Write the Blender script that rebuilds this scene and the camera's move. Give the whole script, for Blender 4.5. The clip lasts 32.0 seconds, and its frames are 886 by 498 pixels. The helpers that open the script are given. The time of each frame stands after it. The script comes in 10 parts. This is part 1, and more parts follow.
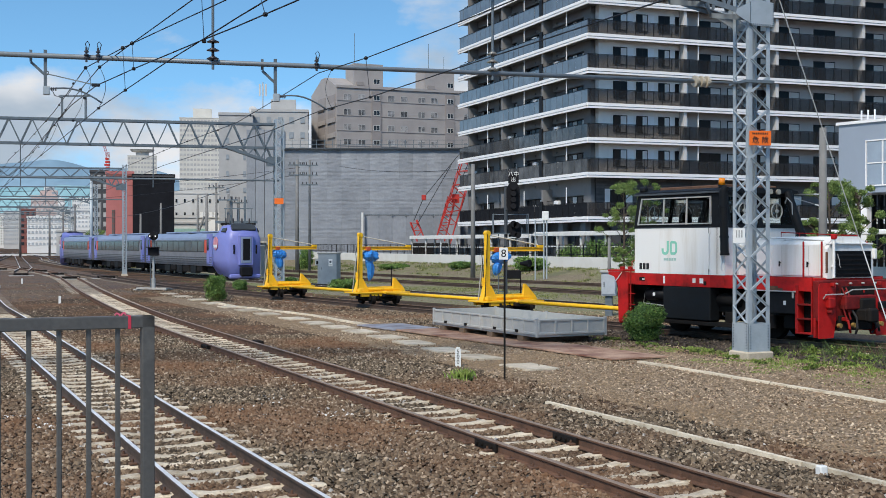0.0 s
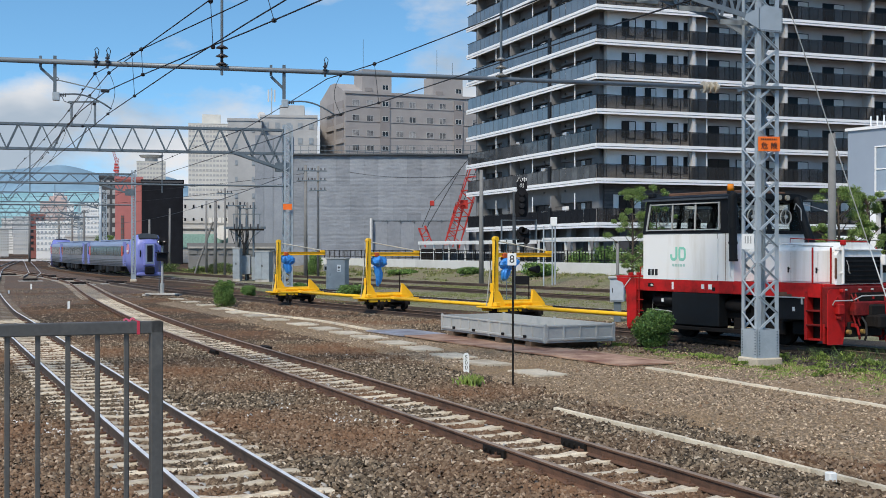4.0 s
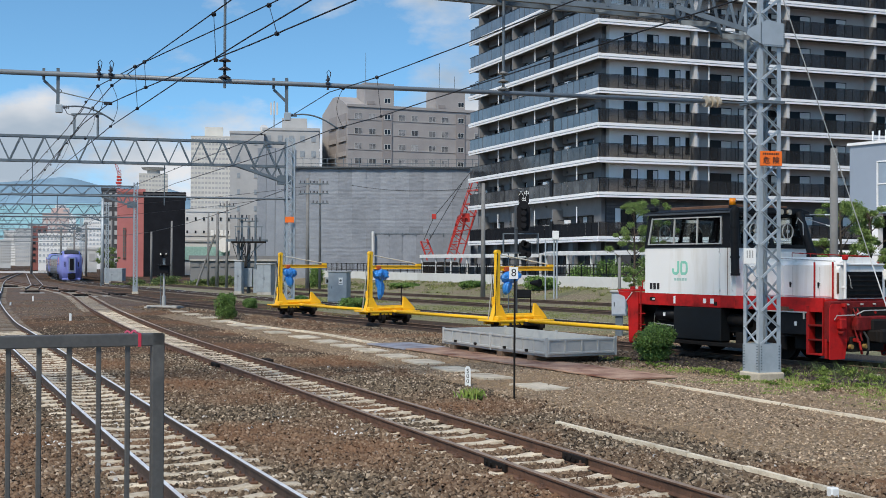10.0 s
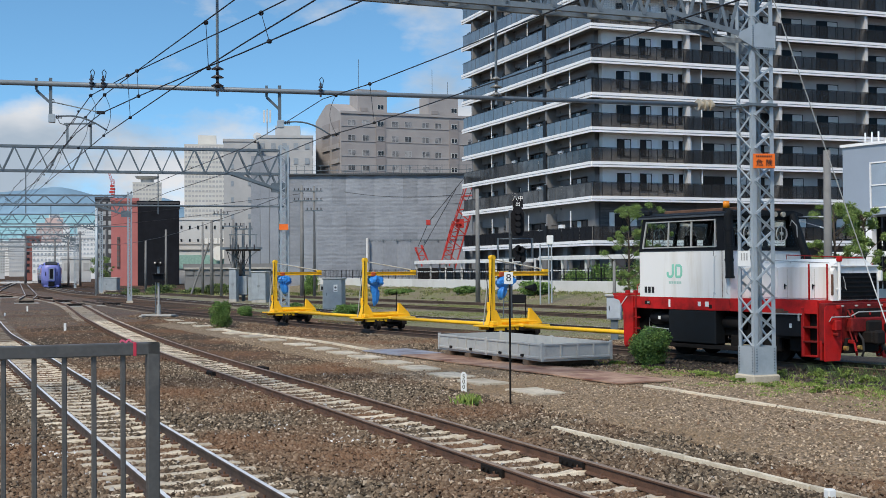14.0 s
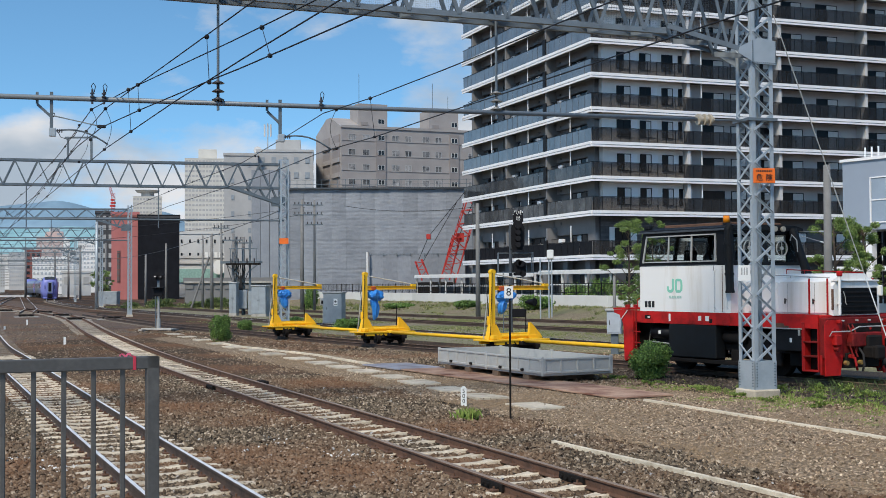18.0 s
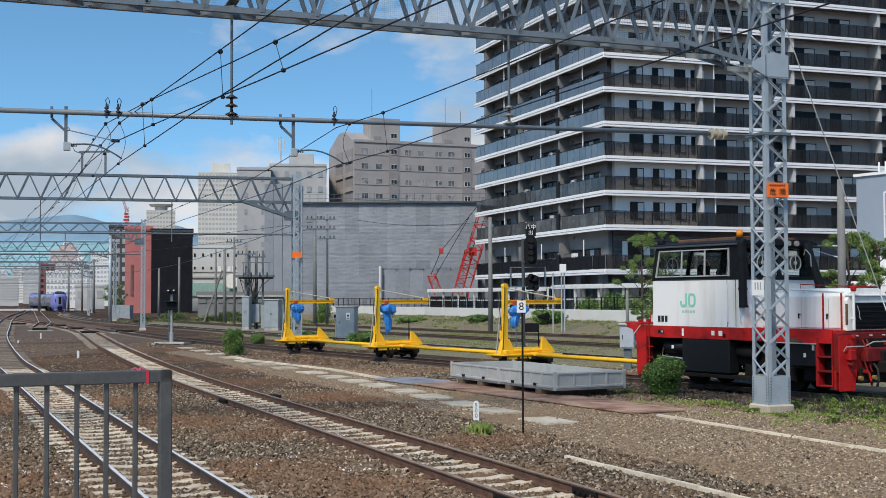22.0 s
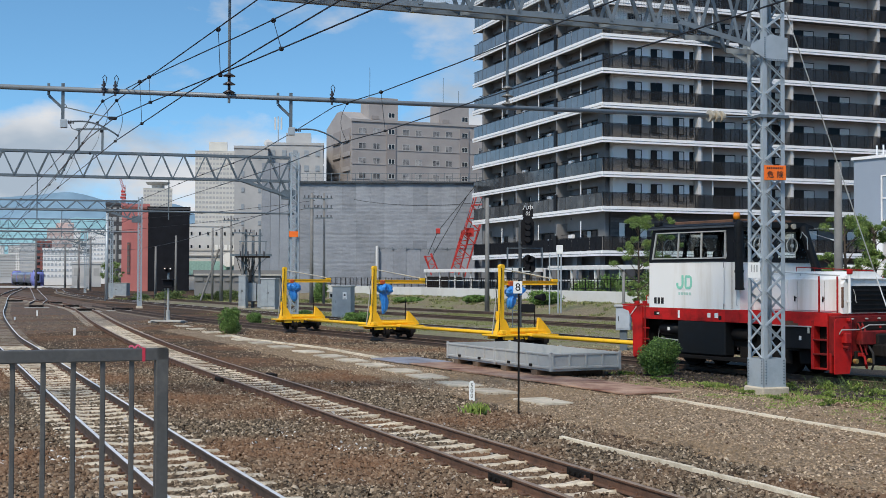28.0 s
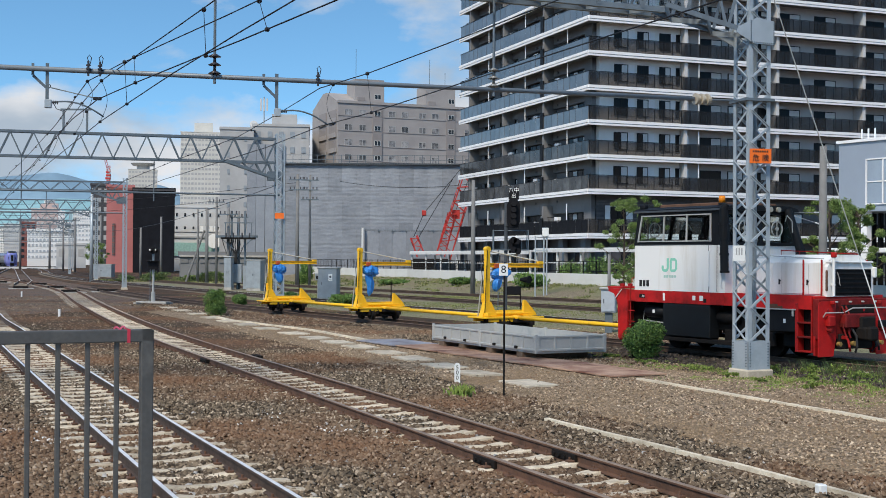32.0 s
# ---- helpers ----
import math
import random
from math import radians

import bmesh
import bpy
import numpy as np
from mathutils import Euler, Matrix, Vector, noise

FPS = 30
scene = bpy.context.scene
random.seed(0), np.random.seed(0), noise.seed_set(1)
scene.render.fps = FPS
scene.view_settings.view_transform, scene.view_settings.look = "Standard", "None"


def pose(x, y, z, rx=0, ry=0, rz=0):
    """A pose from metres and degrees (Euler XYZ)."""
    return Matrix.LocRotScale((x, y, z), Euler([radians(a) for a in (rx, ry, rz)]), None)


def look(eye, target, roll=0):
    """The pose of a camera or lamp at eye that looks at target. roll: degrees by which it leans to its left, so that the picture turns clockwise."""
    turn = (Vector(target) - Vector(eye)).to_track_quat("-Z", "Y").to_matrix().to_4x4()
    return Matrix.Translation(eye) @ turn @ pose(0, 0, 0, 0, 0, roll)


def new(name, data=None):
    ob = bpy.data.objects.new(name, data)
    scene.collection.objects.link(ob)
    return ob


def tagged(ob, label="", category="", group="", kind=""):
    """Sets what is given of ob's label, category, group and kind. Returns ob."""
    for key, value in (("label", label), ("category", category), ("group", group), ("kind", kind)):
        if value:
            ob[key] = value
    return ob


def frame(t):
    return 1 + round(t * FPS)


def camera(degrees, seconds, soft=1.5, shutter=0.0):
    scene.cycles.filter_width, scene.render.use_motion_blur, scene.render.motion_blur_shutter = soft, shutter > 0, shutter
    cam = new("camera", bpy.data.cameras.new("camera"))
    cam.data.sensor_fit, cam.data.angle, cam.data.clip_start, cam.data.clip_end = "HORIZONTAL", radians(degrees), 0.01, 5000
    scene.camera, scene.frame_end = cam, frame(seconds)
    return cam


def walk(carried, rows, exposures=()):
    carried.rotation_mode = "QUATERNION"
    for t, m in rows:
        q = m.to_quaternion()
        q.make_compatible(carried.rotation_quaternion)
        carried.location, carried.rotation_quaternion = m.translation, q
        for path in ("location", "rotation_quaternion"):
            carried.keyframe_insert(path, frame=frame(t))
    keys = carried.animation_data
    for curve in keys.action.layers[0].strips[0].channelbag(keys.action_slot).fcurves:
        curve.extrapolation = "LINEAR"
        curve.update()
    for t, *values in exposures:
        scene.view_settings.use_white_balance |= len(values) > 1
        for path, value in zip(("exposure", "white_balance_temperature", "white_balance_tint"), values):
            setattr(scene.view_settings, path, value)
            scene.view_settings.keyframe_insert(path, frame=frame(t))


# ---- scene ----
# Camera: hand-held on the platform end, z = 0 is the ballast surface. AIM: seconds, turn to the left, upward tilt, lean.
EYE = (0.0, 0.0, 2.54)


def aim(yaw, tilt, lean):
    return Matrix.Translation(EYE) @ pose(0, 0, 0, 0, 0, yaw) @ pose(0, 0, 0, 90 + tilt) @ pose(0, 0, 0, 0, 0, -lean)


cam = camera(39.55, 32.0, 0.4)
walk(cam, [
    (0.0, aim(0.000, -0.237, 0.000)),
    (0.5, aim(0.010, -0.225, 0.022)),
    (1.0, aim(0.011, -0.217, 0.002)),
    (1.5, aim(0.031, -0.229, -0.060)),
    (2.0, aim(0.078, -0.235, -0.171)),
    (2.5, aim(0.141, -0.216, -0.227)),
    (3.0, aim(0.241, -0.161, -0.202)),
    (3.5, aim(0.311, -0.091, -0.113)),
    (5.5, aim(0.628, 0.439, -0.064)),
    (6.0, aim(0.684, 0.476, -0.173)),
    (6.5, aim(0.764, 0.475, -0.206)),
    (7.0, aim(0.806, 0.457, -0.282)),
    (7.5, aim(0.800, 0.449, -0.286)),
    (8.0, aim(0.732, 0.452, -0.279)),
    (8.5, aim(0.671, 0.477, -0.222)),
    (9.0, aim(0.595, 0.525, -0.211)),
    (9.5, aim(0.520, 0.597, -0.203)),
    (10.0, aim(0.473, 0.648, -0.239)),
    (10.5, aim(0.409, 0.683, -0.194)),
    (11.0, aim(0.364, 0.683, -0.140)),
    (11.5, aim(0.342, 0.657, -0.064)),
    (12.0, aim(0.350, 0.639, 0.028)),
    (12.5, aim(0.325, 0.659, 0.129)),
    (13.0, aim(0.306, 0.738, 0.219)),
    (13.5, aim(0.270, 0.829, 0.309)),
    (14.0, aim(0.219, 0.918, 0.368)),
    (14.5, aim(0.142, 1.016, 0.394)),
    (16.5, aim(-0.012, 1.300, 0.329)),
    (17.0, aim(0.053, 1.369, 0.285)),
    (17.5, aim(0.144, 1.488, 0.293)),
    (18.0, aim(0.222, 1.577, 0.299)),
    (18.5, aim(0.282, 1.675, 0.334)),
    (19.0, aim(0.356, 1.793, 0.402)),
    (19.5, aim(0.425, 1.907, 0.462)),
    (20.0, aim(0.519, 2.034, 0.440)),
    (20.5, aim(0.599, 2.120, 0.428)),
    (21.0, aim(0.679, 2.188, 0.362)),
    (21.5, aim(0.750, 2.232, 0.286)),
    (22.0, aim(0.806, 2.240, 0.216)),
    (22.5, aim(0.861, 2.271, 0.146)),
    (23.0, aim(0.905, 2.303, 0.099)),
    (23.5, aim(0.943, 2.327, 0.072)),
    (24.0, aim(0.997, 2.332, 0.062)),
    (24.5, aim(1.002, 2.298, 0.031)),
    (25.0, aim(0.973, 2.194, -0.018)),
    (25.5, aim(0.911, 2.039, -0.054)),
    (27.5, aim(0.708, 1.360, -0.207)),
    (28.0, aim(0.663, 1.320, -0.212)),
    (28.5, aim(0.584, 1.281, -0.210)),
    (29.0, aim(0.480, 1.242, -0.252)),
    (29.5, aim(0.397, 1.191, -0.282)),
    (30.0, aim(0.309, 1.098, -0.283)),
    (30.5, aim(0.226, 0.999, -0.320)),
    (31.0, aim(0.125, 0.867, -0.366)),
    (31.5, aim(0.056, 0.698, -0.403)),
    (32.0, aim(0.003, 0.492, -0.381))], exposures=[(0, 0.03), (3, 0.02), (6, -0.01), (14, -0.02), (24, -0.07), (28, -0.05), (32, -0.01)])

# ---- world and sun ----
SUN_EL, SUN_AZ = radians(48), radians(208)   # azimuth clockwise from +y


def make_world():
    w = bpy.data.worlds.new("sky")
    scene.world = w
    w.use_nodes = True
    nt = w.node_tree
    nt.nodes.clear()
    out = nt.nodes.new("ShaderNodeOutputWorld")
    bg = nt.nodes.new("ShaderNodeBackground")
    sky = nt.nodes.new("ShaderNodeTexSky")
    sky.sky_type, sky.sun_disc = "NISHITA", False
    sky.sun_elevation, sky.sun_rotation = SUN_EL, SUN_AZ
    sky.air_density, sky.dust_density, sky.ozone_density = 1.0, 0.2, 2.0
    lift = nt.nodes.new("ShaderNodeVectorMath")
    lift.operation = "MULTIPLY_ADD"
    lift.inputs[1].default_value, lift.inputs[2].default_value = (1, 1, 1.4), (0, 0, 0.1)
    tc = nt.nodes.new("ShaderNodeTexCoord")
    nt.links.new(tc.outputs["Generated"], lift.inputs[0])
    nt.links.new(lift.outputs[0], sky.inputs["Vector"])
    sep = nt.nodes.new("ShaderNodeSeparateXYZ")
    nt.links.new(tc.outputs["Generated"], sep.inputs[0])
    mp = nt.nodes.new("ShaderNodeMapping")
    mp.inputs["Scale"].default_value = (1, 1, 2.1)
    mp.inputs["Location"].default_value = (0.37, 0.0, 0.12)
    nt.links.new(tc.outputs["Generated"], mp.inputs[0])
    n1 = nt.nodes.new("ShaderNodeTexNoise")
    n1.inputs["Scale"].default_value, n1.inputs["Detail"].default_value, n1.inputs["Roughness"].default_value = 4.2, 10, 0.58
    nt.links.new(mp.outputs[0], n1.inputs["Vector"])
    # more cloud towards the horizon
    low = nt.nodes.new("ShaderNodeMapRange")
    low.inputs["From Min"].default_value, low.inputs["From Max"].default_value = 0.03, 0.17
    low.inputs["To Min"].default_value, low.inputs["To Max"].default_value = 0.25, -0.07
    nt.links.new(sep.outputs["Z"], low.inputs["Value"])
    # one heap of fair-weather cloud over the middle of the yard
    heap = nt.nodes.new("ShaderNodeVectorMath")
    heap.operation = "DOT_PRODUCT"
    heap.inputs[1].default_value = Vector((0.03, 0.981, 0.174)).normalized()
    nt.links.new(tc.outputs["Generated"], heap.inputs[0])
    near = nt.nodes.new("ShaderNodeMapRange")
    near.interpolation_type = "SMOOTHSTEP"
    near.inputs["From Min"].default_value, near.inputs["From Max"].default_value = 0.9945, 0.9994
    near.inputs["To Min"].default_value, near.inputs["To Max"].default_value = 0.0, 0.2
    nt.links.new(heap.outputs["Value"], near.inputs["Value"])
    both = nt.nodes.new("ShaderNodeMath")
    nt.links.new(low.outputs[0], both.inputs[0])
    nt.links.new(near.outputs[0], both.inputs[1])
    add = nt.nodes.new("ShaderNodeMath")
    nt.links.new(n1.outputs["Fac"], add.inputs[0])
    nt.links.new(both.outputs[0], add.inputs[1])
    ramp = nt.nodes.new("ShaderNodeValToRGB")
    ramp.color_ramp.elements[0].position, ramp.color_ramp.elements[1].position = 0.53, 0.66
    nt.links.new(add.outputs[0], ramp.inputs[0])
    n2 = nt.nodes.new("ShaderNodeTexNoise")
    n2.inputs["Scale"].default_value, n2.inputs["Detail"].default_value = 7.0, 5
    nt.links.new(mp.outputs[0], n2.inputs["Vector"])
    cr = nt.nodes.new("ShaderNodeValToRGB")
    cr.color_ramp.elements[0].color, cr.color_ramp.elements[1].color = (3.0, 3.6, 4.3, 1), (5.7, 5.8, 6.0, 1)
    cr.color_ramp.elements[0].position, cr.color_ramp.elements[1].position = 0.38, 0.62
    nt.links.new(n2.outputs["Fac"], cr.inputs[0])
    mix = nt.nodes.new("ShaderNodeMix")
    mix.data_type = "RGBA"
    nt.links.new(ramp.outputs["Color"], mix.inputs["Factor"])
    tone = nt.nodes.new("ShaderNodeMix")
    tone.data_type, tone.blend_type = "RGBA", "MULTIPLY"
    tone.inputs["Factor"].default_value = 1.0
    tone.inputs["B"].default_value = (0.92, 1.32, 1.38, 1)
    nt.links.new(sky.outputs[0], tone.inputs["A"])
    nt.links.new(tone.outputs["Result"], mix.inputs["A"])
    nt.links.new(cr.outputs[0], mix.inputs["B"])
    nt.links.new(mix.outputs["Result"], bg.inputs["Color"])
    bg.inputs["Strength"].default_value = 0.14
    nt.links.new(bg.outputs[0], out.inputs["Surface"])


make_world()
sun = new("sun", bpy.data.lights.new("sun", "SUN"))
sun.data.energy, sun.data.angle, sun.data.color = 3.85, radians(12), (1.0, 0.905, 0.775)
_d = Vector((math.sin(SUN_AZ) * math.cos(SUN_EL), math.cos(SUN_AZ) * math.cos(SUN_EL), math.sin(SUN_EL)))
sun.matrix_world = look(_d * 300, (0, 0, 0))


# ---- materials ----
def mat(name, col, rough=0.6, metal=0.0, var=0.12, scale=3.0, bump=0.0, col2=None, spot=0.5, obvar=0.0, fine=60.0, run=1.0):
    """Colour with broad stains and fine grain; col2: the stain's colour; spot: how much is clean; obvar: change from piece to piece; run: stretches the stains downwards."""
    m = bpy.data.materials.new(name)
    m.use_nodes = True
    nt = m.node_tree
    b = nt.nodes["Principled BSDF"]
    b.inputs["Roughness"].default_value, b.inputs["Metallic"].default_value = rough, metal
    tc = nt.nodes.new("ShaderNodeTexCoord")
    src = tc.outputs["Object"]
    if obvar:
        oi = nt.nodes.new("ShaderNodeObjectInfo")
        sh = nt.nodes.new("ShaderNodeVectorMath")
        sh.operation = "MULTIPLY_ADD"
        nt.links.new(oi.outputs["Random"], sh.inputs[0])
        sh.inputs[1].default_value = (37, 53, 71)
        nt.links.new(tc.outputs["Object"], sh.inputs[2])
        src = sh.outputs[0]
    n1 = nt.nodes.new("ShaderNodeTexNoise")
    n1.inputs["Scale"].default_value, n1.inputs["Detail"].default_value, n1.inputs["Roughness"].default_value = scale, 6, 0.6
    if run != 1.0:
        st = nt.nodes.new("ShaderNodeVectorMath")
        st.operation = "MULTIPLY"
        st.inputs[1].default_value = (1, 1, run)
        nt.links.new(src, st.inputs[0])
        nt.links.new(st.outputs[0], n1.inputs["Vector"])
    else:
        nt.links.new(src, n1.inputs["Vector"])
    n2 = nt.nodes.new("ShaderNodeTexNoise")
    n2.inputs["Scale"].default_value, n2.inputs["Detail"].default_value = fine, 3
    nt.links.new(src, n2.inputs["Vector"])
    ramp = nt.nodes.new("ShaderNodeValToRGB")
    c2 = col2 or tuple(c * (1 - 2 * var) for c in col)
    ramp.color_ramp.elements[0].position, ramp.color_ramp.elements[1].position = spot - 0.16, spot + 0.1
    ramp.color_ramp.elements[0].color, ramp.color_ramp.elements[1].color = (*c2, 1), (*col, 1)
    nt.links.new(n1.outputs["Fac"], ramp.inputs[0])
    hsv = nt.nodes.new("ShaderNodeHueSaturation")
    nt.links.new(ramp.outputs[0], hsv.inputs["Color"])
    mr = nt.nodes.new("ShaderNodeMapRange")
    mr.inputs["From Min"].default_value, mr.inputs["From Max"].default_value = 0.25, 0.75
    mr.inputs["To Min"].default_value, mr.inputs["To Max"].default_value = 1 - var, 1 + var
    nt.links.new(n2.outputs["Fac"], mr.inputs[0])
    val = mr.outputs[0]
    if obvar:
        mo = nt.nodes.new("ShaderNodeMapRange")
        mo.inputs["To Min"].default_value, mo.inputs["To Max"].default_value = 1 - obvar, 1 + obvar
        nt.links.new(oi.outputs["Random"], mo.inputs[0])
        mu = nt.nodes.new("ShaderNodeMath")
        mu.operation = "MULTIPLY"
        nt.links.new(val, mu.inputs[0])
        nt.links.new(mo.outputs[0], mu.inputs[1])
        val = mu.outputs[0]
    nt.links.new(val, hsv.inputs["Value"])
    nt.links.new(hsv.outputs[0], b.inputs["Base Color"])
    rr = nt.nodes.new("ShaderNodeMapRange")
    rr.inputs["To Min"].default_value, rr.inputs["To Max"].default_value = min(1, rough * 1.25), rough * 0.8
    nt.links.new(n1.outputs["Fac"], rr.inputs[0])
    nt.links.new(rr.outputs[0], b.inputs["Roughness"])
    if bump:
        bp = nt.nodes.new("ShaderNodeBump")
        bp.inputs["Strength"].default_value, bp.inputs["Distance"].default_value = bump, 0.01
        nt.links.new(n2.outputs["Fac"], bp.inputs["Height"])
        nt.links.new(bp.outputs[0], b.inputs["Normal"])
    return m


def stone_mat(name, cols, cell, bump=1.0, dist=0.03, patch=0.25, patchcol=(0.12, 0.085, 0.06)):
    """Loose stones: cells of several colours with rust-brown patches; crevice shade is painted at the cell edges."""
    m = bpy.data.materials.new(name)
    m.use_nodes = True
    nt = m.node_tree
    b = nt.nodes["Principled BSDF"]
    b.inputs["Roughness"].default_value = 0.9
    tc = nt.nodes.new("ShaderNodeTexCoord")
    v = nt.nodes.new("ShaderNodeTexVoronoi")
    v.inputs["Scale"].default_value = 1 / cell
    nt.links.new(tc.outputs["Object"], v.inputs["Vector"])
    ramp = nt.nodes.new("ShaderNodeValToRGB")
    ramp.color_ramp.elements[0].color, ramp.color_ramp.elements[1].color = (*cols[0], 1), (*cols[1], 1)
    nt.links.new(v.outputs["Color"], ramp.inputs[0])
    if len(cols) > 2:
        e = ramp.color_ramp.elements.new(0.9)
        e.color = (*cols[1], 1)
        ramp.color_ramp.elements[-1].color = (*cols[2], 1)
    n = nt.nodes.new("ShaderNodeTexNoise")
    n.inputs["Scale"].default_value, n.inputs["Detail"].default_value = patch, 7
    nt.links.new(tc.outputs["Object"], n.inputs["Vector"])
    r2 = nt.nodes.new("ShaderNodeValToRGB")
    r2.color_ramp.elements[0].position, r2.color_ramp.elements[1].position = 0.42, 0.62
    r2.color_ramp.elements[1].color = (0.75, 0.75, 0.75, 1)
    nt.links.new(n.outputs["Fac"], r2.inputs[0])
    mx = nt.nodes.new("ShaderNodeMix")
    mx.data_type = "RGBA"
    mx.inputs["B"].default_value = (*patchcol, 1)
    nt.links.new(r2.outputs[0], mx.inputs["Factor"])
    nt.links.new(ramp.outputs[0], mx.inputs["A"])
    # crevice shade painted in: colour darkens away from each cell's middle
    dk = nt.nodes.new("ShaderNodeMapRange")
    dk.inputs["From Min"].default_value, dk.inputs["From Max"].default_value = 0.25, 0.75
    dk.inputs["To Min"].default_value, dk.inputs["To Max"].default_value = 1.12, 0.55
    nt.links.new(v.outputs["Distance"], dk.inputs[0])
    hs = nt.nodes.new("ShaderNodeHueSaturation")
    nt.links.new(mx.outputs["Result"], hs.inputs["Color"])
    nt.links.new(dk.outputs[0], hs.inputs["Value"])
    nt.links.new(hs.outputs[0], b.inputs["Base Color"])
    bp = nt.nodes.new("ShaderNodeBump")
    bp.invert = True
    bp.inputs["Strength"].default_value, bp.inputs["Distance"].default_value = bump, dist
    nt.links.new(v.outputs["Distance"], bp.inputs["Height"])
    nt.links.new(bp.outputs[0], b.inputs["Normal"])
    return m


def island_mat(name, cols, rough=0.9, patch=0.25, patchcol=None):
    """Loose pieces joined in one mesh, each of its own shade."""
    m = bpy.data.materials.new(name)
    m.use_nodes = True
    nt = m.node_tree
    b = nt.nodes["Principled BSDF"]
    b.inputs["Roughness"].default_value = rough
    g = nt.nodes.new("ShaderNodeNewGeometry")
    ramp = nt.nodes.new("ShaderNodeValToRGB")
    ramp.color_ramp.elements[0].color, ramp.color_ramp.elements[1].color = (*cols[0], 1), (*cols[1], 1)
    if len(cols) > 2:
        e = ramp.color_ramp.elements.new(0.85)
        e.color = (*cols[1], 1)
        ramp.color_ramp.elements[-1].color = (*cols[2], 1)
    nt.links.new(g.outputs["Random Per Island"], ramp.inputs[0])
    last = ramp.outputs[0]
    if patchcol:
        tc = nt.nodes.new("ShaderNodeTexCoord")
        n = nt.nodes.new("ShaderNodeTexNoise")
        n.inputs["Scale"].default_value, n.inputs["Detail"].default_value = patch, 7
        nt.links.new(tc.outputs["Object"], n.inputs["Vector"])
        r2 = nt.nodes.new("ShaderNodeValToRGB")
        r2.color_ramp.elements[0].position, r2.color_ramp.elements[1].position = 0.42, 0.62
        r2.color_ramp.elements[1].color = (0.75, 0.75, 0.75, 1)
        nt.links.new(n.outputs["Fac"], r2.inputs[0])
        mx = nt.nodes.new("ShaderNodeMix")
        mx.data_type = "RGBA"
        mx.inputs["B"].default_value = (*patchcol, 1)
        nt.links.new(r2.outputs[0], mx.inputs["Factor"])
        nt.links.new(last, mx.inputs["A"])
        last = mx.outputs["Result"]
    nt.links.new(last, b.inputs["Base Color"])
    return m


def glass_mat(name, tint, rough=0.04):
    """Dark window glass that mirrors the sky."""
    m = mat(name, tint, rough, 0.0, 0.1, 0.5)
    m.node_tree.nodes["Principled BSDF"].inputs["Specular IOR Level"].default_value = 0.4
    return m


def dull(m, spec):
    m.node_tree.nodes["Principled BSDF"].inputs["Specular IOR Level"].default_value = spec
    return m


def clear_mat(name, tint=(0.9, 0.95, 0.95)):
    m = bpy.data.materials.new(name)
    m.use_nodes = True
    b = m.node_tree.nodes["Principled BSDF"]
    b.inputs["Base Color"].default_value = (*tint, 1)
    b.inputs["Roughness"].default_value = 0.02
    b.inputs["Transmission Weight"].default_value = 1.0
    b.inputs["IOR"].default_value = 1.1
    return m


def glow_mat(name, col, power):
    m = bpy.data.materials.new(name)
    m.use_nodes = True
    b = m.node_tree.nodes["Principled BSDF"]
    b.inputs["Base Color"].default_value = (*col, 1)
    b.inputs["Emission Color"].default_value = (*col, 1)
    b.inputs["Emission Strength"].default_value = power
    return m


# bed colours darkened: shade in the gaps between stones is painted here
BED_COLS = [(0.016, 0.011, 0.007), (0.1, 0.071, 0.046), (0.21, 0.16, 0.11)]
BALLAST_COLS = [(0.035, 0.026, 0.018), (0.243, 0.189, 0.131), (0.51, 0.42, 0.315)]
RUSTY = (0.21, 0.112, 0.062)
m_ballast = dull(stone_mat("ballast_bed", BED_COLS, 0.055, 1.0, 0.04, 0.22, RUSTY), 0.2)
m_stone = dull(island_mat("ballast_stone", BALLAST_COLS, 0.9, 0.22, RUSTY), 0.2)
FINE_COLS = [(0.09, 0.064, 0.039), (0.47, 0.35, 0.235), (0.72, 0.595, 0.435)]
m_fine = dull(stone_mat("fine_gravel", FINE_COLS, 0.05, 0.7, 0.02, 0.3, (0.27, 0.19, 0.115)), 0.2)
m_fine_stone = dull(island_mat("path_stone", FINE_COLS, 0.9, 0.3, (0.27, 0.19, 0.115)), 0.2)
m_kerb = mat("stained_edging", (0.68, 0.6, 0.46), 0.9, 0, 0.16, 3.0, 0.4, (0.36, 0.29, 0.2), 0.4, 0.14)
m_sleeper = mat("sleeper_concrete", (0.6, 0.52, 0.4), 0.85, 0, 0.18, 6, 0.3, (0.36, 0.28, 0.19), 0.46, 0.2)
m_rust = mat("rail_rust", (0.135, 0.068, 0.04), 0.8, 0, 0.2, 4, 0.3, (0.075, 0.04, 0.025))
m_rail_dull = mat("dull_brown_rail_top", (0.15, 0.092, 0.06), 0.6, 0, 0.15, 3)
m_rail_dark = mat("dark_rail_side", (0.072, 0.045, 0.032), 0.7, 0, 0.2, 4, 0.3, (0.04, 0.028, 0.021))
m_rust_top = mat("rail_worn_top", (0.31, 0.225, 0.165), 0.55, 0.1, 0.15, 3)
# near-white base colour paints the sky's glint on the polished top
m_shine = mat("rail_polished_glint", (0.9, 0.88, 0.85), 0.45, 0.3, 0.1, 2)
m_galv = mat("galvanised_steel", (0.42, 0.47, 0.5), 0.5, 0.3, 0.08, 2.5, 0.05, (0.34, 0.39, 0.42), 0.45)
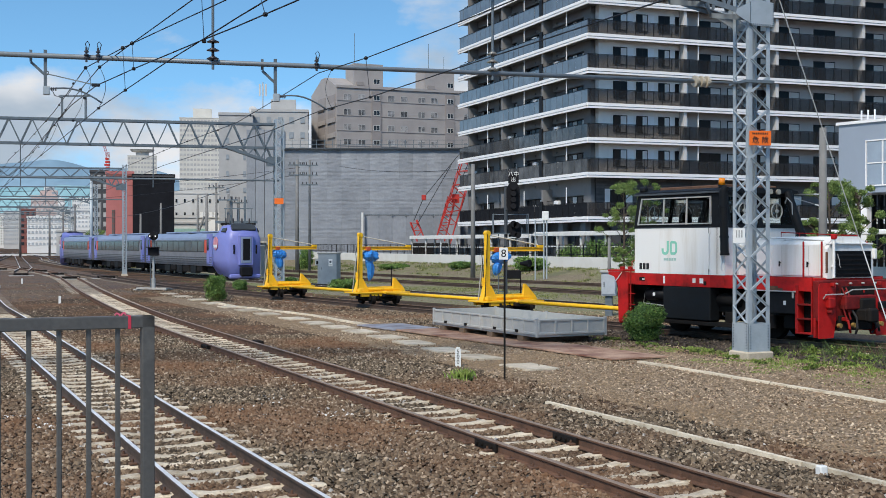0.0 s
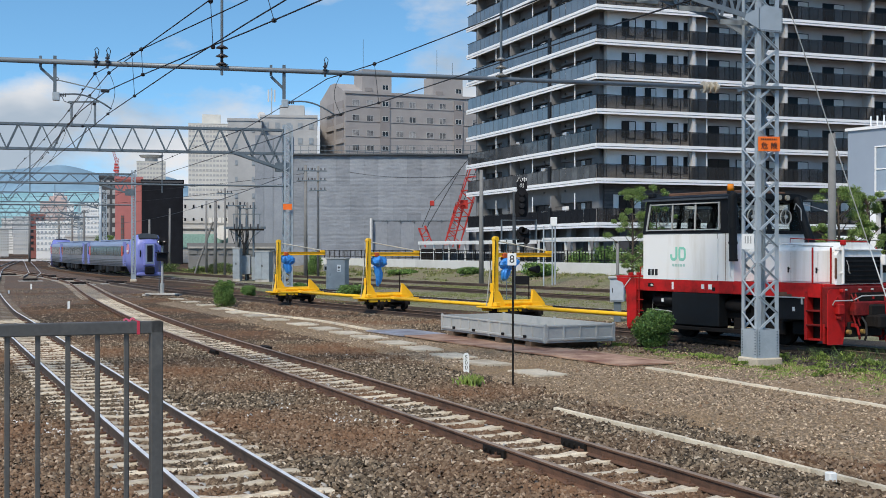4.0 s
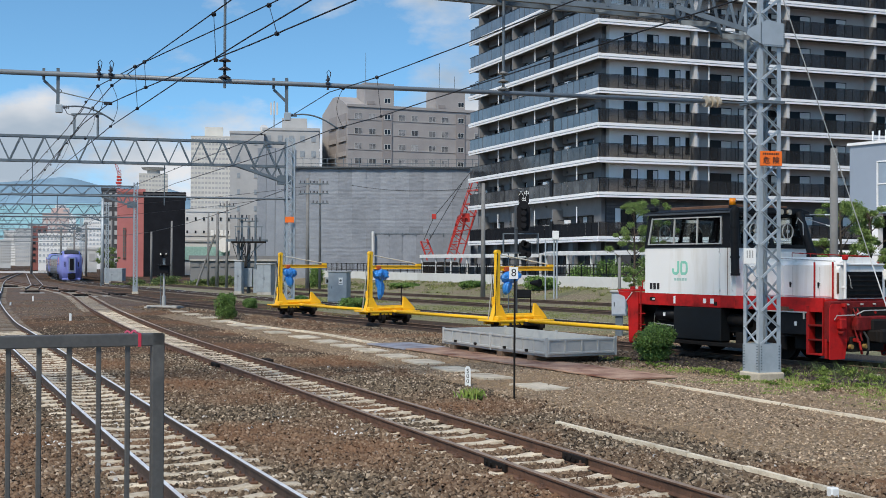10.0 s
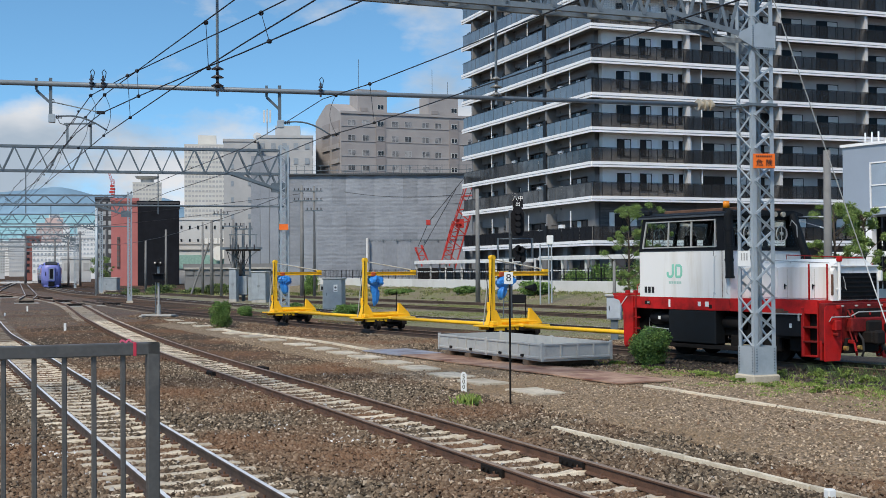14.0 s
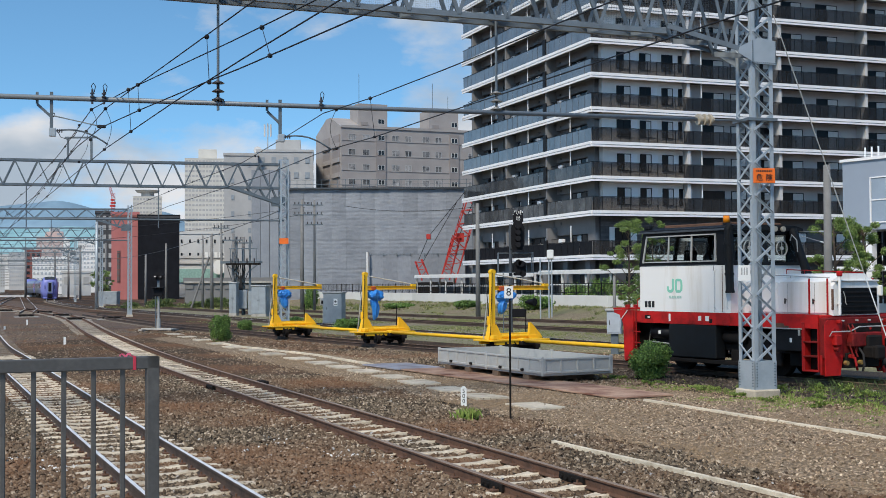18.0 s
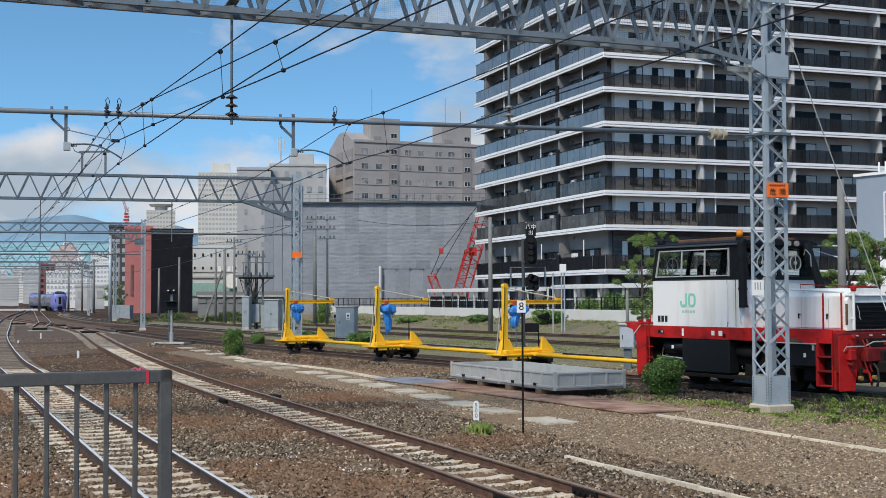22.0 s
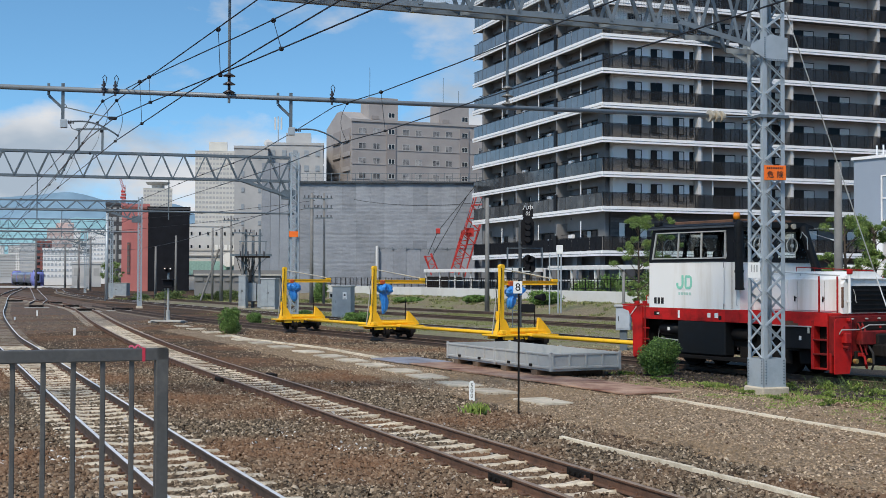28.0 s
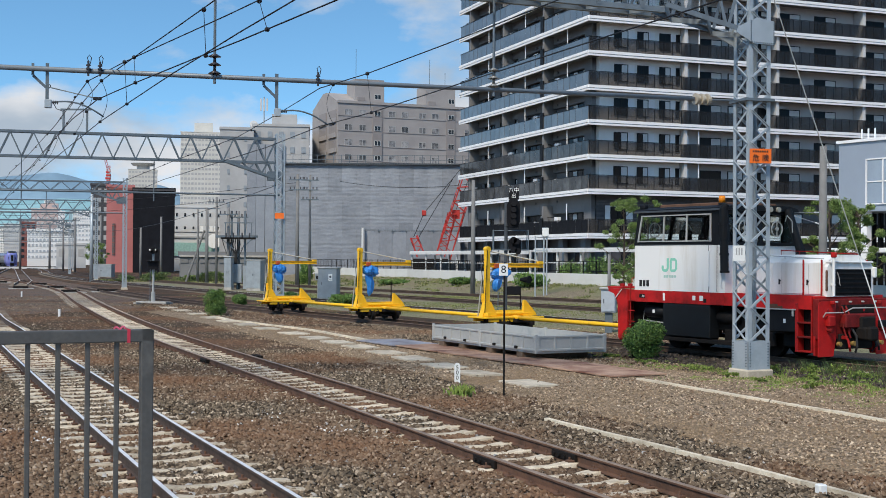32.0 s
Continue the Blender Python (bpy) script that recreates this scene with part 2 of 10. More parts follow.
# darker copy of the mast steel: the beam's backlit shade is in it
m_galv_m = mat("shaded_galvanised_beam", (0.18, 0.215, 0.24), 0.55, 0.2, 0.1, 2.5, 0.05, (0.14, 0.165, 0.185), 0.45)
# weathered steel darkened further, with backlit gantry shade put into the colour
m_galv_d = mat("weathered_shaded_steel", (0.14, 0.175, 0.2), 0.55, 0.3, 0.1, 2.5, 0.05)
m_conc = mat("concrete", (0.45, 0.43, 0.39), 0.9, 0, 0.12, 2, 0.3, (0.3, 0.28, 0.25))
m_conc_w = mat("pale_concrete", (0.66, 0.62, 0.52), 0.9, 0, 0.1, 1.5, 0.2, (0.45, 0.42, 0.37), 0.4, 0.08)
m_slab = mat("slab_concrete", (0.56, 0.49, 0.38), 0.92, 0, 0.16, 2.5, 0.3, (0.33, 0.28, 0.21), 0.47, 0.2)
m_fence = mat("painted_fence", (0.08, 0.078, 0.074), 0.5, 0.2, 0.12, 6, 0.1, (0.12, 0.115, 0.105), 0.42)
m_yellow = mat("yellow_paint", (0.88, 0.5, 0.012), 0.45, 0, 0.06, 3, 0.05, (0.6, 0.34, 0.02), 0.36)
m_red = dull(mat("red_paint", (0.48, 0.013, 0.012), 0.5, 0, 0.1, 2.5, 0.05, (0.17, 0.011, 0.009), 0.46), 0.22)
m_red_d = dull(mat("grimy_red_paint", (0.36, 0.012, 0.011), 0.55, 0, 0.2, 3.5, 0.1, (0.17, 0.011, 0.01), 0.46), 0.22)
m_white = mat("white_paint", (0.78, 0.79, 0.77), 0.4, 0, 0.03, 1.4, 0.02, (0.66, 0.65, 0.6), 0.36)
m_black = mat("black_paint", (0.009, 0.0095, 0.011), 0.5, 0, 0.2, 3, 0.1)
m_under = mat("grimy_steel", (0.008, 0.0075, 0.007), 0.8, 0.0, 0.3, 5, 0.2, (0.016, 0.012, 0.01))
m_tank = mat("sooty_box_paint", (0.0085, 0.0105, 0.0125), 0.6, 0, 0.15, 3, 0.1, (0.01, 0.0105, 0.011))
for _m in (m_black, m_under, m_tank):
    dull(_m, 0.22)
m_pipe = mat("dull_pipe_steel", (0.19, 0.22, 0.245), 0.5, 0.2, 0.08, 2.5, 0.05)
m_loco_w = mat("streaked_white_paint", (0.78, 0.78, 0.755), 0.4, 0, 0.03, 2.2, 0.02, (0.6, 0.56, 0.48), 0.38, 0, 60, 0.12)
m_dkgrey = mat("dark_grey_paint", (0.06, 0.07, 0.08), 0.5, 0, 0.1, 3)
m_ltgrey = mat("light_grey_paint", (0.4, 0.405, 0.39), 0.55, 0.1, 0.07, 2.5, 0.05, (0.3, 0.32, 0.32), 0.4)
m_cabinet = mat("cabinet_grey", (0.3, 0.34, 0.37), 0.5, 0, 0.06, 2, 0, (0.25, 0.28, 0.3))
m_box = mat("pale_box_paint", (0.42, 0.47, 0.52), 0.5, 0, 0.06, 3, 0.05, (0.36, 0.4, 0.44))
m_rubber = mat("rubber", (0.02, 0.02, 0.02), 0.8)
m_orange = mat("orange_sign", (0.85, 0.16, 0.01), 0.5, 0, 0.04, 3)
m_plate = mat("rusty_plate", (0.52, 0.34, 0.235), 0.7, 0.1, 0.2, 1.3, 0.2, (0.2, 0.085, 0.055), 0.5, 0.3)
m_plate_g = mat("oiled_plate", (0.36, 0.35, 0.385), 0.4, 0.2, 0.2, 1.5, 0.1, (0.19, 0.165, 0.165), 0.5, 0.2)
m_tarp = mat("blue_tarp", (0.04, 0.25, 0.68), 0.4, 0, 0.12, 6, 0.4, (0.02, 0.17, 0.52))
m_glass = glass_mat("window_glass", (0.02, 0.025, 0.03))
# shaded copy of the window glass: darker colour, little reflection
m_glass_d = dull(glass_mat("shaded_dark_glass", (0.014, 0.016, 0.018), 0.06), 0.12)
m_glass_l = dull(glass_mat("curtained_glass", (0.78, 0.77, 0.74), 0.3), 0.12)
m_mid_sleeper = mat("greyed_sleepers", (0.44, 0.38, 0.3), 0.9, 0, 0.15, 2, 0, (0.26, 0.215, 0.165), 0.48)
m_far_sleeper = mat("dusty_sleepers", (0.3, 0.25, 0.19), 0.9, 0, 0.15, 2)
# dark ballast colour that carries the locomotive's shade
m_shaded_bed = stone_mat("shaded_ballast", [(0.012, 0.009, 0.007), (0.07, 0.052, 0.036), (0.15, 0.118, 0.088)], 0.05, 1.0, 0.03, 0.4, (0.07, 0.05, 0.034))
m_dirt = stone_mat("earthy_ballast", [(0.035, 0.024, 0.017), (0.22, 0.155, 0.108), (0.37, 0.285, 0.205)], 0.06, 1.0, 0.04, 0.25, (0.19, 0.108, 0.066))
m_clear = clear_mat("cab_glass", (0.82, 0.87, 0.86))
m_signal = dull(mat("signal_black", (0.008, 0.008, 0.01), 0.6), 0.2)
m_porc = mat("porcelain", (0.45, 0.4, 0.31), 0.25, 0, 0.05)
m_porc_g = mat("grey_porcelain", (0.22, 0.22, 0.21), 0.25, 0, 0.05)
m_porc_b = mat("brown_insulator", (0.05, 0.045, 0.05), 0.3)
m_wire = mat("wire", (0.025, 0.025, 0.027), 0.5, 0.4)
m_green = mat("mint_mark", (0.24, 0.6, 0.46), 0.5, 0, 0.04)
m_ink = mat("black_ink", (0.015, 0.015, 0.015), 0.6)
m_timber = mat("old_timber", (0.13, 0.09, 0.06), 0.85, 0, 0.2, 4, 0.3)


# ---- mesh helpers ----
def part(name, bm, material, parent=None, label="", smooth=False):
    me = bpy.data.meshes.new(name)
    bmesh.ops.recalc_face_normals(bm, faces=bm.faces)
    bm.to_mesh(me)
    bm.free()
    if material:
        me.materials.append(material)
    if smooth:
        me.polygons.foreach_set("use_smooth", [True] * len(me.polygons))
    ob = new(name, me)
    if parent:
        ob.parent = parent
    if label:
        tagged(ob, label)
    return ob


def share(name, src, m, parent):
    """Another object on the mesh of src."""
    ob = new(name, src.data)
    ob.parent = parent
    ob.matrix_basis = m
    return ob


def thing(name, label, category, m=None, group="", kind=""):
    ob = new(name)
    ob.empty_display_size = 0.2
    if m is not None:
        ob.matrix_basis = m
    return tagged(ob, label, category, group, kind)


def B(bm, c, s, rz=0.0, bev=0.0, rx=0.0, ry=0.0):
    """A box of size s about c, its edges chamfered by bev."""
    m = Matrix.Translation(c) @ Euler((radians(rx), radians(ry), radians(rz))).to_matrix().to_4x4() @ Matrix.Diagonal((*s, 1))
    r = bmesh.ops.create_cube(bm, size=1, matrix=m)
    if bev:
        es = {e for v in r["verts"] for e in v.link_edges}
        bmesh.ops.bevel(bm, geom=list(es), offset=bev, segments=1, affect="EDGES", profile=0.5)
    return bm


def bx(c, s, rz=0.0, bev=0.0, rx=0.0, ry=0.0):
    return B(bmesh.new(), c, s, rz, bev, rx, ry)


def along(p, q, up=(0, 0, 1)):
    p, q = Vector(p), Vector(q)
    z = (q - p).normalized()
    u = Vector(up)
    if abs(z.dot(u)) > 0.99:
        u = Vector((1, 0, 0))
    x = u.cross(z).normalized()
    y = z.cross(x)
    m = Matrix((x, y, z)).transposed().to_4x4()
    m.translation = (p + q) / 2
    return m, (q - p).length


def bar(bm, p, q, w, h, up=(0, 0, 1)):
    m, l = along(p, q, up)
    bmesh.ops.create_cube(bm, size=1, matrix=m @ Matrix.Diagonal((w, h, l, 1)))
    return bm


def rod(bm, p, q, r, seg=8, r2=None):
    m, l = along(p, q)
    bmesh.ops.create_cone(bm, cap_ends=True, segments=seg, radius1=r, radius2=r if r2 is None else r2, depth=l, matrix=m)
    return bm


def disc(bm, c, axis, r, t, seg=16):
    a = Vector(axis).normalized() * t / 2
    return rod(bm, Vector(c) - a, Vector(c) + a, r, seg)


def prism(bm, pts, y0, y1):
    """Extrudes an x-z outline from y0 to y1."""
    a = [bm.verts.new((x, y0, z)) for x, z in pts]
    b = [bm.verts.new((x, y1, z)) for x, z in pts]
    n = len(pts)
    bm.faces.new(a)
    bm.faces.new(b[::-1])
    for i in range(n):
        bm.faces.new((a[i], b[i], b[(i + 1) % n], a[(i + 1) % n]))
    return bm


def prism_x(bm, pts, x0, x1):
    """Extrudes a y-z outline from x0 to x1."""
    a = [bm.verts.new((x0, y, z)) for y, z in pts]
    b = [bm.verts.new((x1, y, z)) for y, z in pts]
    n = len(pts)
    bm.faces.new(a)
    bm.faces.new(b[::-1])
    for i in range(n):
        bm.faces.new((a[i], b[i], b[(i + 1) % n], a[(i + 1) % n]))
    return bm


def plan(bm, pts, z0, z1):
    """Extrudes a ground plan upwards."""
    a = [bm.verts.new((x, y, z0)) for x, y in pts]
    b = [bm.verts.new((x, y, z1)) for x, y in pts]
    n = len(pts)
    bm.faces.new(a[::-1])
    bm.faces.new(b)
    for i in range(n):
        bm.faces.new((a[i], a[(i + 1) % n], b[(i + 1) % n], b[i]))
    return bm


def tube(bm, pts, r, seg=6):
    """A bent rod through the points."""
    P = [Vector(p) for p in pts]
    rings = []
    for i, p in enumerate(P):
        d = (P[min(i + 1, len(P) - 1)] - P[max(i - 1, 0)]).normalized()
        a = d.cross(Vector((0.31, 0.2, 0.93))).normalized()
        c = d.cross(a)
        rings.append([bm.verts.new(p + (a * math.cos(6.2832 * k / seg) + c * math.sin(6.2832 * k / seg)) * r) for k in range(seg)])
    for u, w in zip(rings, rings[1:]):
        for k in range(seg):
            bm.faces.new((u[k], u[(k + 1) % seg], w[(k + 1) % seg], w[k]))
    bm.faces.new(rings[0][::-1])
    bm.faces.new(rings[-1])
    return bm


def sag(p, q, drop, n=10):
    p, q = Vector(p), Vector(q)
    return [p.lerp(q, i / n) - Vector((0, 0, drop * 4 * (i / n) * (1 - i / n))) for i in range(n + 1)]


def lettering(name, body, size, m, parent, material, depth=0.004, label=""):
    """Flat letters standing in the x-z plane, turned to a mesh."""
    cu = bpy.data.curves.new(name, "FONT")
    cu.body, cu.size, cu.extrude = body, size, depth
    cu.align_x, cu.align_y = "CENTER", "CENTER"
    tmp = bpy.data.objects.new(name, cu)
    scene.collection.objects.link(tmp)
    me = bpy.data.meshes.new_from_object(tmp.evaluated_get(bpy.context.evaluated_depsgraph_get()))
    bpy.data.objects.remove(tmp)
    me.materials.clear()
    me.materials.append(material)
    ob = new(name, me)
    ob.parent = parent
    ob.matrix_basis = m @ pose(0, 0, 0, 90)
    if label:
        tagged(ob, label)
    return ob


def curve_pts(pts, step):
    """Even points (x, y, heading) along a smooth line through pts."""
    P = [Vector((*p, 0)) for p in pts]
    P = [P[0] * 2 - P[1]] + P + [P[-1] * 2 - P[-2]]
    fine = []
    for i in range(1, len(P) - 2):
        a, b, c, d = P[i - 1:i + 3]
        n = max(4, int((c - b).length / 0.5))
        for k in range(n):
            t = k / n
            fine.append(0.5 * ((2 * b) + (c - a) * t + (2 * a - 5 * b + 4 * c - d) * t * t + (3 * b - a - 3 * c + d) * t ** 3))
    fine.append(P[-2])
    out, need, done = [], 0.0, 0.0
    for p, q in zip(fine, fine[1:]):
        l = (q - p).length
        while need <= done + l:
            v = p.lerp(q, (need - done) / l)
            out.append((v.x, v.y, math.atan2(q.y - p.y, q.x - p.x)))
            need += step
        done += l
    return out

# ---- ground ----
# d: along the near tracks, away; n: across them, to the far side
A_PTS = [(8.35, -11), (3.45, 0), (-5.47, 20), (-14.2, 40), (-18.7, 50.5), (-27.9, 74), (-37.0, 99), (-59.0, 161), (-90, 255), (-128, 370)]
B_PTS = [(12.7, -12), (7.57, 0), (-0.96, 20), (-9.2, 39.5), (-17.6, 62), (-28.6, 93), (-38.7, 116), (-49, 137.5), (-66, 175), (-95, 250), (-125, 340)]
C_PTS = [(24.96, 6), (15.96, 20), (3.1, 40), (-3.3, 50), (-9.3, 60), (-15.8, 71.5), (-22.7, 86), (-29.5, 101)]
D_PTS = [(34, 3), (23.3, 20), (11.2, 40), (-0.7, 60), (-6.7, 71), (-12.9, 83), (-19.6, 95.5), (-25.8, 107.5), (-32.2, 120), (-38.4, 132), (-44.2, 145),
         (-52.6, 166), (-59.3, 184), (-68.6, 212), (-80.5, 245), (-92.4, 272), (-101, 292), (-111, 314), (-150, 402), (-200, 510)]
E_PTS = [(43, 8), (31, 26), (8.1, 61.5), (-1.0, 77), (-12, 96), (-30, 129), (-46, 160), (-70, 215)]
F_PTS = [(50, 12), (32, 38), (9, 74), (-1.2, 90.5), (-14, 112), (-34, 148), (-52, 182), (-76, 235)]
G_PTS = [(-24, 62), (-40, 84), (-58, 112), (-78, 150), (-112, 230)]


def build_ground():
    # one sheet to the horizon, finer near the tracks
    xs = [-4000, -1500, -600, -300, -150, -80] + list(np.arange(-45, 46, 3.0)) + [80, 150, 300, 600, 1500, 4000]
    ys = [-800, -200, -60, -20] + list(np.arange(-5, 110, 3.0)) + [140, 180, 240, 320, 450, 700, 1200, 2200, 4200]
    verts, faces = [], []
    for y in ys:
        for x in xs:
            verts.append((x, y, 0.0 if -100 < x < 60 and -20 < y < 300 else -0.15))
    w = len(xs)
    for j in range(len(ys) - 1):
        for i in range(w - 1):
            faces.append((j * w + i, j * w + i + 1, (j + 1) * w + i + 1, (j + 1) * w + i))
    me = bpy.data.meshes.new("ground")
    me.from_pydata(verts, [], faces)
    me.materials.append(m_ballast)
    tagged(new("ground", me), "brown-grey crushed stone ballast of a railway yard", "ground", kind="structure")


def patch(name, label, category, pts, z, material, kind="structure"):
    bm = plan(bmesh.new(), pts, z - 0.06, z)
    return tagged(part(name, bm, material), label, category, kind=kind)


def stones(name, label, region, count, size, material, seed, keep, sink=0.3, lower=None, heap=0.0):
    """Loose broken stones scattered over a stretch of the plan, one mesh."""
    rng = np.random.default_rng(seed)
    (x0, x1), (y0, y1) = region
    # nearer stretches are strewn thicker
    u = rng.random(count * 2)
    y = y0 * (y1 / y0) ** u
    x = x0 + (x1 - x0) * rng.random(count * 2)
    ok = keep(x, y)
    x, y = x[ok][:count], y[ok][:count]
    n = len(x)
    base = np.array([(1, 0, 0), (0, 1, 0), (-1, 0, 0), (0, -1, 0), (0.4, 0.35, 0.62), (-0.45, -0.25, 0.55)], float)
    tri = np.array([(0, 1, 4), (1, 2, 4), (2, 5, 4), (2, 3, 5), (3, 0, 5), (0, 4, 5)])
    s = size * (0.45 + 1.0 * rng.random(n) ** 1.6)
    v = base[None] * (0.7 + 0.6 * rng.random((n, 6, 3)))
    a = rng.random(n) * 6.283
    tilt = (rng.random(n) - 0.5) * 1.4
    ca, sa, ct, st = np.cos(a), np.sin(a), np.cos(tilt), np.sin(tilt)
    v[:, :, 0] *= 1.22
    v[:, :, 1] *= 0.85
    v[:, :, 2] *= 1.45
    vx, vy, vz = v[:, :, 0].copy(), v[:, :, 1].copy(), v[:, :, 2].copy()
    vx, vz = vx * ct[:, None] - vz * st[:, None], vx * st[:, None] + vz * ct[:, None]
    X = (vx * ca[:, None] - vy * sa[:, None]) * s[:, None] + x[:, None]
    Y = (vx * sa[:, None] + vy * ca[:, None]) * s[:, None] + y[:, None]
    Z = vz * s[:, None] + (s * sink)[:, None] * (0.2 + 0.8 * rng.random(n))[:, None]
    if lower is not None:
        down = lower(x, y)
        Z = Z - down[:, None] + np.where(down > 0, 0.0, heap * rng.random(n))[:, None]
    co = np.stack([X, Y, Z], 2).reshape(-1, 3).astype(np.float32)
    idx = (tri[None] + (np.arange(n) * 6)[:, None, None]).reshape(-1).astype(np.int32)
    me = bpy.data.meshes.new(name)
    me.vertices.add(len(co))
    me.vertices.foreach_set("co", co.ravel())
    me.loops.add(len(idx))
    me.loops.foreach_set("vertex_index", idx)
    me.polygons.add(len(idx) // 3)
    me.polygons.foreach_set("loop_start", np.arange(0, len(idx), 3, dtype=np.int32))
    me.update(calc_edges=True)
    me.materials.append(material)
    return tagged(new(name, me), label, "ballast", kind="stuff")


build_ground()


# ---- tracks ----
def rail_mesh(pts, off, shiny, z0=0.02):
    """One rail, swept along the line at the sideways offset off."""
    prof = [(-0.06, 0), (0.06, 0), (0.06, 0.012), (0.012, 0.03), (0.012, 0.11), (0.032, 0.122), (0.032, 0.142), (0.026, 0.15), (-0.026, 0.15),
            (-0.032, 0.142), (-0.032, 0.122), (-0.012, 0.11), (-0.012, 0.03), (-0.06, 0.012)]
    bm = bmesh.new()
    rings = []
    for x, y, h in pts:
        nx, ny = -math.sin(h), math.cos(h)
        rings.append([bm.verts.new((x + nx * (off + a), y + ny * (off + a), z0 + b)) for a, b in prof])
    k = len(prof)
    for r, s in zip(rings, rings[1:]):
        for i in range(k):
            f = bm.faces.new((r[i], r[(i + 1) % k], s[(i + 1) % k], s[i]))
            f.material_index = 1 if i == 7 or (i in (6, 8) and not shiny) else 0
    bm.faces.new(rings[0])
    bm.faces.new(rings[-1])
    return bm


def sleeper_mesh():
    """Concrete sleeper: two raised rail seats and a lower middle, each end bevelled."""
    bm = bmesh.new()
    L = 1.0
    xs = [-L, -0.42, -0.2, 0.2, 0.42, L]
    zs = [0.02, 0.045, 0.02, 0.02, 0.045, 0.02]
    ws = [0.085, 0.095, 0.07, 0.07, 0.095, 0.085]
    rings = []
    for x, z, w in zip(xs, zs, ws):
        rings.append([bm.verts.new((x, y, zz)) for y, zz in ((-w - 0.03, -0.12), (w + 0.03, -0.12), (w, z - 0.015), (w - 0.02, z), (-w + 0.02, z), (-w, z - 0.015))])
    for a, b in zip(rings, rings[1:]):
        for i in range(6):
            bm.faces.new((a[i], a[(i + 1) % 6], b[(i + 1) % 6], b[i]))
    bm.faces.new(rings[0])
    bm.faces.new(rings[-1])
    return bm


def track(name, label, pts, near_from, near_to, polished, sleepers_to, reach):
    t = thing(name, label, "track", kind="structure")
    line = [p for p in curve_pts(pts, 1.0) if p[1] <= reach]
    for side in (-0.5665, 0.5665):
        ob = part("rail", rail_mesh(line, side, polished), m_rust if name == "track_b" else m_rail_dark, t, "polished running rail" if polished else "rusty brown rail")
        ob.data.materials.append(m_shine if polished else m_rust_top if name == "track_b" else m_rail_dull)
    rnd = random.Random(name)
    first = None
    rest = bmesh.new()
    clipm = None
    for x, y, h in curve_pts(pts, 0.6):
        if y > sleepers_to or y < near_from:
            continue
        j = Matrix.Translation((x, y, rnd.uniform(-0.004, 0.014))) @ Euler((0, 0, h + math.pi / 2 + rnd.uniform(-0.02, 0.02))).to_matrix().to_4x4()
        if y <= near_to:
            if first is None:
                first = part("sleeper", sleeper_mesh(), m_sleeper, t)
                first.matrix_basis = j
                bm = bmesh.new()
                for s in (-1, 1):
                    for e in (-1, 1):
                        B(bm, (s * 0.5665 + e * 0.1, 0, 0.055), (0.09, 0.1, 0.03), 0, 0.008)
                        rod(bm, (s * 0.5665 + e * 0.105, 0, 0.05), (s * 0.5665 + e * 0.105, 0, 0.105), 0.014, 6)
                clipm = part("rail_clip", bm, m_rust, t)
                clipm.matrix_basis = j
            else:
                # sleepers shortened and shifted on the farther stretch to fit the camera's view
                cut_short = name == "track_b" and y > 33
                share("sleeper", first, j @ Matrix.Translation((-0.21, 0, -0.008)) @ Matrix.Diagonal((0.79, 1, 1, 1)) if cut_short else j, t)
                share("rail_clip", clipm, j, t)
        else:
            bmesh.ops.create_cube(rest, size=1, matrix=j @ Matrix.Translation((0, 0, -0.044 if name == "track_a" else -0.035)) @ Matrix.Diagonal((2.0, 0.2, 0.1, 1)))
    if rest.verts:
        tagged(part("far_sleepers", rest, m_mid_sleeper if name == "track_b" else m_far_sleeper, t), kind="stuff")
    else:
        rest.free()
    return t


track("track_a", "railway track with polished rails on concrete sleepers", A_PTS, 6, 44, True, 150, 300)
track("track_b", "railway track with rust-brown rails on concrete sleepers", B_PTS, 6, 62, False, 150, 300)
track("track_c", "siding with dark rusty rails in weathered ballast", C_PTS, 14, 30, False, 101, 101)
track("track_d", "main track with worn rails curving into the distance", D_PTS, 30, 40, True, 200, 480)
track("track_e", "disused siding with rusty rails among grass", E_PTS, 30, 35, False, 100, 200)
track("track_f", "far siding with rusty rails beside the wall", F_PTS, 30, 35, False, 100, 225)
H_PTS = [(-37, 108), (-42, 124), (-45.5, 134), (-86, 249), (-120, 345)]
track("track_h", "branch track in the station throat", H_PTS, 30, 35, True, 130, 340)
track("track_g", "far branch track in the station throat", G_PTS, 30, 35, True, 160, 225)


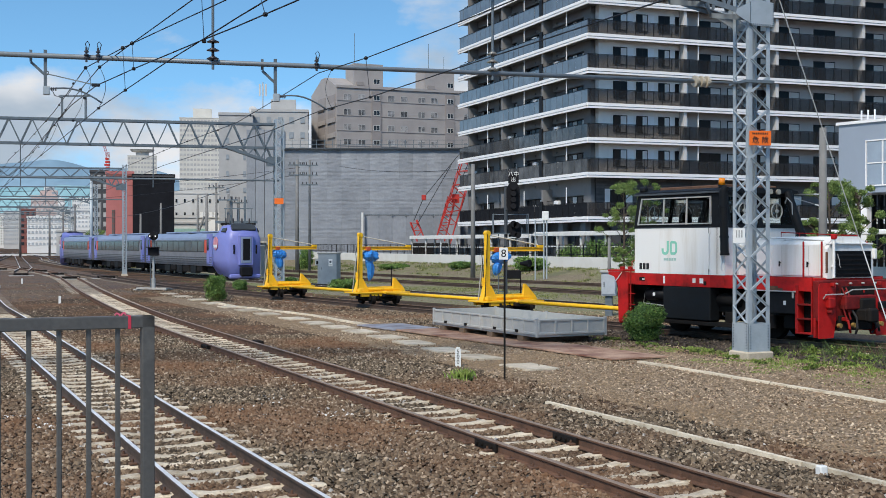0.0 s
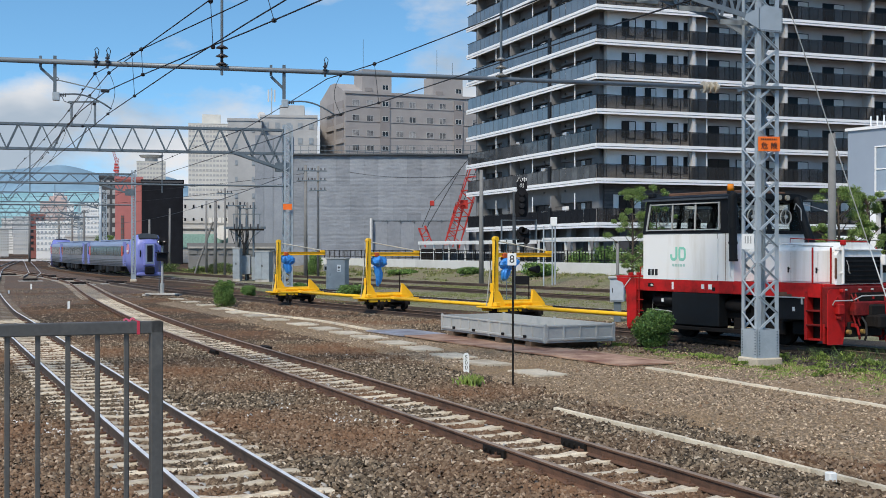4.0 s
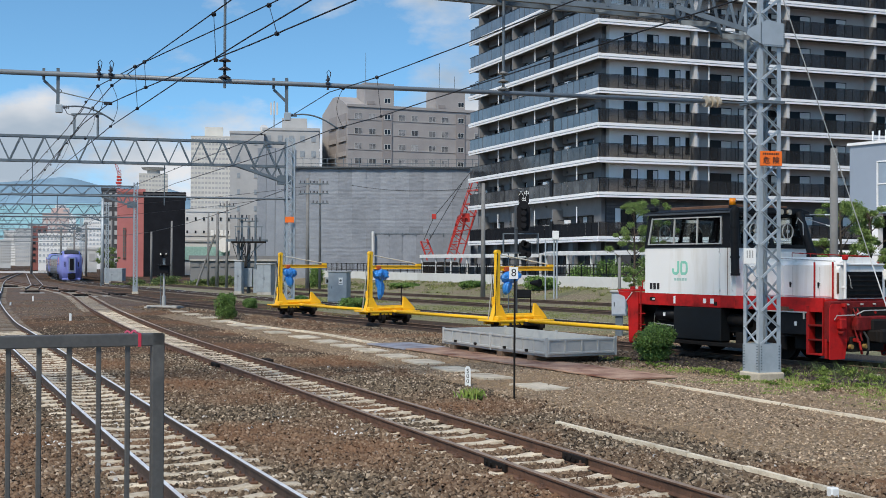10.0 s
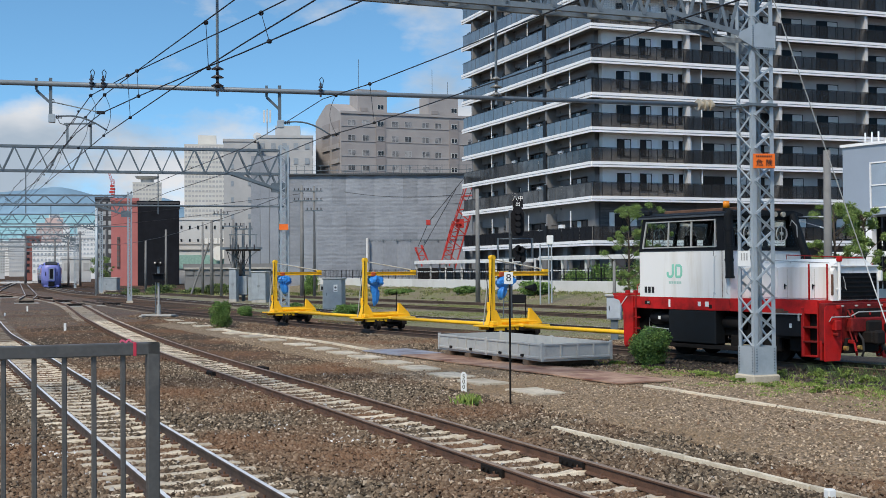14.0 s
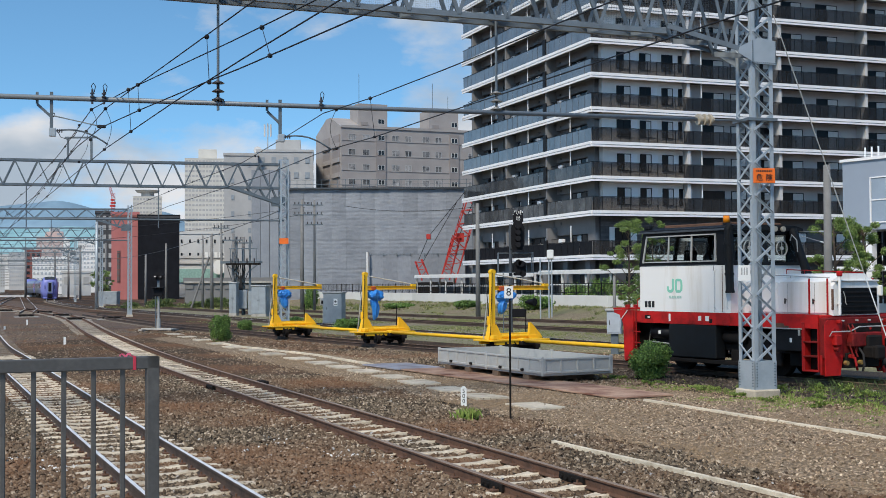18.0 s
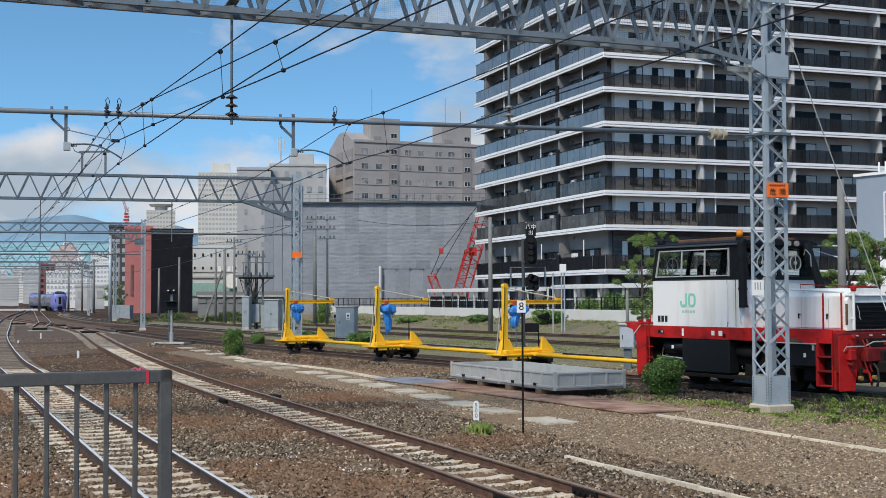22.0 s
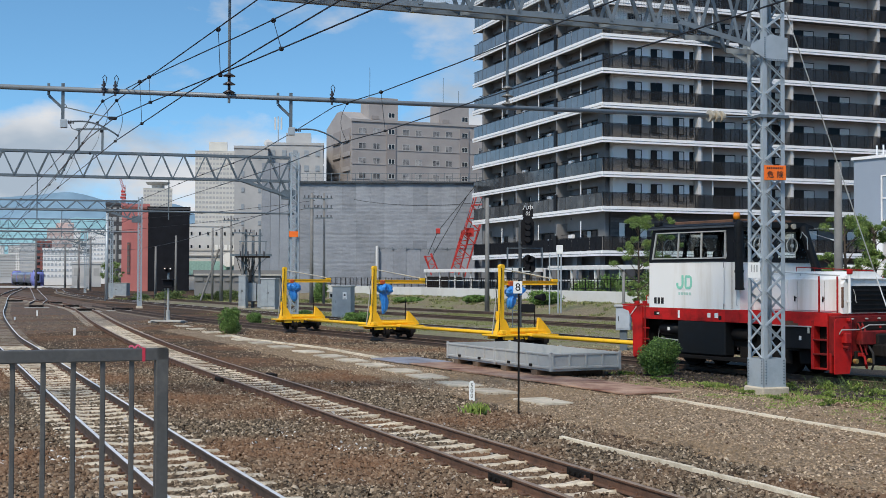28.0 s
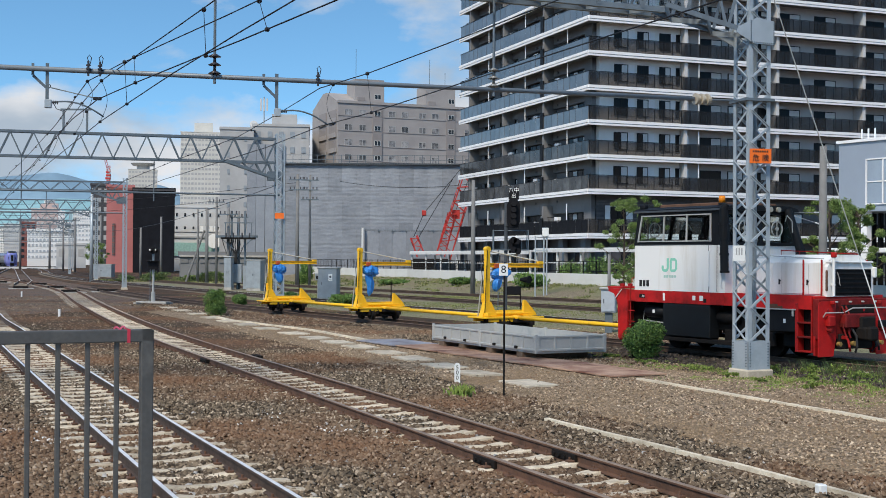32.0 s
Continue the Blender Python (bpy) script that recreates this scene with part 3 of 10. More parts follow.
# ---- platform and fence ----
def build_platform():
    d, n = Vector((-0.407, 0.913)), Vector((0.913, 0.407))
    q = [d * a + n * b for a, b in ((-40, 1.62), (5.25, 1.62), (5.25, -7), (-40, -7))]
    bm = plan(bmesh.new(), [tuple(v) for v in q], -0.1, 1.03)
    p = tagged(part("platform", bm, m_conc), "grey concrete railway platform end", "platform", kind="structure")
    bm = plan(bmesh.new(), [tuple(d * a + n * b) for a, b in ((-40, 1.66), (5.25, 1.66), (5.25, 1.36), (-40, 1.36))], 1.03, 1.06)
    part("edge_coping", bm, m_conc_w, p)
    f = thing("platform_fence", "dark grey painted steel fence at the platform end", "fence", Matrix.Translation((-1.2, 5.0, 1.03)) @ Euler((0, 0, math.atan2(0.407, 0.913))).to_matrix().to_4x4())
    part("post", bx((0, 0, 0.61), (0.05, 0.05, 1.22), 0, 0.004), m_fence, f)
    part("post", bx((-2.3, 0, 0.61), (0.05, 0.05, 1.22), 0, 0.004), m_fence, f)
    part("top_rail", bx((-1.15, 0, 1.195), (2.35, 0.05, 0.05), 0, 0.004), m_fence, f)
    part("bottom_rail", bx((-1.15, 0, 0.1), (2.26, 0.04, 0.04), 0, 0.004), m_fence, f)
    first = None
    x = -0.118
    while x > -2.27:
        m = Matrix.Translation((x, 0, 0.645))
        if first is None:
            first = part("baluster", bx((0, 0, 0), (0.019, 0.019, 1.06), 0, 0.003), m_fence, f)
            first.matrix_basis = m
        else:
            share("baluster", first, m, f)
        x -= 0.1135
    part("tape_mark", bx((-0.075, 0, 1.195), (0.012, 0.054, 0.054)), mat("red_tape", (0.5, 0.03, 0.06), 0.6), f, "strip of red tape")

    k = thing("ribbon", "knotted pink plastic ribbon on the fence rail", "ribbon", Matrix.Translation((-1.2, 5.0, 1.03)) @ Euler((0, 0, math.atan2(0.407, 0.913))).to_matrix().to_4x4())
    m_rib = mat("pink_ribbon", (0.7, 0.12, 0.2), 0.5)
    for dx, pts in enumerate(([(0, 0), (0.008, 0.011), (0.017, 0.013), (0.02, 0.004)], [(0, 0), (-0.008, 0.009), (-0.018, 0.011), (-0.022, 0.003)])):
        bm = bmesh.new()
        for (x0, z0), (x1, z1) in zip(pts, pts[1:]):
            bar(bm, (-0.11 + x0, -0.02, 1.221 + z0), (-0.11 + x1, -0.02, 1.221 + z1), 0.007, 0.0012, (0, 1, 0))
        part("loop", bm, m_rib, k)


build_platform()


# ---- lattice poles and gantries ----
def lattice_pole(name, label, m, s, h, fine, base=0.62, group="gantries"):
    """Square lattice mast: four angle chords with zigzag lacing on every face, on a riveted foot and a concrete block."""
    t = thing(name, label, "lattice mast", m, group)
    part("footing", bx((0, 0, 0.06), (s + 0.14, s + 0.14, 0.22), 0, 0.03), m_slab, t, "weathered concrete block")
    hs = s / 2
    b = 0.17 + base
    if base > 0.1:
        bm = bmesh.new()
        for sx, sy, rz in ((0, -hs, 0), (0, hs, 0), (-hs, 0, 90), (hs, 0, 90)):
            B(bm, (sx, sy, 0.17 + base / 2), (s + 0.02, 0.02, base), rz)
        part("foot_plate", bm, m_galv, t)
        if fine:
            bm = bmesh.new()
            for k in range(9):
                z = 0.25 + k * (base - 0.1) / 8.5
                for e in (-1, 1):
                    for g in (-1, 1):
                        disc(bm, (e * (hs - 0.05), g * (hs + 0.016), z), (0, 1, 0), 0.014, 0.02, 6)
                        disc(bm, (g * (hs + 0.016), e * (hs - 0.05), z), (1, 0, 0), 0.014, 0.02, 6)
            tagged(part("rivets", bm, m_galv_d, t), kind="stuff")
    for sx in (-1, 1):
        for sy in (-1, 1):
            bm = bmesh.new()
            w = 0.1 if fine else 0.09
            B(bm, (sx * (hs - w / 2), sy * (hs - 0.006), (0.17 + h) / 2), (w, 0.012, h - 0.17))
            B(bm, (sx * (hs - 0.006), sy * (hs - w / 2 - 0.006), (0.17 + h) / 2), (0.012, w - 0.012, h - 0.17))
            part("chord", bm, m_galv, t)
    step = s * 0.62
    n = int((h - b) / step)
    step = (h - b) / n
    proto = None
    rest = bmesh.new()
    for face in range(4):
        R = Euler((0, 0, face * math.pi / 2)).to_matrix().to_4x4()
        for k in range(n):
            z0, z1 = b + k * step, b + (k + 1) * step
            a = -1 if (k + face // 2) % 2 else 1
            p, q = R @ Vector((-a * (hs - 0.05), -hs - 0.008, z0)), R @ Vector((a * (hs - 0.05), -hs - 0.008, z1))
            if fine:
                mm, l = along(p, q)
                if proto is None:
                    bm = bmesh.new()
                    B(bm, (0, 0, 0), (0.012, 0.05, l))
                    B(bm, (0.02, 0.019, 0), (0.03, 0.012, l))
                    proto = part("brace", bm, m_galv, t)
                    proto.matrix_basis = mm
                else:
                    share("brace", proto, mm, t)
            else:
                bar(rest, p, q, 0.012, 0.05)
    if rest.verts:
        part("lacing", rest, m_galv, t)
    else:
        rest.free()
    return t


def truss(name, label, p, q, z0, z1, wid, fine, material=None, panel=1.05, thick=1.0, bend=0.0):
    """Box truss beam between two plan points: four chords, W lacing on both sides, flat lacing below."""
    material = material or m_galv
    P, Q = Vector((*p, 0)), Vector((*q, 0))
    u = (Q - P).normalized()
    L = (Q - P).length
    M = Matrix.Translation(P) @ Euler((0, 0, math.atan2(u.y, u.x))).to_matrix().to_4x4()
    t = thing(name, label, "gantry beam", M, "gantries")
    for y in (-wid / 2, wid / 2):
        for z in (z0, z1):
            bm = bmesh.new()
            l = L - bend if z == z0 else L
            B(bm, (l / 2, y, z), (l, 0.012 * thick, 0.11 * thick))
            B(bm, (l / 2, y - math.copysign(0.045, y), z + (-0.05 if z == z0 else 0.05)), (l, 0.1, 0.012))
            part("chord", bm, material, t)
    n = int(L / panel)
    st = L / n
    rest = bmesh.new()
    proto = {}

    def foot(x):
        """Height of the lower chord, which drops along the knee towards the mast."""
        return z0 if not bend or x <= L - bend else z0 - (x - L + bend) * 0.207
    for y in (-wid / 2 - 0.01, wid / 2 + 0.01):
        for k in range(n):
            x0 = k * st
            low = foot(x0 + st / 2)
            for a, b in (((x0, z1), (x0 + st / 2, low)), ((x0 + st / 2, low), (x0 + st, z1))):
                pp, qq = Vector((a[0], y, a[1])), Vector((b[0], y, b[1]))
                if fine and low < z0:
                    part("diagonal", bar(bmesh.new(), pp, qq, 0.075, 0.014, (0, 1, 0)), material, t)
                elif fine:
                    key = (y > 0, a[1] > b[1])
                    mm, l = along(pp, qq, (0, 1, 0))
                    if key not in proto:
                        bm = bx((0, 0, 0), (0.075, 0.012, l))
                        B(bm, (0.03, 0.03, 0), (0.012, 0.05, l))
                        proto[key] = part("diagonal", bm, material, t)
                        proto[key].matrix_basis = mm
                    else:
                        share("diagonal", proto[key], mm, t)
                else:
                    bar(rest, pp, qq, 0.05 * thick, 0.05 * thick, (0, 1, 0))
    low = bmesh.new()
    for k in range(n * 2):
        a = 1 if k % 2 else -1
        bar(low, (k * st / 2, a * wid / 2, foot(k * st / 2) + 0.03), ((k + 1) * st / 2, -a * wid / 2, foot((k + 1) * st / 2) + 0.03), 0.012, 0.11 if fine else 0.05, (0, 0, 1))
        bar(low, (k * st / 2, a * wid / 2, z1 - 0.03), ((k + 1) * st / 2, -a * wid / 2, z1 - 0.03), 0.05, 0.012)
    part("flat_lacing", low, material, t)
    if rest.verts:
        part("side_lacing", rest, material, t)
    else:
        rest.free()
    return t


# first gantry: stands beside the siding; its beam runs across the near tracks
G_AX = Vector((0.963, 0.27))
B_AX = Vector((0.9285, 0.3714))
P1 = Vector((6.84, 27.35))
lattice_pole("lattice_mast", "grey galvanised lattice mast on a concrete block", Matrix.Translation((*P1, 0)) @ Euler((0, 0, math.atan2(0.27, 0.963) + radians(7))).to_matrix().to_4x4(), 0.57, 10.2, True)
Q1 = P1 - B_AX * 30
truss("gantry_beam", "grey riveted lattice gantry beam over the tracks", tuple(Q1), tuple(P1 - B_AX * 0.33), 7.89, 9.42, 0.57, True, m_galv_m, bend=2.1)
lattice_pole("lattice_mast", "grey galvanised lattice mast on a concrete block", Matrix.Translation((*Q1, 0)) @ Euler((0, 0, math.atan2(B_AX.y, B_AX.x))).to_matrix().to_4x4(), 0.62, 10.2, False)


def gusset():
    # plates and knee where the beam meets the mast
    g = thing("gantry_knee", "grey riveted gusset plates and knee brace", "gantry bracket", Matrix.Translation((*P1, 0)) @ Euler((0, 0, math.atan2(B_AX.y, B_AX.x))).to_matrix().to_4x4(), "gantries")
    for y in (-0.34, 0.34):
        bm = prism(bmesh.new(), [(0.33, 7.32), (0.33, 7.84), (-0.12, 7.9), (-0.62, 7.66), (-0.66, 7.54), (-0.2, 7.32)], y - 0.01, y + 0.01)
        part("gusset_plate", bm, m_galv, g)
        bm = prism(bmesh.new(), [(0.36, 9.0), (0.36, 9.8), (-0.9, 9.8), (-0.9, 9.5), (-0.4, 9.0)], y - 0.01, y + 0.01)
        part("gusset_plate", bm, m_galv, g)
        bm = bmesh.new()
        bar(bm, (-0.3, y, 7.56), (-2.43, y, 8.0), 0.11, 0.014, (0, 1, 0))
        bar(bm, (-0.3, y * 0.86, 7.6), (-2.43, y * 0.86, 8.04), 0.012, 0.08, (0, 1, 0))
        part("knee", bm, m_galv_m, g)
        bm = bmesh.new()
        for k in range(12):
            disc(bm, (0.32, y * 1.04, 7.35 + k * 0.042), (0, 1, 0), 0.014, 0.016, 6)
            disc(bm, (-0.28, y * 1.04, 7.35 + k * 0.042), (0, 1, 0), 0.014, 0.016, 6)
            disc(bm, (0.3 - k * 0.05, y * 1.04, 7.35), (0, 1, 0), 0.014, 0.016, 6)
        tagged(part("rivets", bm, m_galv_d, g), kind="stuff")


gusset()


def build_net():
    L = 29.0
    t = thing("guard_net", "fine wire guard net inside the gantry beam", "net", Matrix.Translation((*Q1, 0)) @ Euler((0, 0, math.atan2(B_AX.y, B_AX.x))).to_matrix().to_4x4())
    bm = bmesh.new()
    for k in range(int(L / 0.04)):
        B(bm, (k * 0.04, 0.2, 8.75), (0.0018, 0.0018, 1.4))
    for k in range(35):
        B(bm, (L / 2, 0.2, 8.07 + k * 0.04), (L, 0.0018, 0.0018))
    tagged(part("mesh_infill", bm, m_galv_m, t), kind="stuff")


build_net()


def sling(u):
    """Pose below the first gantry's beam at the bearing u; the slung gear is scaled about the camera onto the beam's
    line, to keep its place in the view.
    """
    s = (P1.x - u * P1.y) / (B_AX.x - u * B_AX.y)
    v = P1 - B_AX * s
    k = v.y / (P1 - G_AX * (P1.x - u * P1.y) / (G_AX.x - u * G_AX.y)).y
    return Matrix.Translation((v.x, v.y, EYE[2] * (1 - k))) @ Matrix.Scale(k, 4)


def gantry_point(u, z):
    """A point of the slung pipe's plane at the bearing u."""
    return sling(u) @ Vector((0, 0, z))


def insulator_stack(t, x, y, z, n, r=0.095, mt=None, step=0.13):
    bm = bmesh.new()
    for k in range(n):
        rod(bm, (x, y, z - k * step), (x, y, z - k * step - 0.05), 0.035, 10, r)
        rod(bm, (x, y, z - k * step - 0.05), (x, y, z - k * step - 0.06), r, 14)
        rod(bm, (x, y, z - k * step - 0.06), (x, y, z - k * step - step), 0.03, 8)
    return part("insulator", bm, mt or m_porc_b, t, "brown ribbed insulator", True)


def build_span_pipe():
    a, b = gantry_point(-0.40, 6.1), gantry_point(0.203, 6.1)
    t = thing("span_pipe", "long grey steel pipe slung across the tracks", "span pipe", group="catenary")
    bm = rod(bmesh.new(), a, b, 0.046, 12)
    part("pipe", bm, m_pipe, t, smooth=True)
    ax = Vector((*B_AX, 0))
    bm = bmesh.new()
    for k in range(3):
        c = b + ax * (0.05 + k * 0.14)
        disc(bm, c, ax, 0.125, 0.05, 16)
        disc(bm, c + ax * 0.05, ax, 0.075, 0.08, 12)
    part("insulator", bm, m_porc, t, "three cream porcelain discs")
    bm = rod(bmesh.new(), b + ax * 0.45, Vector((*(P1 - B_AX * 0.3), 6.1)), 0.02, 8)
    B(bm, (P1.x, P1.y, 6.1), (0.72, 0.72, 0.06), 16)
    part("clamp", bm, m_galv_d, t)
    # hangers with stacked insulators from the beam
    for u in (-0.1866, 0.0402):
        h = thing("suspension_insulator", "vertical steel rod with stacked brown insulators", "insulator", sling(u), "catenary")
        bm = rod(bmesh.new(), (0, 0, 8.5), (0, 0, 6.5), 0.028, 8)
        B(bm, (0, 0, 8.38), (0.2, 0.7, 0.03), 20)
        part("rod", bm, m_galv_d, h)
        insulator_stack(h, 0, 0, 6.55, 3, 0.125, m_porc_b if u < 0 else m_porc_g, 0.165)
        part("stem", rod(bmesh.new(), (0, 0, 6.2), (0, 0, 5.96), 0.028, 8), m_galv_d, h)
    # drop brackets with registration arms
    for u, arm in ((-0.3285, 1), (-0.1410, 1)):
        h = thing("drop_bracket", "galvanised drop bracket with a curved registration arm", "catenary bracket", sling(u) @ Matrix.Translation((0, 0, -0.12)) @ Euler((0, 0, math.atan2(0.27, 0.963))).to_matrix().to_4x4(), "catenary")
        bm = bmesh.new()
        B(bm, (0.13, 0.06, 5.93), (0.06, 0.06, 0.82))
        B(bm, (-0.13, 0.06, 6.22), (0.05, 0.05, 0.22))
        bar(bm, (-0.13, 0.06, 6.1), (0.13, 0.06, 5.86), 0.05, 0.03, (0, 1, 0))
        part("strut", bm, m_galv_d, h)
        part("clamp_box", bx((0.15, 0.06, 5.57), (0.13, 0.1, 0.16), 0, 0.01), m_galv, h)
        pts = [Vector((0.22, 0.06, 5.6))] + [Vector((0.22 + 0.95 * k / 8, 0.06, 5.6 + 0.06 * math.sin(k / 8 * 3.14) - 0.24 * (k / 8) ** 2)) for k in range(1, 9)]
        part("arm", tube(bmesh.new(), pts, 0.016), m_galv_d, h, smooth=True)
        if u < -0.2:
            part("tie_arm", rod(bmesh.new(), (0.1, 0.06, 5.9), (1.05, -0.3, 5.66), 0.011, 8), m_galv_d, h)
            part("arm_clamp", bx((1.05, -0.3, 5.66), (0.16, 0.06, 0.06), 0, 0.012), m_wire, h)
            part("ring", tube(bmesh.new(), [(0.16 + 0.035 * math.cos(k * 0.785), 0.04, 5.9 + 0.035 * math.sin(k * 0.785)) for k in range(9)], 0.008), m_wire, h)
            part("jumper", tube(bmesh.new(), [(0.25, 0.05, 5.58), (0.3, 0.05, 5.48), (0.42, 0.05, 5.44), (0.54, 0.05, 5.5), (0.6, 0.05, 5.6)], 0.007), m_wire, h)
        disc_b = bmesh.new()
        for k in range(3):
            disc(disc_b, (0.24 + 0.04 * k, 0.06, 5.6), (1, 0, 0), 0.035, 0.02, 10)
        part("insulator", disc_b, m_porc_b, h)
    # small post insulators standing on the pipe
    for u in (-0.2885, -0.279, -0.1023):
        h = thing("pipe_insulator", "small dark insulator clamped on the pipe", "insulator", sling(u) @ Matrix.Translation((0, 0, -0.12)), "catenary")
        bm = bmesh.new()
        rod(bm, (0, -0.06, 6.12), (0, -0.06, 6.4), 0.022, 8)
        for k in range(3):
            disc(bm, (0, -0.06, 6.2 + 0.06 * k), (0, 0, 1), 0.045, 0.025, 10)
        part("insulator", bm, m_porc_b, h)
        part("loop", tube(bmesh.new(), [(0, -0.06, 6.4), (-0.02, -0.06, 6.47), (0.02, -0.06, 6.52), (0.06, -0.06, 6.46), (0.04, -0.06, 6.36), (0.0, -0.06, 6.3)], 0.008), m_wire, h)
    # sign on the mast: danger, and small plates
    s = thing("danger_sign", "orange enamel warning sign with black characters", "sign", Matrix.Translation((P1.x - 0.05, P1.y - 0.45, 4.85)) @ Euler((0, 0, radians(9))).to_matrix().to_4x4())
    part("board", bx((0.14, 0, 0), (0.5, 0.012, 0.32), 0, 0.004), m_orange, s)
    for k, ch in enumerate("危険"):
        lettering("character", ch, 0.16, Matrix.Translation((0.03 + 0.22 * k, -0.012, -0.05)), s, m_ink)
    bm = bmesh.new()
    for k in range(9):
        B(bm, (-0.03 + k * 0.041, -0.008, 0.1), (0.026, 0.006, 0.04))
    part("small_print", bm, m_ink, s)
    w = thing("mast_plate", "white enamel number plates on the mast", "sign", Matrix.Translation((P1.x - 0.36, P1.y - 0.38, 2.72)) @ Euler((0, 0, radians(9))).to_matrix().to_4x4())
    part("plate", bx((0, 0, 0), (0.28, 0.01, 0.34), 0, 0.004), m_white, w)
    bm = bmesh.new()
    for k in range(3):
        B(bm, (-0.06 + k * 0.06, -0.006, 0.04), (0.03, 0.004, 0.16))
    part("print_bars", bm, m_ltgrey, w)


build_span_pipe()


def build_gantries():
    far = [((-9.1, 68.4), 0.0, 7.85, 9.15, 34, True), ((-25.2, 97.5), 4, 7.8, 8.5, 30, False), ((-38, 135), 6, 7.7, 8.75, 40, False), ((-53, 175), 8, 7.8, 8.8, 50, False), ((-66, 220), 8, 7.9, 9.0, 60, False), ((-85, 285), 8, 8.0, 9.2, 80, False)]
    for (x, y), rot, z0, z1, span, sign in far:
        ax = Vector((0.966, 0.26)) if sign else Vector((0.985, 0.17))
        q = Vector((x, y)) - ax * span
        lattice_pole("lattice_mast", "slim grey lattice mast of a farther gantry", Matrix.Translation((x, y, 0)) @ Euler((0, 0, radians(20))).to_matrix().to_4x4(), 0.5 if sign else 0.34, z1 + 0.3, False, base=0.4)
        lattice_pole("lattice_mast", "slim grey lattice mast of a farther gantry", Matrix.Translation((q.x, q.y, 0)) @ Euler((0, 0, radians(20))).to_matrix().to_4x4(), 0.5 if sign else 0.34, z1 + 0.3, False, base=0.4)
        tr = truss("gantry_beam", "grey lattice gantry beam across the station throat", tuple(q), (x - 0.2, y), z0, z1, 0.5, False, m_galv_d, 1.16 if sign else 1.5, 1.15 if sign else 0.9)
        bm = bmesh.new()
        for yy in (-0.25, 0.25):
            bar(bm, (span - 0.3, yy, z0 - 0.85), (span - 2.9, yy, z0), 0.14, 0.08, (0, 1, 0))
            for k in range(3):
                bar(bm, (span - 0.3 - 0.7 * k, yy, z0 - 0.85 + 0.23 * k), (span - 0.65 - 0.7 * k, yy, z0), 0.06, 0.06, (0, 1, 0))
                bar(bm, (span - 0.65 - 0.7 * k, yy, z0), (span - 1.0 - 0.7 * k, yy, z0 - 0.62 + 0.23 * k), 0.06, 0.06, (0, 1, 0))
            B(bm, (span - 0.3, yy, z0 - 0.75), (0.7, 0.02, 0.5))
        part("knee", bm, m_galv_d, tr)
        p = thing("span_pipe", "grey steel pipe slung below a farther gantry", "span pipe", group="catenary")
        part("pipe", rod(bmesh.new(), (q.x, q.y, 6.05), (x, y, 6.05), 0.05, 8), m_galv_d, p)
        for k in range(1, 5):
            v = q.lerp(Vector((x, y)), k / 5)
            part("hanger", rod(bmesh.new(), (v.x, v.y, z0), (v.x, v.y, 5.6), 0.03, 6), m_galv_d, p)
        if sign:
            s = thing("danger_sign", "small orange warning sign on a lattice mast", "sign", Matrix.Translation((x, y - 0.4, 4.9)))
            part("board", bx((0.05, 0, 0), (0.5, 0.012, 0.32)), m_orange, s)


build_gantries()


# ---- overhead wires ----
def wire(name, pts, r=0.014, label="thin dark overhead wire"):
    t = thing(name, label, "wire", group="catenary")
    part("strand", tube(bmesh.new(), pts, r, 5), m_wire, t)
    return t


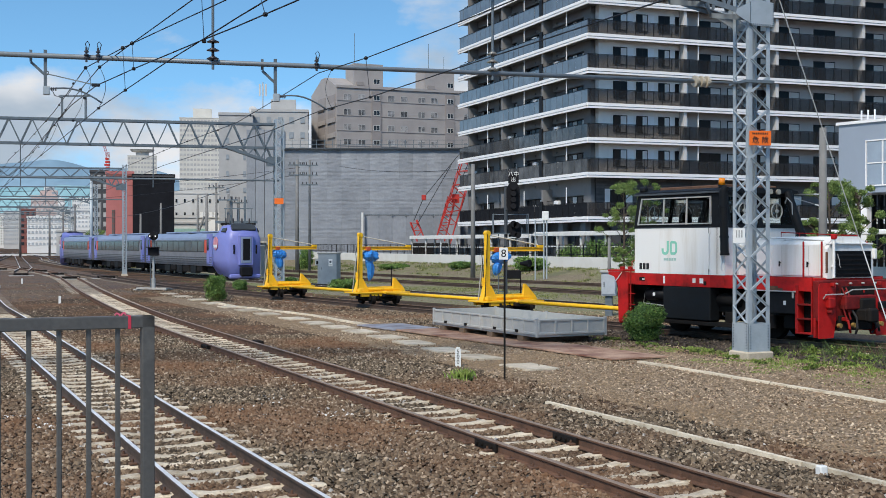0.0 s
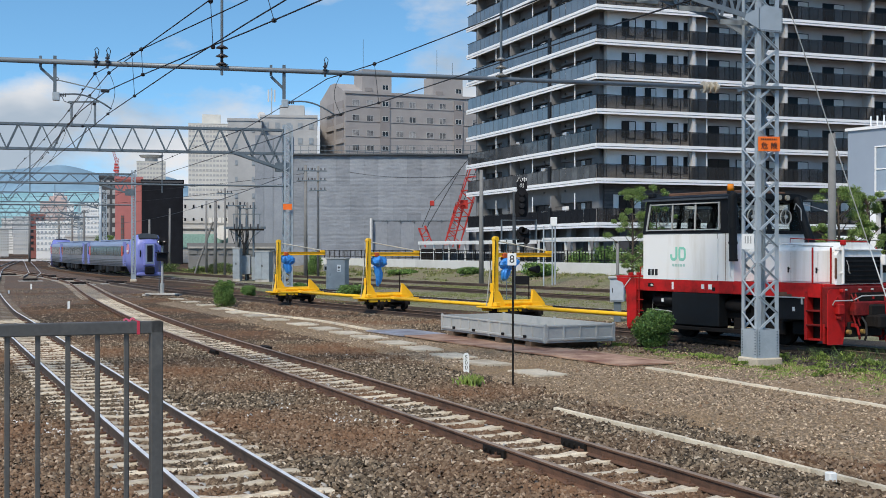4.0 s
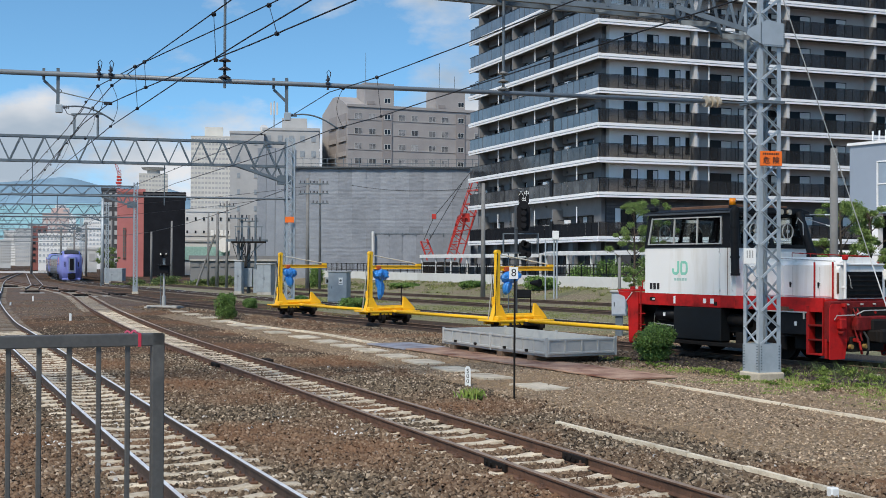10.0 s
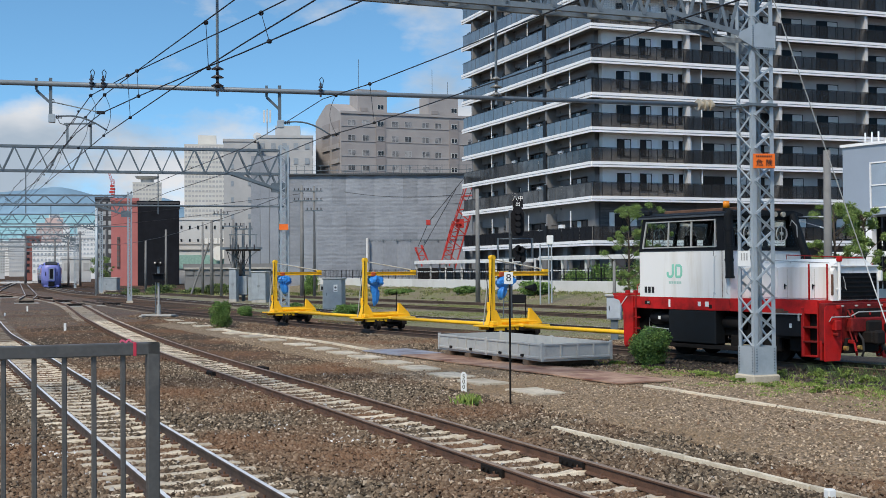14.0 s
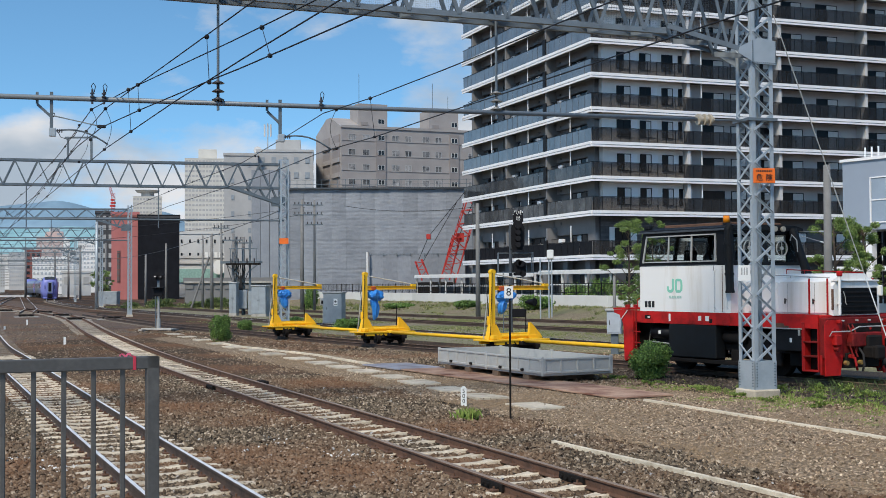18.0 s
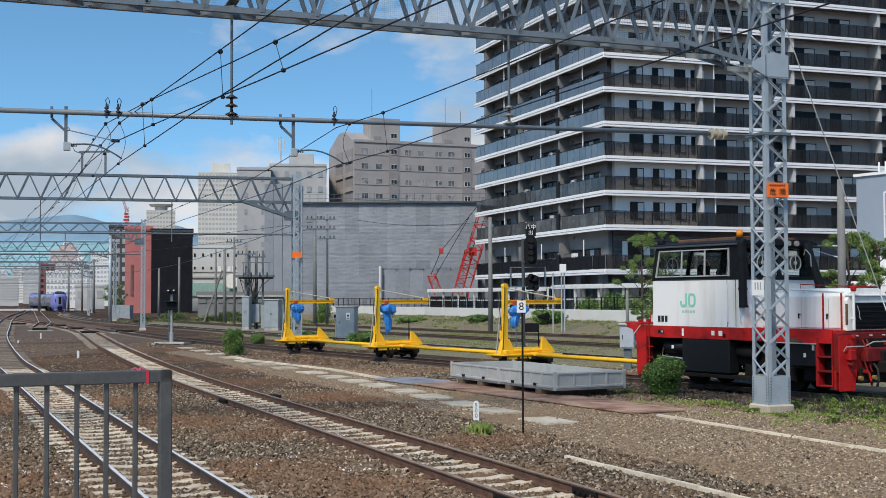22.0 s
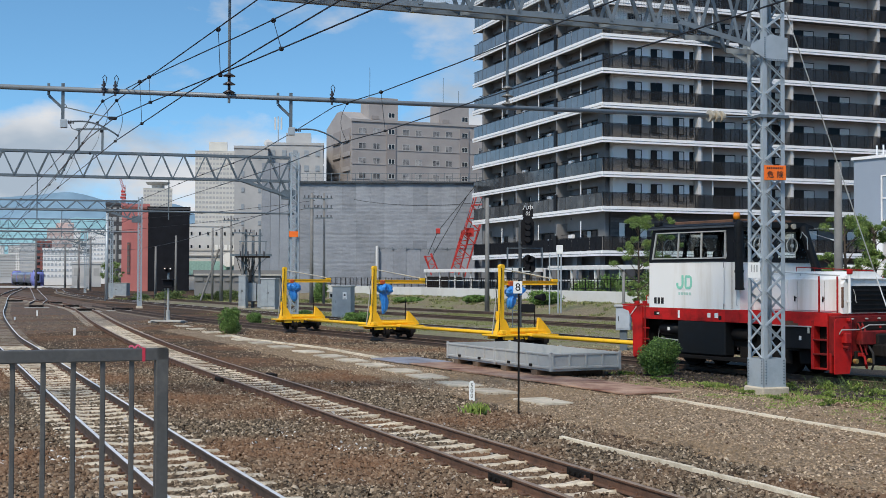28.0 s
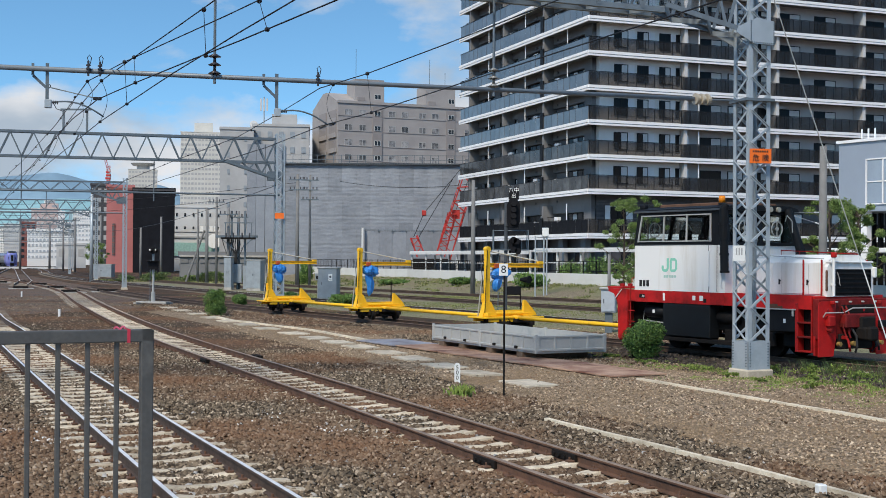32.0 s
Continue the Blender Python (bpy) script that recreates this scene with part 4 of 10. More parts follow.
def build_wires():
    def over(track_pts, off, z, r, name, label, y0, y1, drop=0.0, clips=True):
        line = [p for p in curve_pts(track_pts, 4.0) if y0 <= p[1] <= y1]
        pts = []
        for i, (x, y, h) in enumerate(line):
            s = drop * (1 - math.cos(i * 2 * math.pi / 11)) / 2
            pts.append(Vector((x - math.sin(h) * off, y + math.cos(h) * off, z - s)))
        return wire(name, pts, r, label), pts
    # name, height, plan points, spacing of the clips, first and last clip
    far_a = [(-27.6, 74), (-36.7, 99), (-58.7, 161), (-90, 255)]
    far_b = [(-17.4, 62), (-28.4, 93), (-38.5, 116), (-66, 175), (-95, 250)]
    runs = (
        ("messenger_wire", 5.94, [(4.7, 0), (-3.5, 17.2), (-5.27, 20.9), (-6.6, 23.7), (-8.0, 27.2), (-10.4, 33.4), (-15.2, 45.7)] + far_a),
        ("messenger_wire", 5.94, [(7.0, 0), (-3.03, 17.2), (-4.6, 19.8), (-5.56, 21.4), (-6.9, 23.8), (-10.0, 31.7), (-14.9, 43.6), (-17.5, 49.7)] + [(x + 0.5, y) for x, y in far_a]),
        ("contact_wire", 4.94, [(4.0, 0), (-2.19, 13.1), (-2.83, 14.5), (-3.57, 16.1), (-6.09, 21.8), (-11.8, 35.6)] + far_a),
        ("contact_wire", 4.94, [(5.6, 0), (-2.27, 13.6), (-2.82, 14.5), (-4.24, 16.9), (-5.26, 18.7), (-6.46, 21.4), (-9.1, 28), (-12.1, 35.6)] + [(x + 0.4, y) for x, y in far_a]),
        ("messenger_wire", 5.84, [(8.2, 0), (0, 18.9), (-1.37, 21.9), (-2.4, 23.8), (-3.66, 27.7), (-5.6, 33.5), (-9.0, 41.5)] + far_b),
        ("contact_wire", 5.04, [(7.6, 0), (0.13, 17.7), (-1.24, 21.0), (-2.33, 23.2), (-3.98, 27.7), (-9.0, 39.5)] + far_b))
    for name, z, pts in runs:
        top = name == "messenger_wire"
        t = wire(name, [(x, y, z) for x, y in pts], 0.0095 if top else 0.0085, "dark messenger wire carried along the track" if top else "copper contact wire over the track")
        if not top:
            continue
        ball = None
        for x, y, h in curve_pts(pts, 4.3):
            if not 24 < y < 60:
                continue
            m = Matrix.Translation((x, y, z))
            if ball is None:
                bm = bmesh.new()
                bmesh.ops.create_icosphere(bm, subdivisions=1, radius=0.03)
                ball = part("clip", bm, m_wire, t)
                ball.matrix_basis = m
            else:
                share("clip", ball, m, t)
    # droppers and slack jumpers beside the first gantry
    def dropper(x0, y0, z0, x1, y1, z1, slack=0.0):
        t = thing("dropper_wire", "thin dropper between messenger and contact wire", "wire", group="catenary")
        pts = [Vector((x0, y0, z0)).lerp(Vector((x1, y1, z1)), k / 8) + Vector((slack * math.sin(k / 8 * 3.14), 0, 0)) for k in range(9)]
        part("strand", tube(bmesh.new(), pts, 0.005, 5), m_wire, t)
        bm = bmesh.new()
        bmesh.ops.create_icosphere(bm, subdivisions=2, radius=0.036, matrix=Matrix.Translation(pts[0]))
        part("clip", bm, m_wire, t, "", True)
        part("clip", bx(pts[-1], (0.05, 0.04, 0.045), 30, 0.01), m_wire, t)
    for v in ((-5.27, 20.9, 5.94, -4.24, 16.9, 4.94), (-5.56, 21.4, 5.94, -4.96, 19.25, 4.94), (-1.37, 21.9, 5.84, -1.24, 21.0, 5.04), (-3.3, 16.85, 5.94, -2.83, 14.6, 4.94), (-2.45, 16.25, 5.94, -1.86, 12.9, 4.94)):
        dropper(*v)
    for v in ((-6.9, 23.8, 5.94, -5.9, 20.3, 4.94, 0.1), (-6.6, 23.7, 5.94, -6.09, 21.8, 4.94, 0.12), (-2.1, 23.3, 5.84, -2.05, 22.8, 5.04, -0.12), (-8.0, 27.2, 5.94, -7.2, 24.0, 4.94, 0.1)):
        dropper(*v)
    for x, y, x2 in ((-15.2, 45.7, -15.95), (-10.4, 33.4, -10.89)):
        dropper(x, y, 5.94, x2, y, 4.94, 0.05)
    # main line farther over
    t, low = over(D_PTS, 0.05, 5.1, 0.009, "contact_wire", "copper contact wire over the track", 134, 300)
    t2, top = over(D_PTS, 0.05, 6.2, 0.01, "messenger_wire", "dark messenger wire sagging between gantries", 134, 300, 0.5)
    for i in range(0, min(len(low), 40), 2):
        part("dropper", rod(bmesh.new(), low[i], top[i], 0.006, 4), m_wire, t2)
    # goalpost stand on the second gantry
    g = thing("wire_stand", "small grey goalpost stand on the gantry beam", "catenary bracket", group="catenary")
    for x in (-18.6, -17.45):
        part("post", bx((x, 60.2, 9.2), (0.09, 0.09, 1.2)), m_galv_d, g)
    part("bar", bx((-18.0, 60.2, 9.76), (1.5, 0.08, 0.08)), m_galv_d, g)
    # feeder lines high across the yard
    for p, q, dr in (((-9.3, 68.4, 6.6), (-60, 200, 7.5), 1.5), ((2, 92, 8.2), (-9.4, 112, 9.6), 0.4), ((-13, 112, 9.5), (-60, 140, 8.5), 0.8), ((-13, 114, 9), (-60, 150, 7.5), 0.8)):
        wire("feeder_wire", sag(p, q, dr, 12), 0.018, "thin dark feeder cable")


build_wires()


# ---- locomotive on the siding ----
E_ANG = math.atan2(-0.841, 0.541)
n_c = Vector((0.841, 0.541))


def siding(D, off=0.0):
    """Plan point on the siding's centre line at depth D, moved off metres across it."""
    v = Vector((28.82 - 0.643 * D, D)) + n_c * off
    return v


def wheel(t, x, y, z, r=0.43, label=""):
    bm = bmesh.new()
    s = 1 if y > 0 else -1
    disc(bm, (x, y, z), (0, 1, 0), r, 0.12, 28)
    disc(bm, (x, y - s * 0.07, z), (0, 1, 0), r + 0.03, 0.03, 28)
    disc(bm, (x, y + s * 0.08, z), (0, 1, 0), r * 0.35, 0.08, 16)
    return part("wheel", bm, m_under, t, label)


# darker red: grease and the recessed front's shade share one colour
m_red_g = dull(mat("greasy_shaded_red_paint", (0.2, 0.012, 0.011), 0.6, 0, 0.25, 4, 0.15, (0.07, 0.008, 0.007), 0.48), 0.22)
m_brass = mat("worn_brass", (0.42, 0.27, 0.08), 0.5, 0.4, 0.15, 6)


def build_loco():
    M = Matrix.Translation((9.79, 29.59, 0.17)) @ Euler((0, 0, E_ANG)).to_matrix().to_4x4()
    t = thing("shunting_locomotive", "red and white diesel shunting locomotive with a tall cab", "locomotive", M)
    z = lambda v: v - 0.17
    # frame
    part("frame", bx((-3.55, 0, z(1.02)), (6.9, 1.9, 0.5), 0, 0.02), m_under, t, "grimy black underframe")
    part("side_sill", bx((-3.3, -1.27, z(1.58)), (6.45, 0.05, 0.33), 0, 0.006), m_red, t, "red painted sill band")
    part("side_sill", bx((-3.3, 1.27, z(1.58)), (6.45, 0.05, 0.33), 0, 0.006), m_red, t, "red painted sill band")
    part("deck", bx((-3.5, 0, z(1.6)), (6.9, 2.44, 0.26), 0, 0.01), m_red, t)
    for x in (-5.3, -1.9):
        for y in (-0.53, 0.53):
            wheel(t, x, y, 0.43)
        part("axle", rod(bmesh.new(), (x, -0.6, 0.43), (x, 0.6, 0.43), 0.08, 10), m_under, t)
        for y in (-0.85, 0.85):
            part("axle_box", bx((x, y, 0.45), (0.34, 0.22, 0.3), 0, 0.03), m_under, t)
            part("leaf_spring", bx((x, y, 0.72), (0.95, 0.12, 0.12), 0, 0.03), m_under, t)
    # hung equipment on the near side and the far side
    for s in (-1, 1):
        part("equipment_box", bx((-4.25, s * 1.12, z(0.98)), (1.75, 0.35, 0.86), 0, 0.02), m_tank, t, "dark grey equipment box")
        bm = bx((-4.05, s * 1.1, z(0.47)), (2.9, 0.4, 0.1), 0, 0.01)
        part("foot_board", bm, m_under, t)
        part("air_tank", rod(bmesh.new(), (-6.0, s * 1.0, z(1.16)), (-5.25, s * 1.0, z(1.16)), 0.17, 18), m_black, t, "black air tank", True)
        part("air_tank", rod(bmesh.new(), (-3.3, s * 1.0, z(1.1)), (-2.6, s * 1.0, z(1.1)), 0.15, 18), m_under, t, "", True)
        part("battery_box", bx((-1.0, s * 1.1, z(1.12)), (0.85, 0.32, 0.52), 0, 0.015), m_black, t)
        part("label_plate", bx((-0.92, s * 1.265, z(1.12)), (0.07, 0.008, 0.1)), m_white, t)
    # cab
    cab_pts = [(-6.25, z(1.74)), (-2.84, z(1.74)), (-2.84, z(2.98)), (-6.25, z(2.98))]
    part("cab_body", prism(bmesh.new(), cab_pts, -1.3, 1.3), m_loco_w, t, "white cab panels")
    # black cab upper as pillars and rails round real windows
    for y in (-1.28, 1.28):
        part("window_band", bx((-4.55, y, z(3.01)), (3.44, 0.05, 0.1)), m_black, t)
        part("window_band", bx((-4.5, y, z(3.83)), (3.2, 0.05, 0.1)), m_black, t)
        bm = prism(bmesh.new(), [(-6.27, z(2.97)), (-6.12, z(2.97)), (-5.95, z(3.86)), (-6.1, z(3.86))], y - 0.03, y + 0.03)
        part("corner_post", bm, m_black, t)
        bm = prism(bmesh.new(), [(-3.3, z(2.97)), (-2.84, z(2.97)), (-2.9, z(3.86)), (-3.3, z(3.86))], y - 0.03, y + 0.03)
        part("corner_post", bm, m_black, t)
        s = math.copysign(1, y)
        fr = bmesh.new()
        x0, x1, x0t = -6.1, -3.34, -5.93
        bar(fr, (x0, y + s * 0.035, z(3.07)), (x1, y + s * 0.035, z(3.07)), 0.03, 0.06, (0, 1, 0))
        bar(fr, (x0t, y + s * 0.035, z(3.76)), (x1, y + s * 0.035, z(3.76)), 0.03, 0.06, (0, 1, 0))
        for xa, xb in ((x0, x0t), (-5.1, -5.05), (-4.22, -4.19), (x1, x1)):
            bar(fr, (xa, y + s * 0.035, z(3.05)), (xb, y + s * 0.035, z(3.78)), 0.045, 0.03, (0, 1, 0))
        part("window_frame", fr, m_ltgrey, t, "pale aluminium window frame")
        for xa, xb, xat, xbt in ((-6.08, -5.1, -5.93, -5.05), (-5.1, -4.22, -5.05, -4.19), (-4.22, -3.34, -4.19, -3.34)):
            bm = prism(bmesh.new(), [(xa, z(3.08)), (xb, z(3.08)), (xbt, z(3.76)), (xat, z(3.76))], y - 0.004, y + 0.004)
            pane = part("pane", bm, m_clear, t)
            pane.visible_shadow = False
    # end walls of the cab with panes
    for x, xt in ((-6.26, -6.08), (-2.83, -2.91)):
        for y in (-1.2, -0.02, 1.2):
            bm = bmesh.new()
            bar(bm, (x, y, z(2.97)), (xt, y, z(3.86)), 0.12, 0.05, (1, 0, 0))
            part("end_post", bm, m_black, t)
        for zz, xx in ((3.0, x), (3.82, xt)):
            part("end_rail", bx((xx, 0, z(zz)), (0.05, 2.5, 0.09)), m_black, t)
        for y in (-0.61, 0.59):
            bm = bmesh.new()
            a = [bm.verts.new(v) for v in ((x, y - 0.53, z(3.04)), (x, y + 0.53, z(3.04)), (xt, y + 0.53, z(3.79)), (xt, y - 0.53, z(3.79)))]
            bm.faces.new(a)
            r = bmesh.ops.extrude_face_region(bm, geom=bm.faces[:])
            for v in r["geom"]:
                if isinstance(v, bmesh.types.BMVert):
                    v.co.x += 0.008
            pane = part("pane", bm, m_clear, t)
            pane.visible_shadow = False
            bm = bmesh.new()
            xm = (x + xt) / 2 + math.copysign(0.03, x + 4.5)
            for k in range(20):
                a0, a1 = k * math.pi / 10, (k + 1) * math.pi / 10
                rod(bm, (xm, y + 0.2 * math.cos(a0), z(3.4) + 0.2 * math.sin(a0)), (xm, y + 0.2 * math.cos(a1), z(3.4) + 0.2 * math.sin(a1)), 0.018, 5)
            disc(bm, (xm, y, z(3.4)), (1, 0, 0), 0.05, 0.04, 10)
            rod(bm, (xm, y, z(3.2)), (xm, y, z(3.6)), 0.012, 5)
            part("clear_view_screen", bm, m_ltgrey, t, "round spinning clear-view window ring")
    roof = prism_x(bmesh.new(), [(-1.36, z(3.86)), (1.36, z(3.86)), (1.33, z(3.93)), (1.0, z(4.0)), (-1.0, z(4.0)), (-1.33, z(3.93))], -6.2, -2.78)
    part("roof", roof, m_black, t, "black cab roof with a rusty top")
    part("roof_plate", bx((-4.6, 0.2, z(4.04)), (2.5, 1.9, 0.1), 0, 0.02), m_rust, t, "rust-brown roof plate")
    part("roof_gutter", bx((-4.5, -1.37, z(3.87)), (3.4, 0.04, 0.05), 0, 0.006), m_dkgrey, t)
    part("marker_lamp", bx((-6.1, -1.1, z(4.03)), (0.2, 0.18, 0.14), 0, 0.03), m_black, t)
    bm = rod(bmesh.new(), (-3.3, -0.95, z(4.0)), (-3.3, -0.95, z(4.06)), 0.1, 14)
    part("beacon_base", bm, m_black, t)
    bm = rod(bmesh.new(), (-3.3, -0.95, z(4.06)), (-3.3, -0.95, z(4.24)), 0.09, 16, 0.08)
    part("beacon", bm, mat("amber_lens", (0.8, 0.25, 0.01), 0.15), t, "amber rotating beacon", True)
    # cab inside: console and seats seen through the glass
    part("console", bx((-3.3, 0, z(2.6)), (0.6, 2.0, 0.9), 0, 0.05), m_dkgrey, t)
    part("seat_back", bx((-5.2, -0.4, z(3.1)), (0.14, 0.45, 0.6), 0, 0.05), m_black, t)
    part("seat_back", bx((-4.2, 0.5, z(3.1)), (0.14, 0.45, 0.6), 0, 0.05), m_black, t)
    part("steering_ring", disc(bmesh.new(), (-4.8, -0.2, z(3.15)), (1, 0.3, 0), 0.16, 0.03, 16), m_black, t)
    # exhaust stack at the cab front
    duct = part("exhaust_duct", rod(bmesh.new(), (-2.8, -1.36, z(2.28)), (-2.86, -1.34, z(3.9)), 0.105, 16), m_tank, t, "sooty black exhaust duct")
    for zz in (2.28, 2.72, 3.11, 3.5):
        part("clamp_ring", rod(bmesh.new(), (-2.8 - 0.037 * (zz - 2.28), -1.355, z(zz) - 0.03), (-2.8 - 0.037 * (zz - 2.28), -1.355, z(zz) + 0.03), 0.12, 16), m_tank, duct)
    part("duct_mouth", rod(bmesh.new(), (-2.86, -1.34, z(3.86)), (-2.8, -1.3, z(4.0)), 0.11, 16, 0.09), m_tank, duct)
    bm = rod(bmesh.new(), (-2.8, 0.95, z(3.9)), (-2.35, 1.0, z(2.7)), 0.115, 16)
    part("slanting_duct", bm, m_tank, t, "slanting sooty exhaust duct")
    part("cable_loop", tube(bmesh.new(), [(-2.7, 0.75, z(3.6)), (-2.6, 0.7, z(3.75)), (-2.5, 0.78, z(3.6)), (-2.5, 0.8, z(3.3))], 0.015), m_ltgrey, t)
    # bonnet
    hood = prism_x(bmesh.new(), [(-0.8, z(1.74)), (0.8, z(1.74)), (0.8, z(2.52)), (0.42, z(2.72)), (-0.42, z(2.72)), (-0.8, z(2.5))], -2.84, -0.1)
    part("bonnet", hood, m_loco_w, t, "white engine bonnet")
    nose = prism_x(bmesh.new(), [(-0.83, z(1.72)), (0.83, z(1.72)), (0.83, z(2.42)), (0.74, z(2.53)), (-0.74, z(2.53)), (-0.83, z(2.42))], -0.1, 0.0)
    part("nose", nose, m_loco_w, t)
    part("nose_lip", bx((-0.03, 0, z(2.545)), (0.16, 1.56, 0.045), 0, 0.012), m_loco_w, t)
    grille = part("grille", bx((0.0, 0.05, z(2.06)), (0.04, 1.24, 0.6)), m_black, t, "black louvred radiator grille")
    for yy in (-0.57, 0.67):
        part("grille_edge", bx((0.03, yy, z(2.06)), (0.05, 0.03, 0.62), 0, 0.008), m_black, grille)
    for zz in (1.76, 2.36):
        part("grille_edge", bx((0.03, 0.05, z(zz)), (0.05, 1.26, 0.03), 0, 0.008), m_black, grille)
    first = None
    for k in range(5):
        mm = Matrix.Translation((0.035, 0.05, z(1.83) + k * 0.112)) @ Euler((0, radians(32), 0)).to_matrix().to_4x4()
        if first is None:
            first = part("grille_slat", bx((0, 0, 0), (0.09, 1.2, 0.016)), m_black, t)
            first.matrix_basis = mm
        else:
            share("grille_slat", first, mm, t)
    for s in (-1, 1):
        for xd, w in ((-2.2, 0.95), (-1.2, 0.9), (-0.45, 0.5)):
            door = part("bonnet_door", bx((xd, s * 0.81, z(2.15)), (w, 0.03, 0.76), 0, 0.008), m_loco_w, t)
            part("door_gap", bx((xd - w * 0.22, s * 0.826, z(2.13)), (0.012, 0.004, 0.7)), m_conc, door)
            part("door_catch", bx((xd - w * 0.3, s * 0.84, z(2.05)), (0.03, 0.03, 0.13), 0, 0.006), m_black, door)
            part("catch_lever", bx((xd - w * 0.3 + 0.03, s * 0.85, z(2.08)), (0.07, 0.015, 0.02)), m_black, door)
            if xd > -2:
                part("door_strip", bx((xd + w / 2 + 0.02, s * 0.82, z(2.17)), (0.035, 0.04, 0.86), 0, 0.006), m_red_d, t, "dark red door strip")
        bm = bmesh.new()
        hr = 2.84 if s > 0 else 2.72
        tube(bm, [(-2.7, s * 0.6, z(2.62)), (-2.7, s * 0.6, z(hr)), (-0.3, s * 0.6, z(hr - 0.1)), (-0.2, s * 0.62, z(hr - 0.2))], 0.013)
        rail = part("handrail", bm, m_red_d if s > 0 else m_ltgrey, t, "dark red handrail on the bonnet" if s > 0 else "thin grey handrail on the bonnet")
        for k in range(1, 4):
            part("handrail_post", rod(bmesh.new(), (-2.7 + k * 0.6, s * 0.6, z(2.58)), (-2.7 + k * 0.6, s * 0.6, z(hr) - 0.025 * k), 0.01, 6), m_red_d if s > 0 else m_ltgrey, rail)
    post = part("marker_post", rod(bmesh.new(), (0.08, -0.7, z(1.74)), (0.08, -0.7, z(2.66)), 0.035, 10), m_loco_w, t, "white marker lamp post with a red cap")
    part("red_cap", bx((0.08, -0.7, z(2.71)), (0.12, 0.12, 0.13), 0, 0.025), m_red, post)
    part("red_cap_foot", bx((0.06, -0.7, z(2.0)), (0.08, 0.1, 0.05), 0, 0.01), m_loco_w, post)
    part("pull_chain", tube(bmesh.new(), [(0.12, -0.62, z(2.3)), (0.13, -0.56, z(2.15)), (0.13, -0.55, z(2.02)), (0.14, -0.52, z(1.98))], 0.01, 6), m_ltgrey, t)
    part("roof_lamp", rod(bmesh.new(), (-2.78, 0.25, z(3.9)), (-2.72, 0.25, z(3.9)), 0.07, 14), m_porc, t, "round white headlamp")
    part("roof_lamp", rod(bmesh.new(), (-2.78, 0.55, z(3.9)), (-2.72, 0.55, z(3.9)), 0.07, 14), m_porc, t, "round white headlamp")
    # added black boxes that close the see-through gaps at both ends
    part("front_underframe", bx((-0.65, 0, z(0.95)), (1.2, 1.9, 0.95), 0, 0.03), m_under, t)
    part("rear_underframe", bx((-6.5, 0, z(0.95)), (0.9, 1.9, 0.95), 0, 0.03), m_under, t)
    # cab and bonnet fittings
    for xx in (-3.36, -2.92):
        part("grab_rail", tube(bmesh.new(), [(xx, -1.3, z(1.85)), (xx, -1.36, z(1.9)), (xx, -1.36, z(2.8)), (xx, -1.3, z(2.85))], 0.012, 6), m_white, t)
    part("door_gap", bx((-3.12, -1.302, z(2.36)), (0.016, 0.006, 1.2)), m_rust, t, "rust-streaked door gap")
    part("sill_plate", bx((-3.12, -1.3, z(1.58)), (0.5, 0.01, 0.3), 0, 0.003), m_red_d, t)
    part("cab_seam", bx((-3.42, -1.302, z(2.36)), (0.012, 0.006, 1.22)), m_dkgrey, t)
    part("cab_seam", bx((-4.6, -1.302, z(2.975)), (3.3, 0.008, 0.014)), m_dkgrey, t)
    for xx, zz, ww, hh in ((-5.95, 1.58, 0.22, 0.1), (-3.55, 1.52, 0.1, 0.1)):
        part("sill_vent", bx((xx, -1.298, z(zz)), (ww, 0.008, hh)), m_under, t, "small dark vent")
    part("nose_hinge", bx((-0.02, -0.83, z(2.1)), (0.05, 0.05, 0.5), 0, 0.01), m_rust, t)
    part("nose_side_box", bx((0.03, 0.84, z(2.3)), (0.1, 0.1, 0.26), 0, 0.02), m_loco_w, t)
    part("sill_ledge", bx((-1.2, -1.29, z(1.4)), (1.35, 0.1, 0.03), 0, 0.006), m_ltgrey, t, "thin grey ledge over the battery box")
    part("ledge_bracket", bx((-0.62, -1.31, z(1.33)), (0.05, 0.05, 0.18), 0, 0.01), m_ltgrey, t)
    for xx, zz, ww, hh in ((-1.25, 1.47, 0.3, 0.1), (-1.03, 1.44, 0.16, 0.06)):
        part("rust_blotch", bx((xx, -1.297, z(zz)), (ww, 0.004, hh), 0, 0.0), m_rust, t, "rust-brown bare patch")
    part("tank_label", bx((-5.62, -1.165, z(1.17)), (0.09, 0.012, 0.09)), m_white, t)
    part("tank_pipe", tube(bmesh.new(), [(-6.0, -1.02, z(1.16)), (-6.15, -1.02, z(1.16)), (-6.2, -1.02, z(0.9)), (-5.3, -1.05, z(0.86))], 0.018, 6), m_ltgrey, t)
    part("front_stay", rod(bmesh.new(), (0.05, -1.0, z(1.35)), (-0.1, -0.85, z(1.75)), 0.018, 8), m_ltgrey, t)
    for yy in (-0.7, -0.2, 0.25, 0.7):
        part("deck_lug", bx((0.16, yy, z(1.6)), (0.07, 0.06, 0.04), 0, 0.01), m_ltgrey, t)
    # black plate on the beam paints the shadow of an opening
    part("front_recess", bx((0.135, 0.1, z(1.42)), (0.03, 1.2, 0.22), 0, 0.01), m_under, t)
    part("front_gear_box", bx((0.25, 0.2, z(1.08)), (0.26, 0.55, 0.34), 0, 0.04), m_under, t, "greasy black coupling gear")
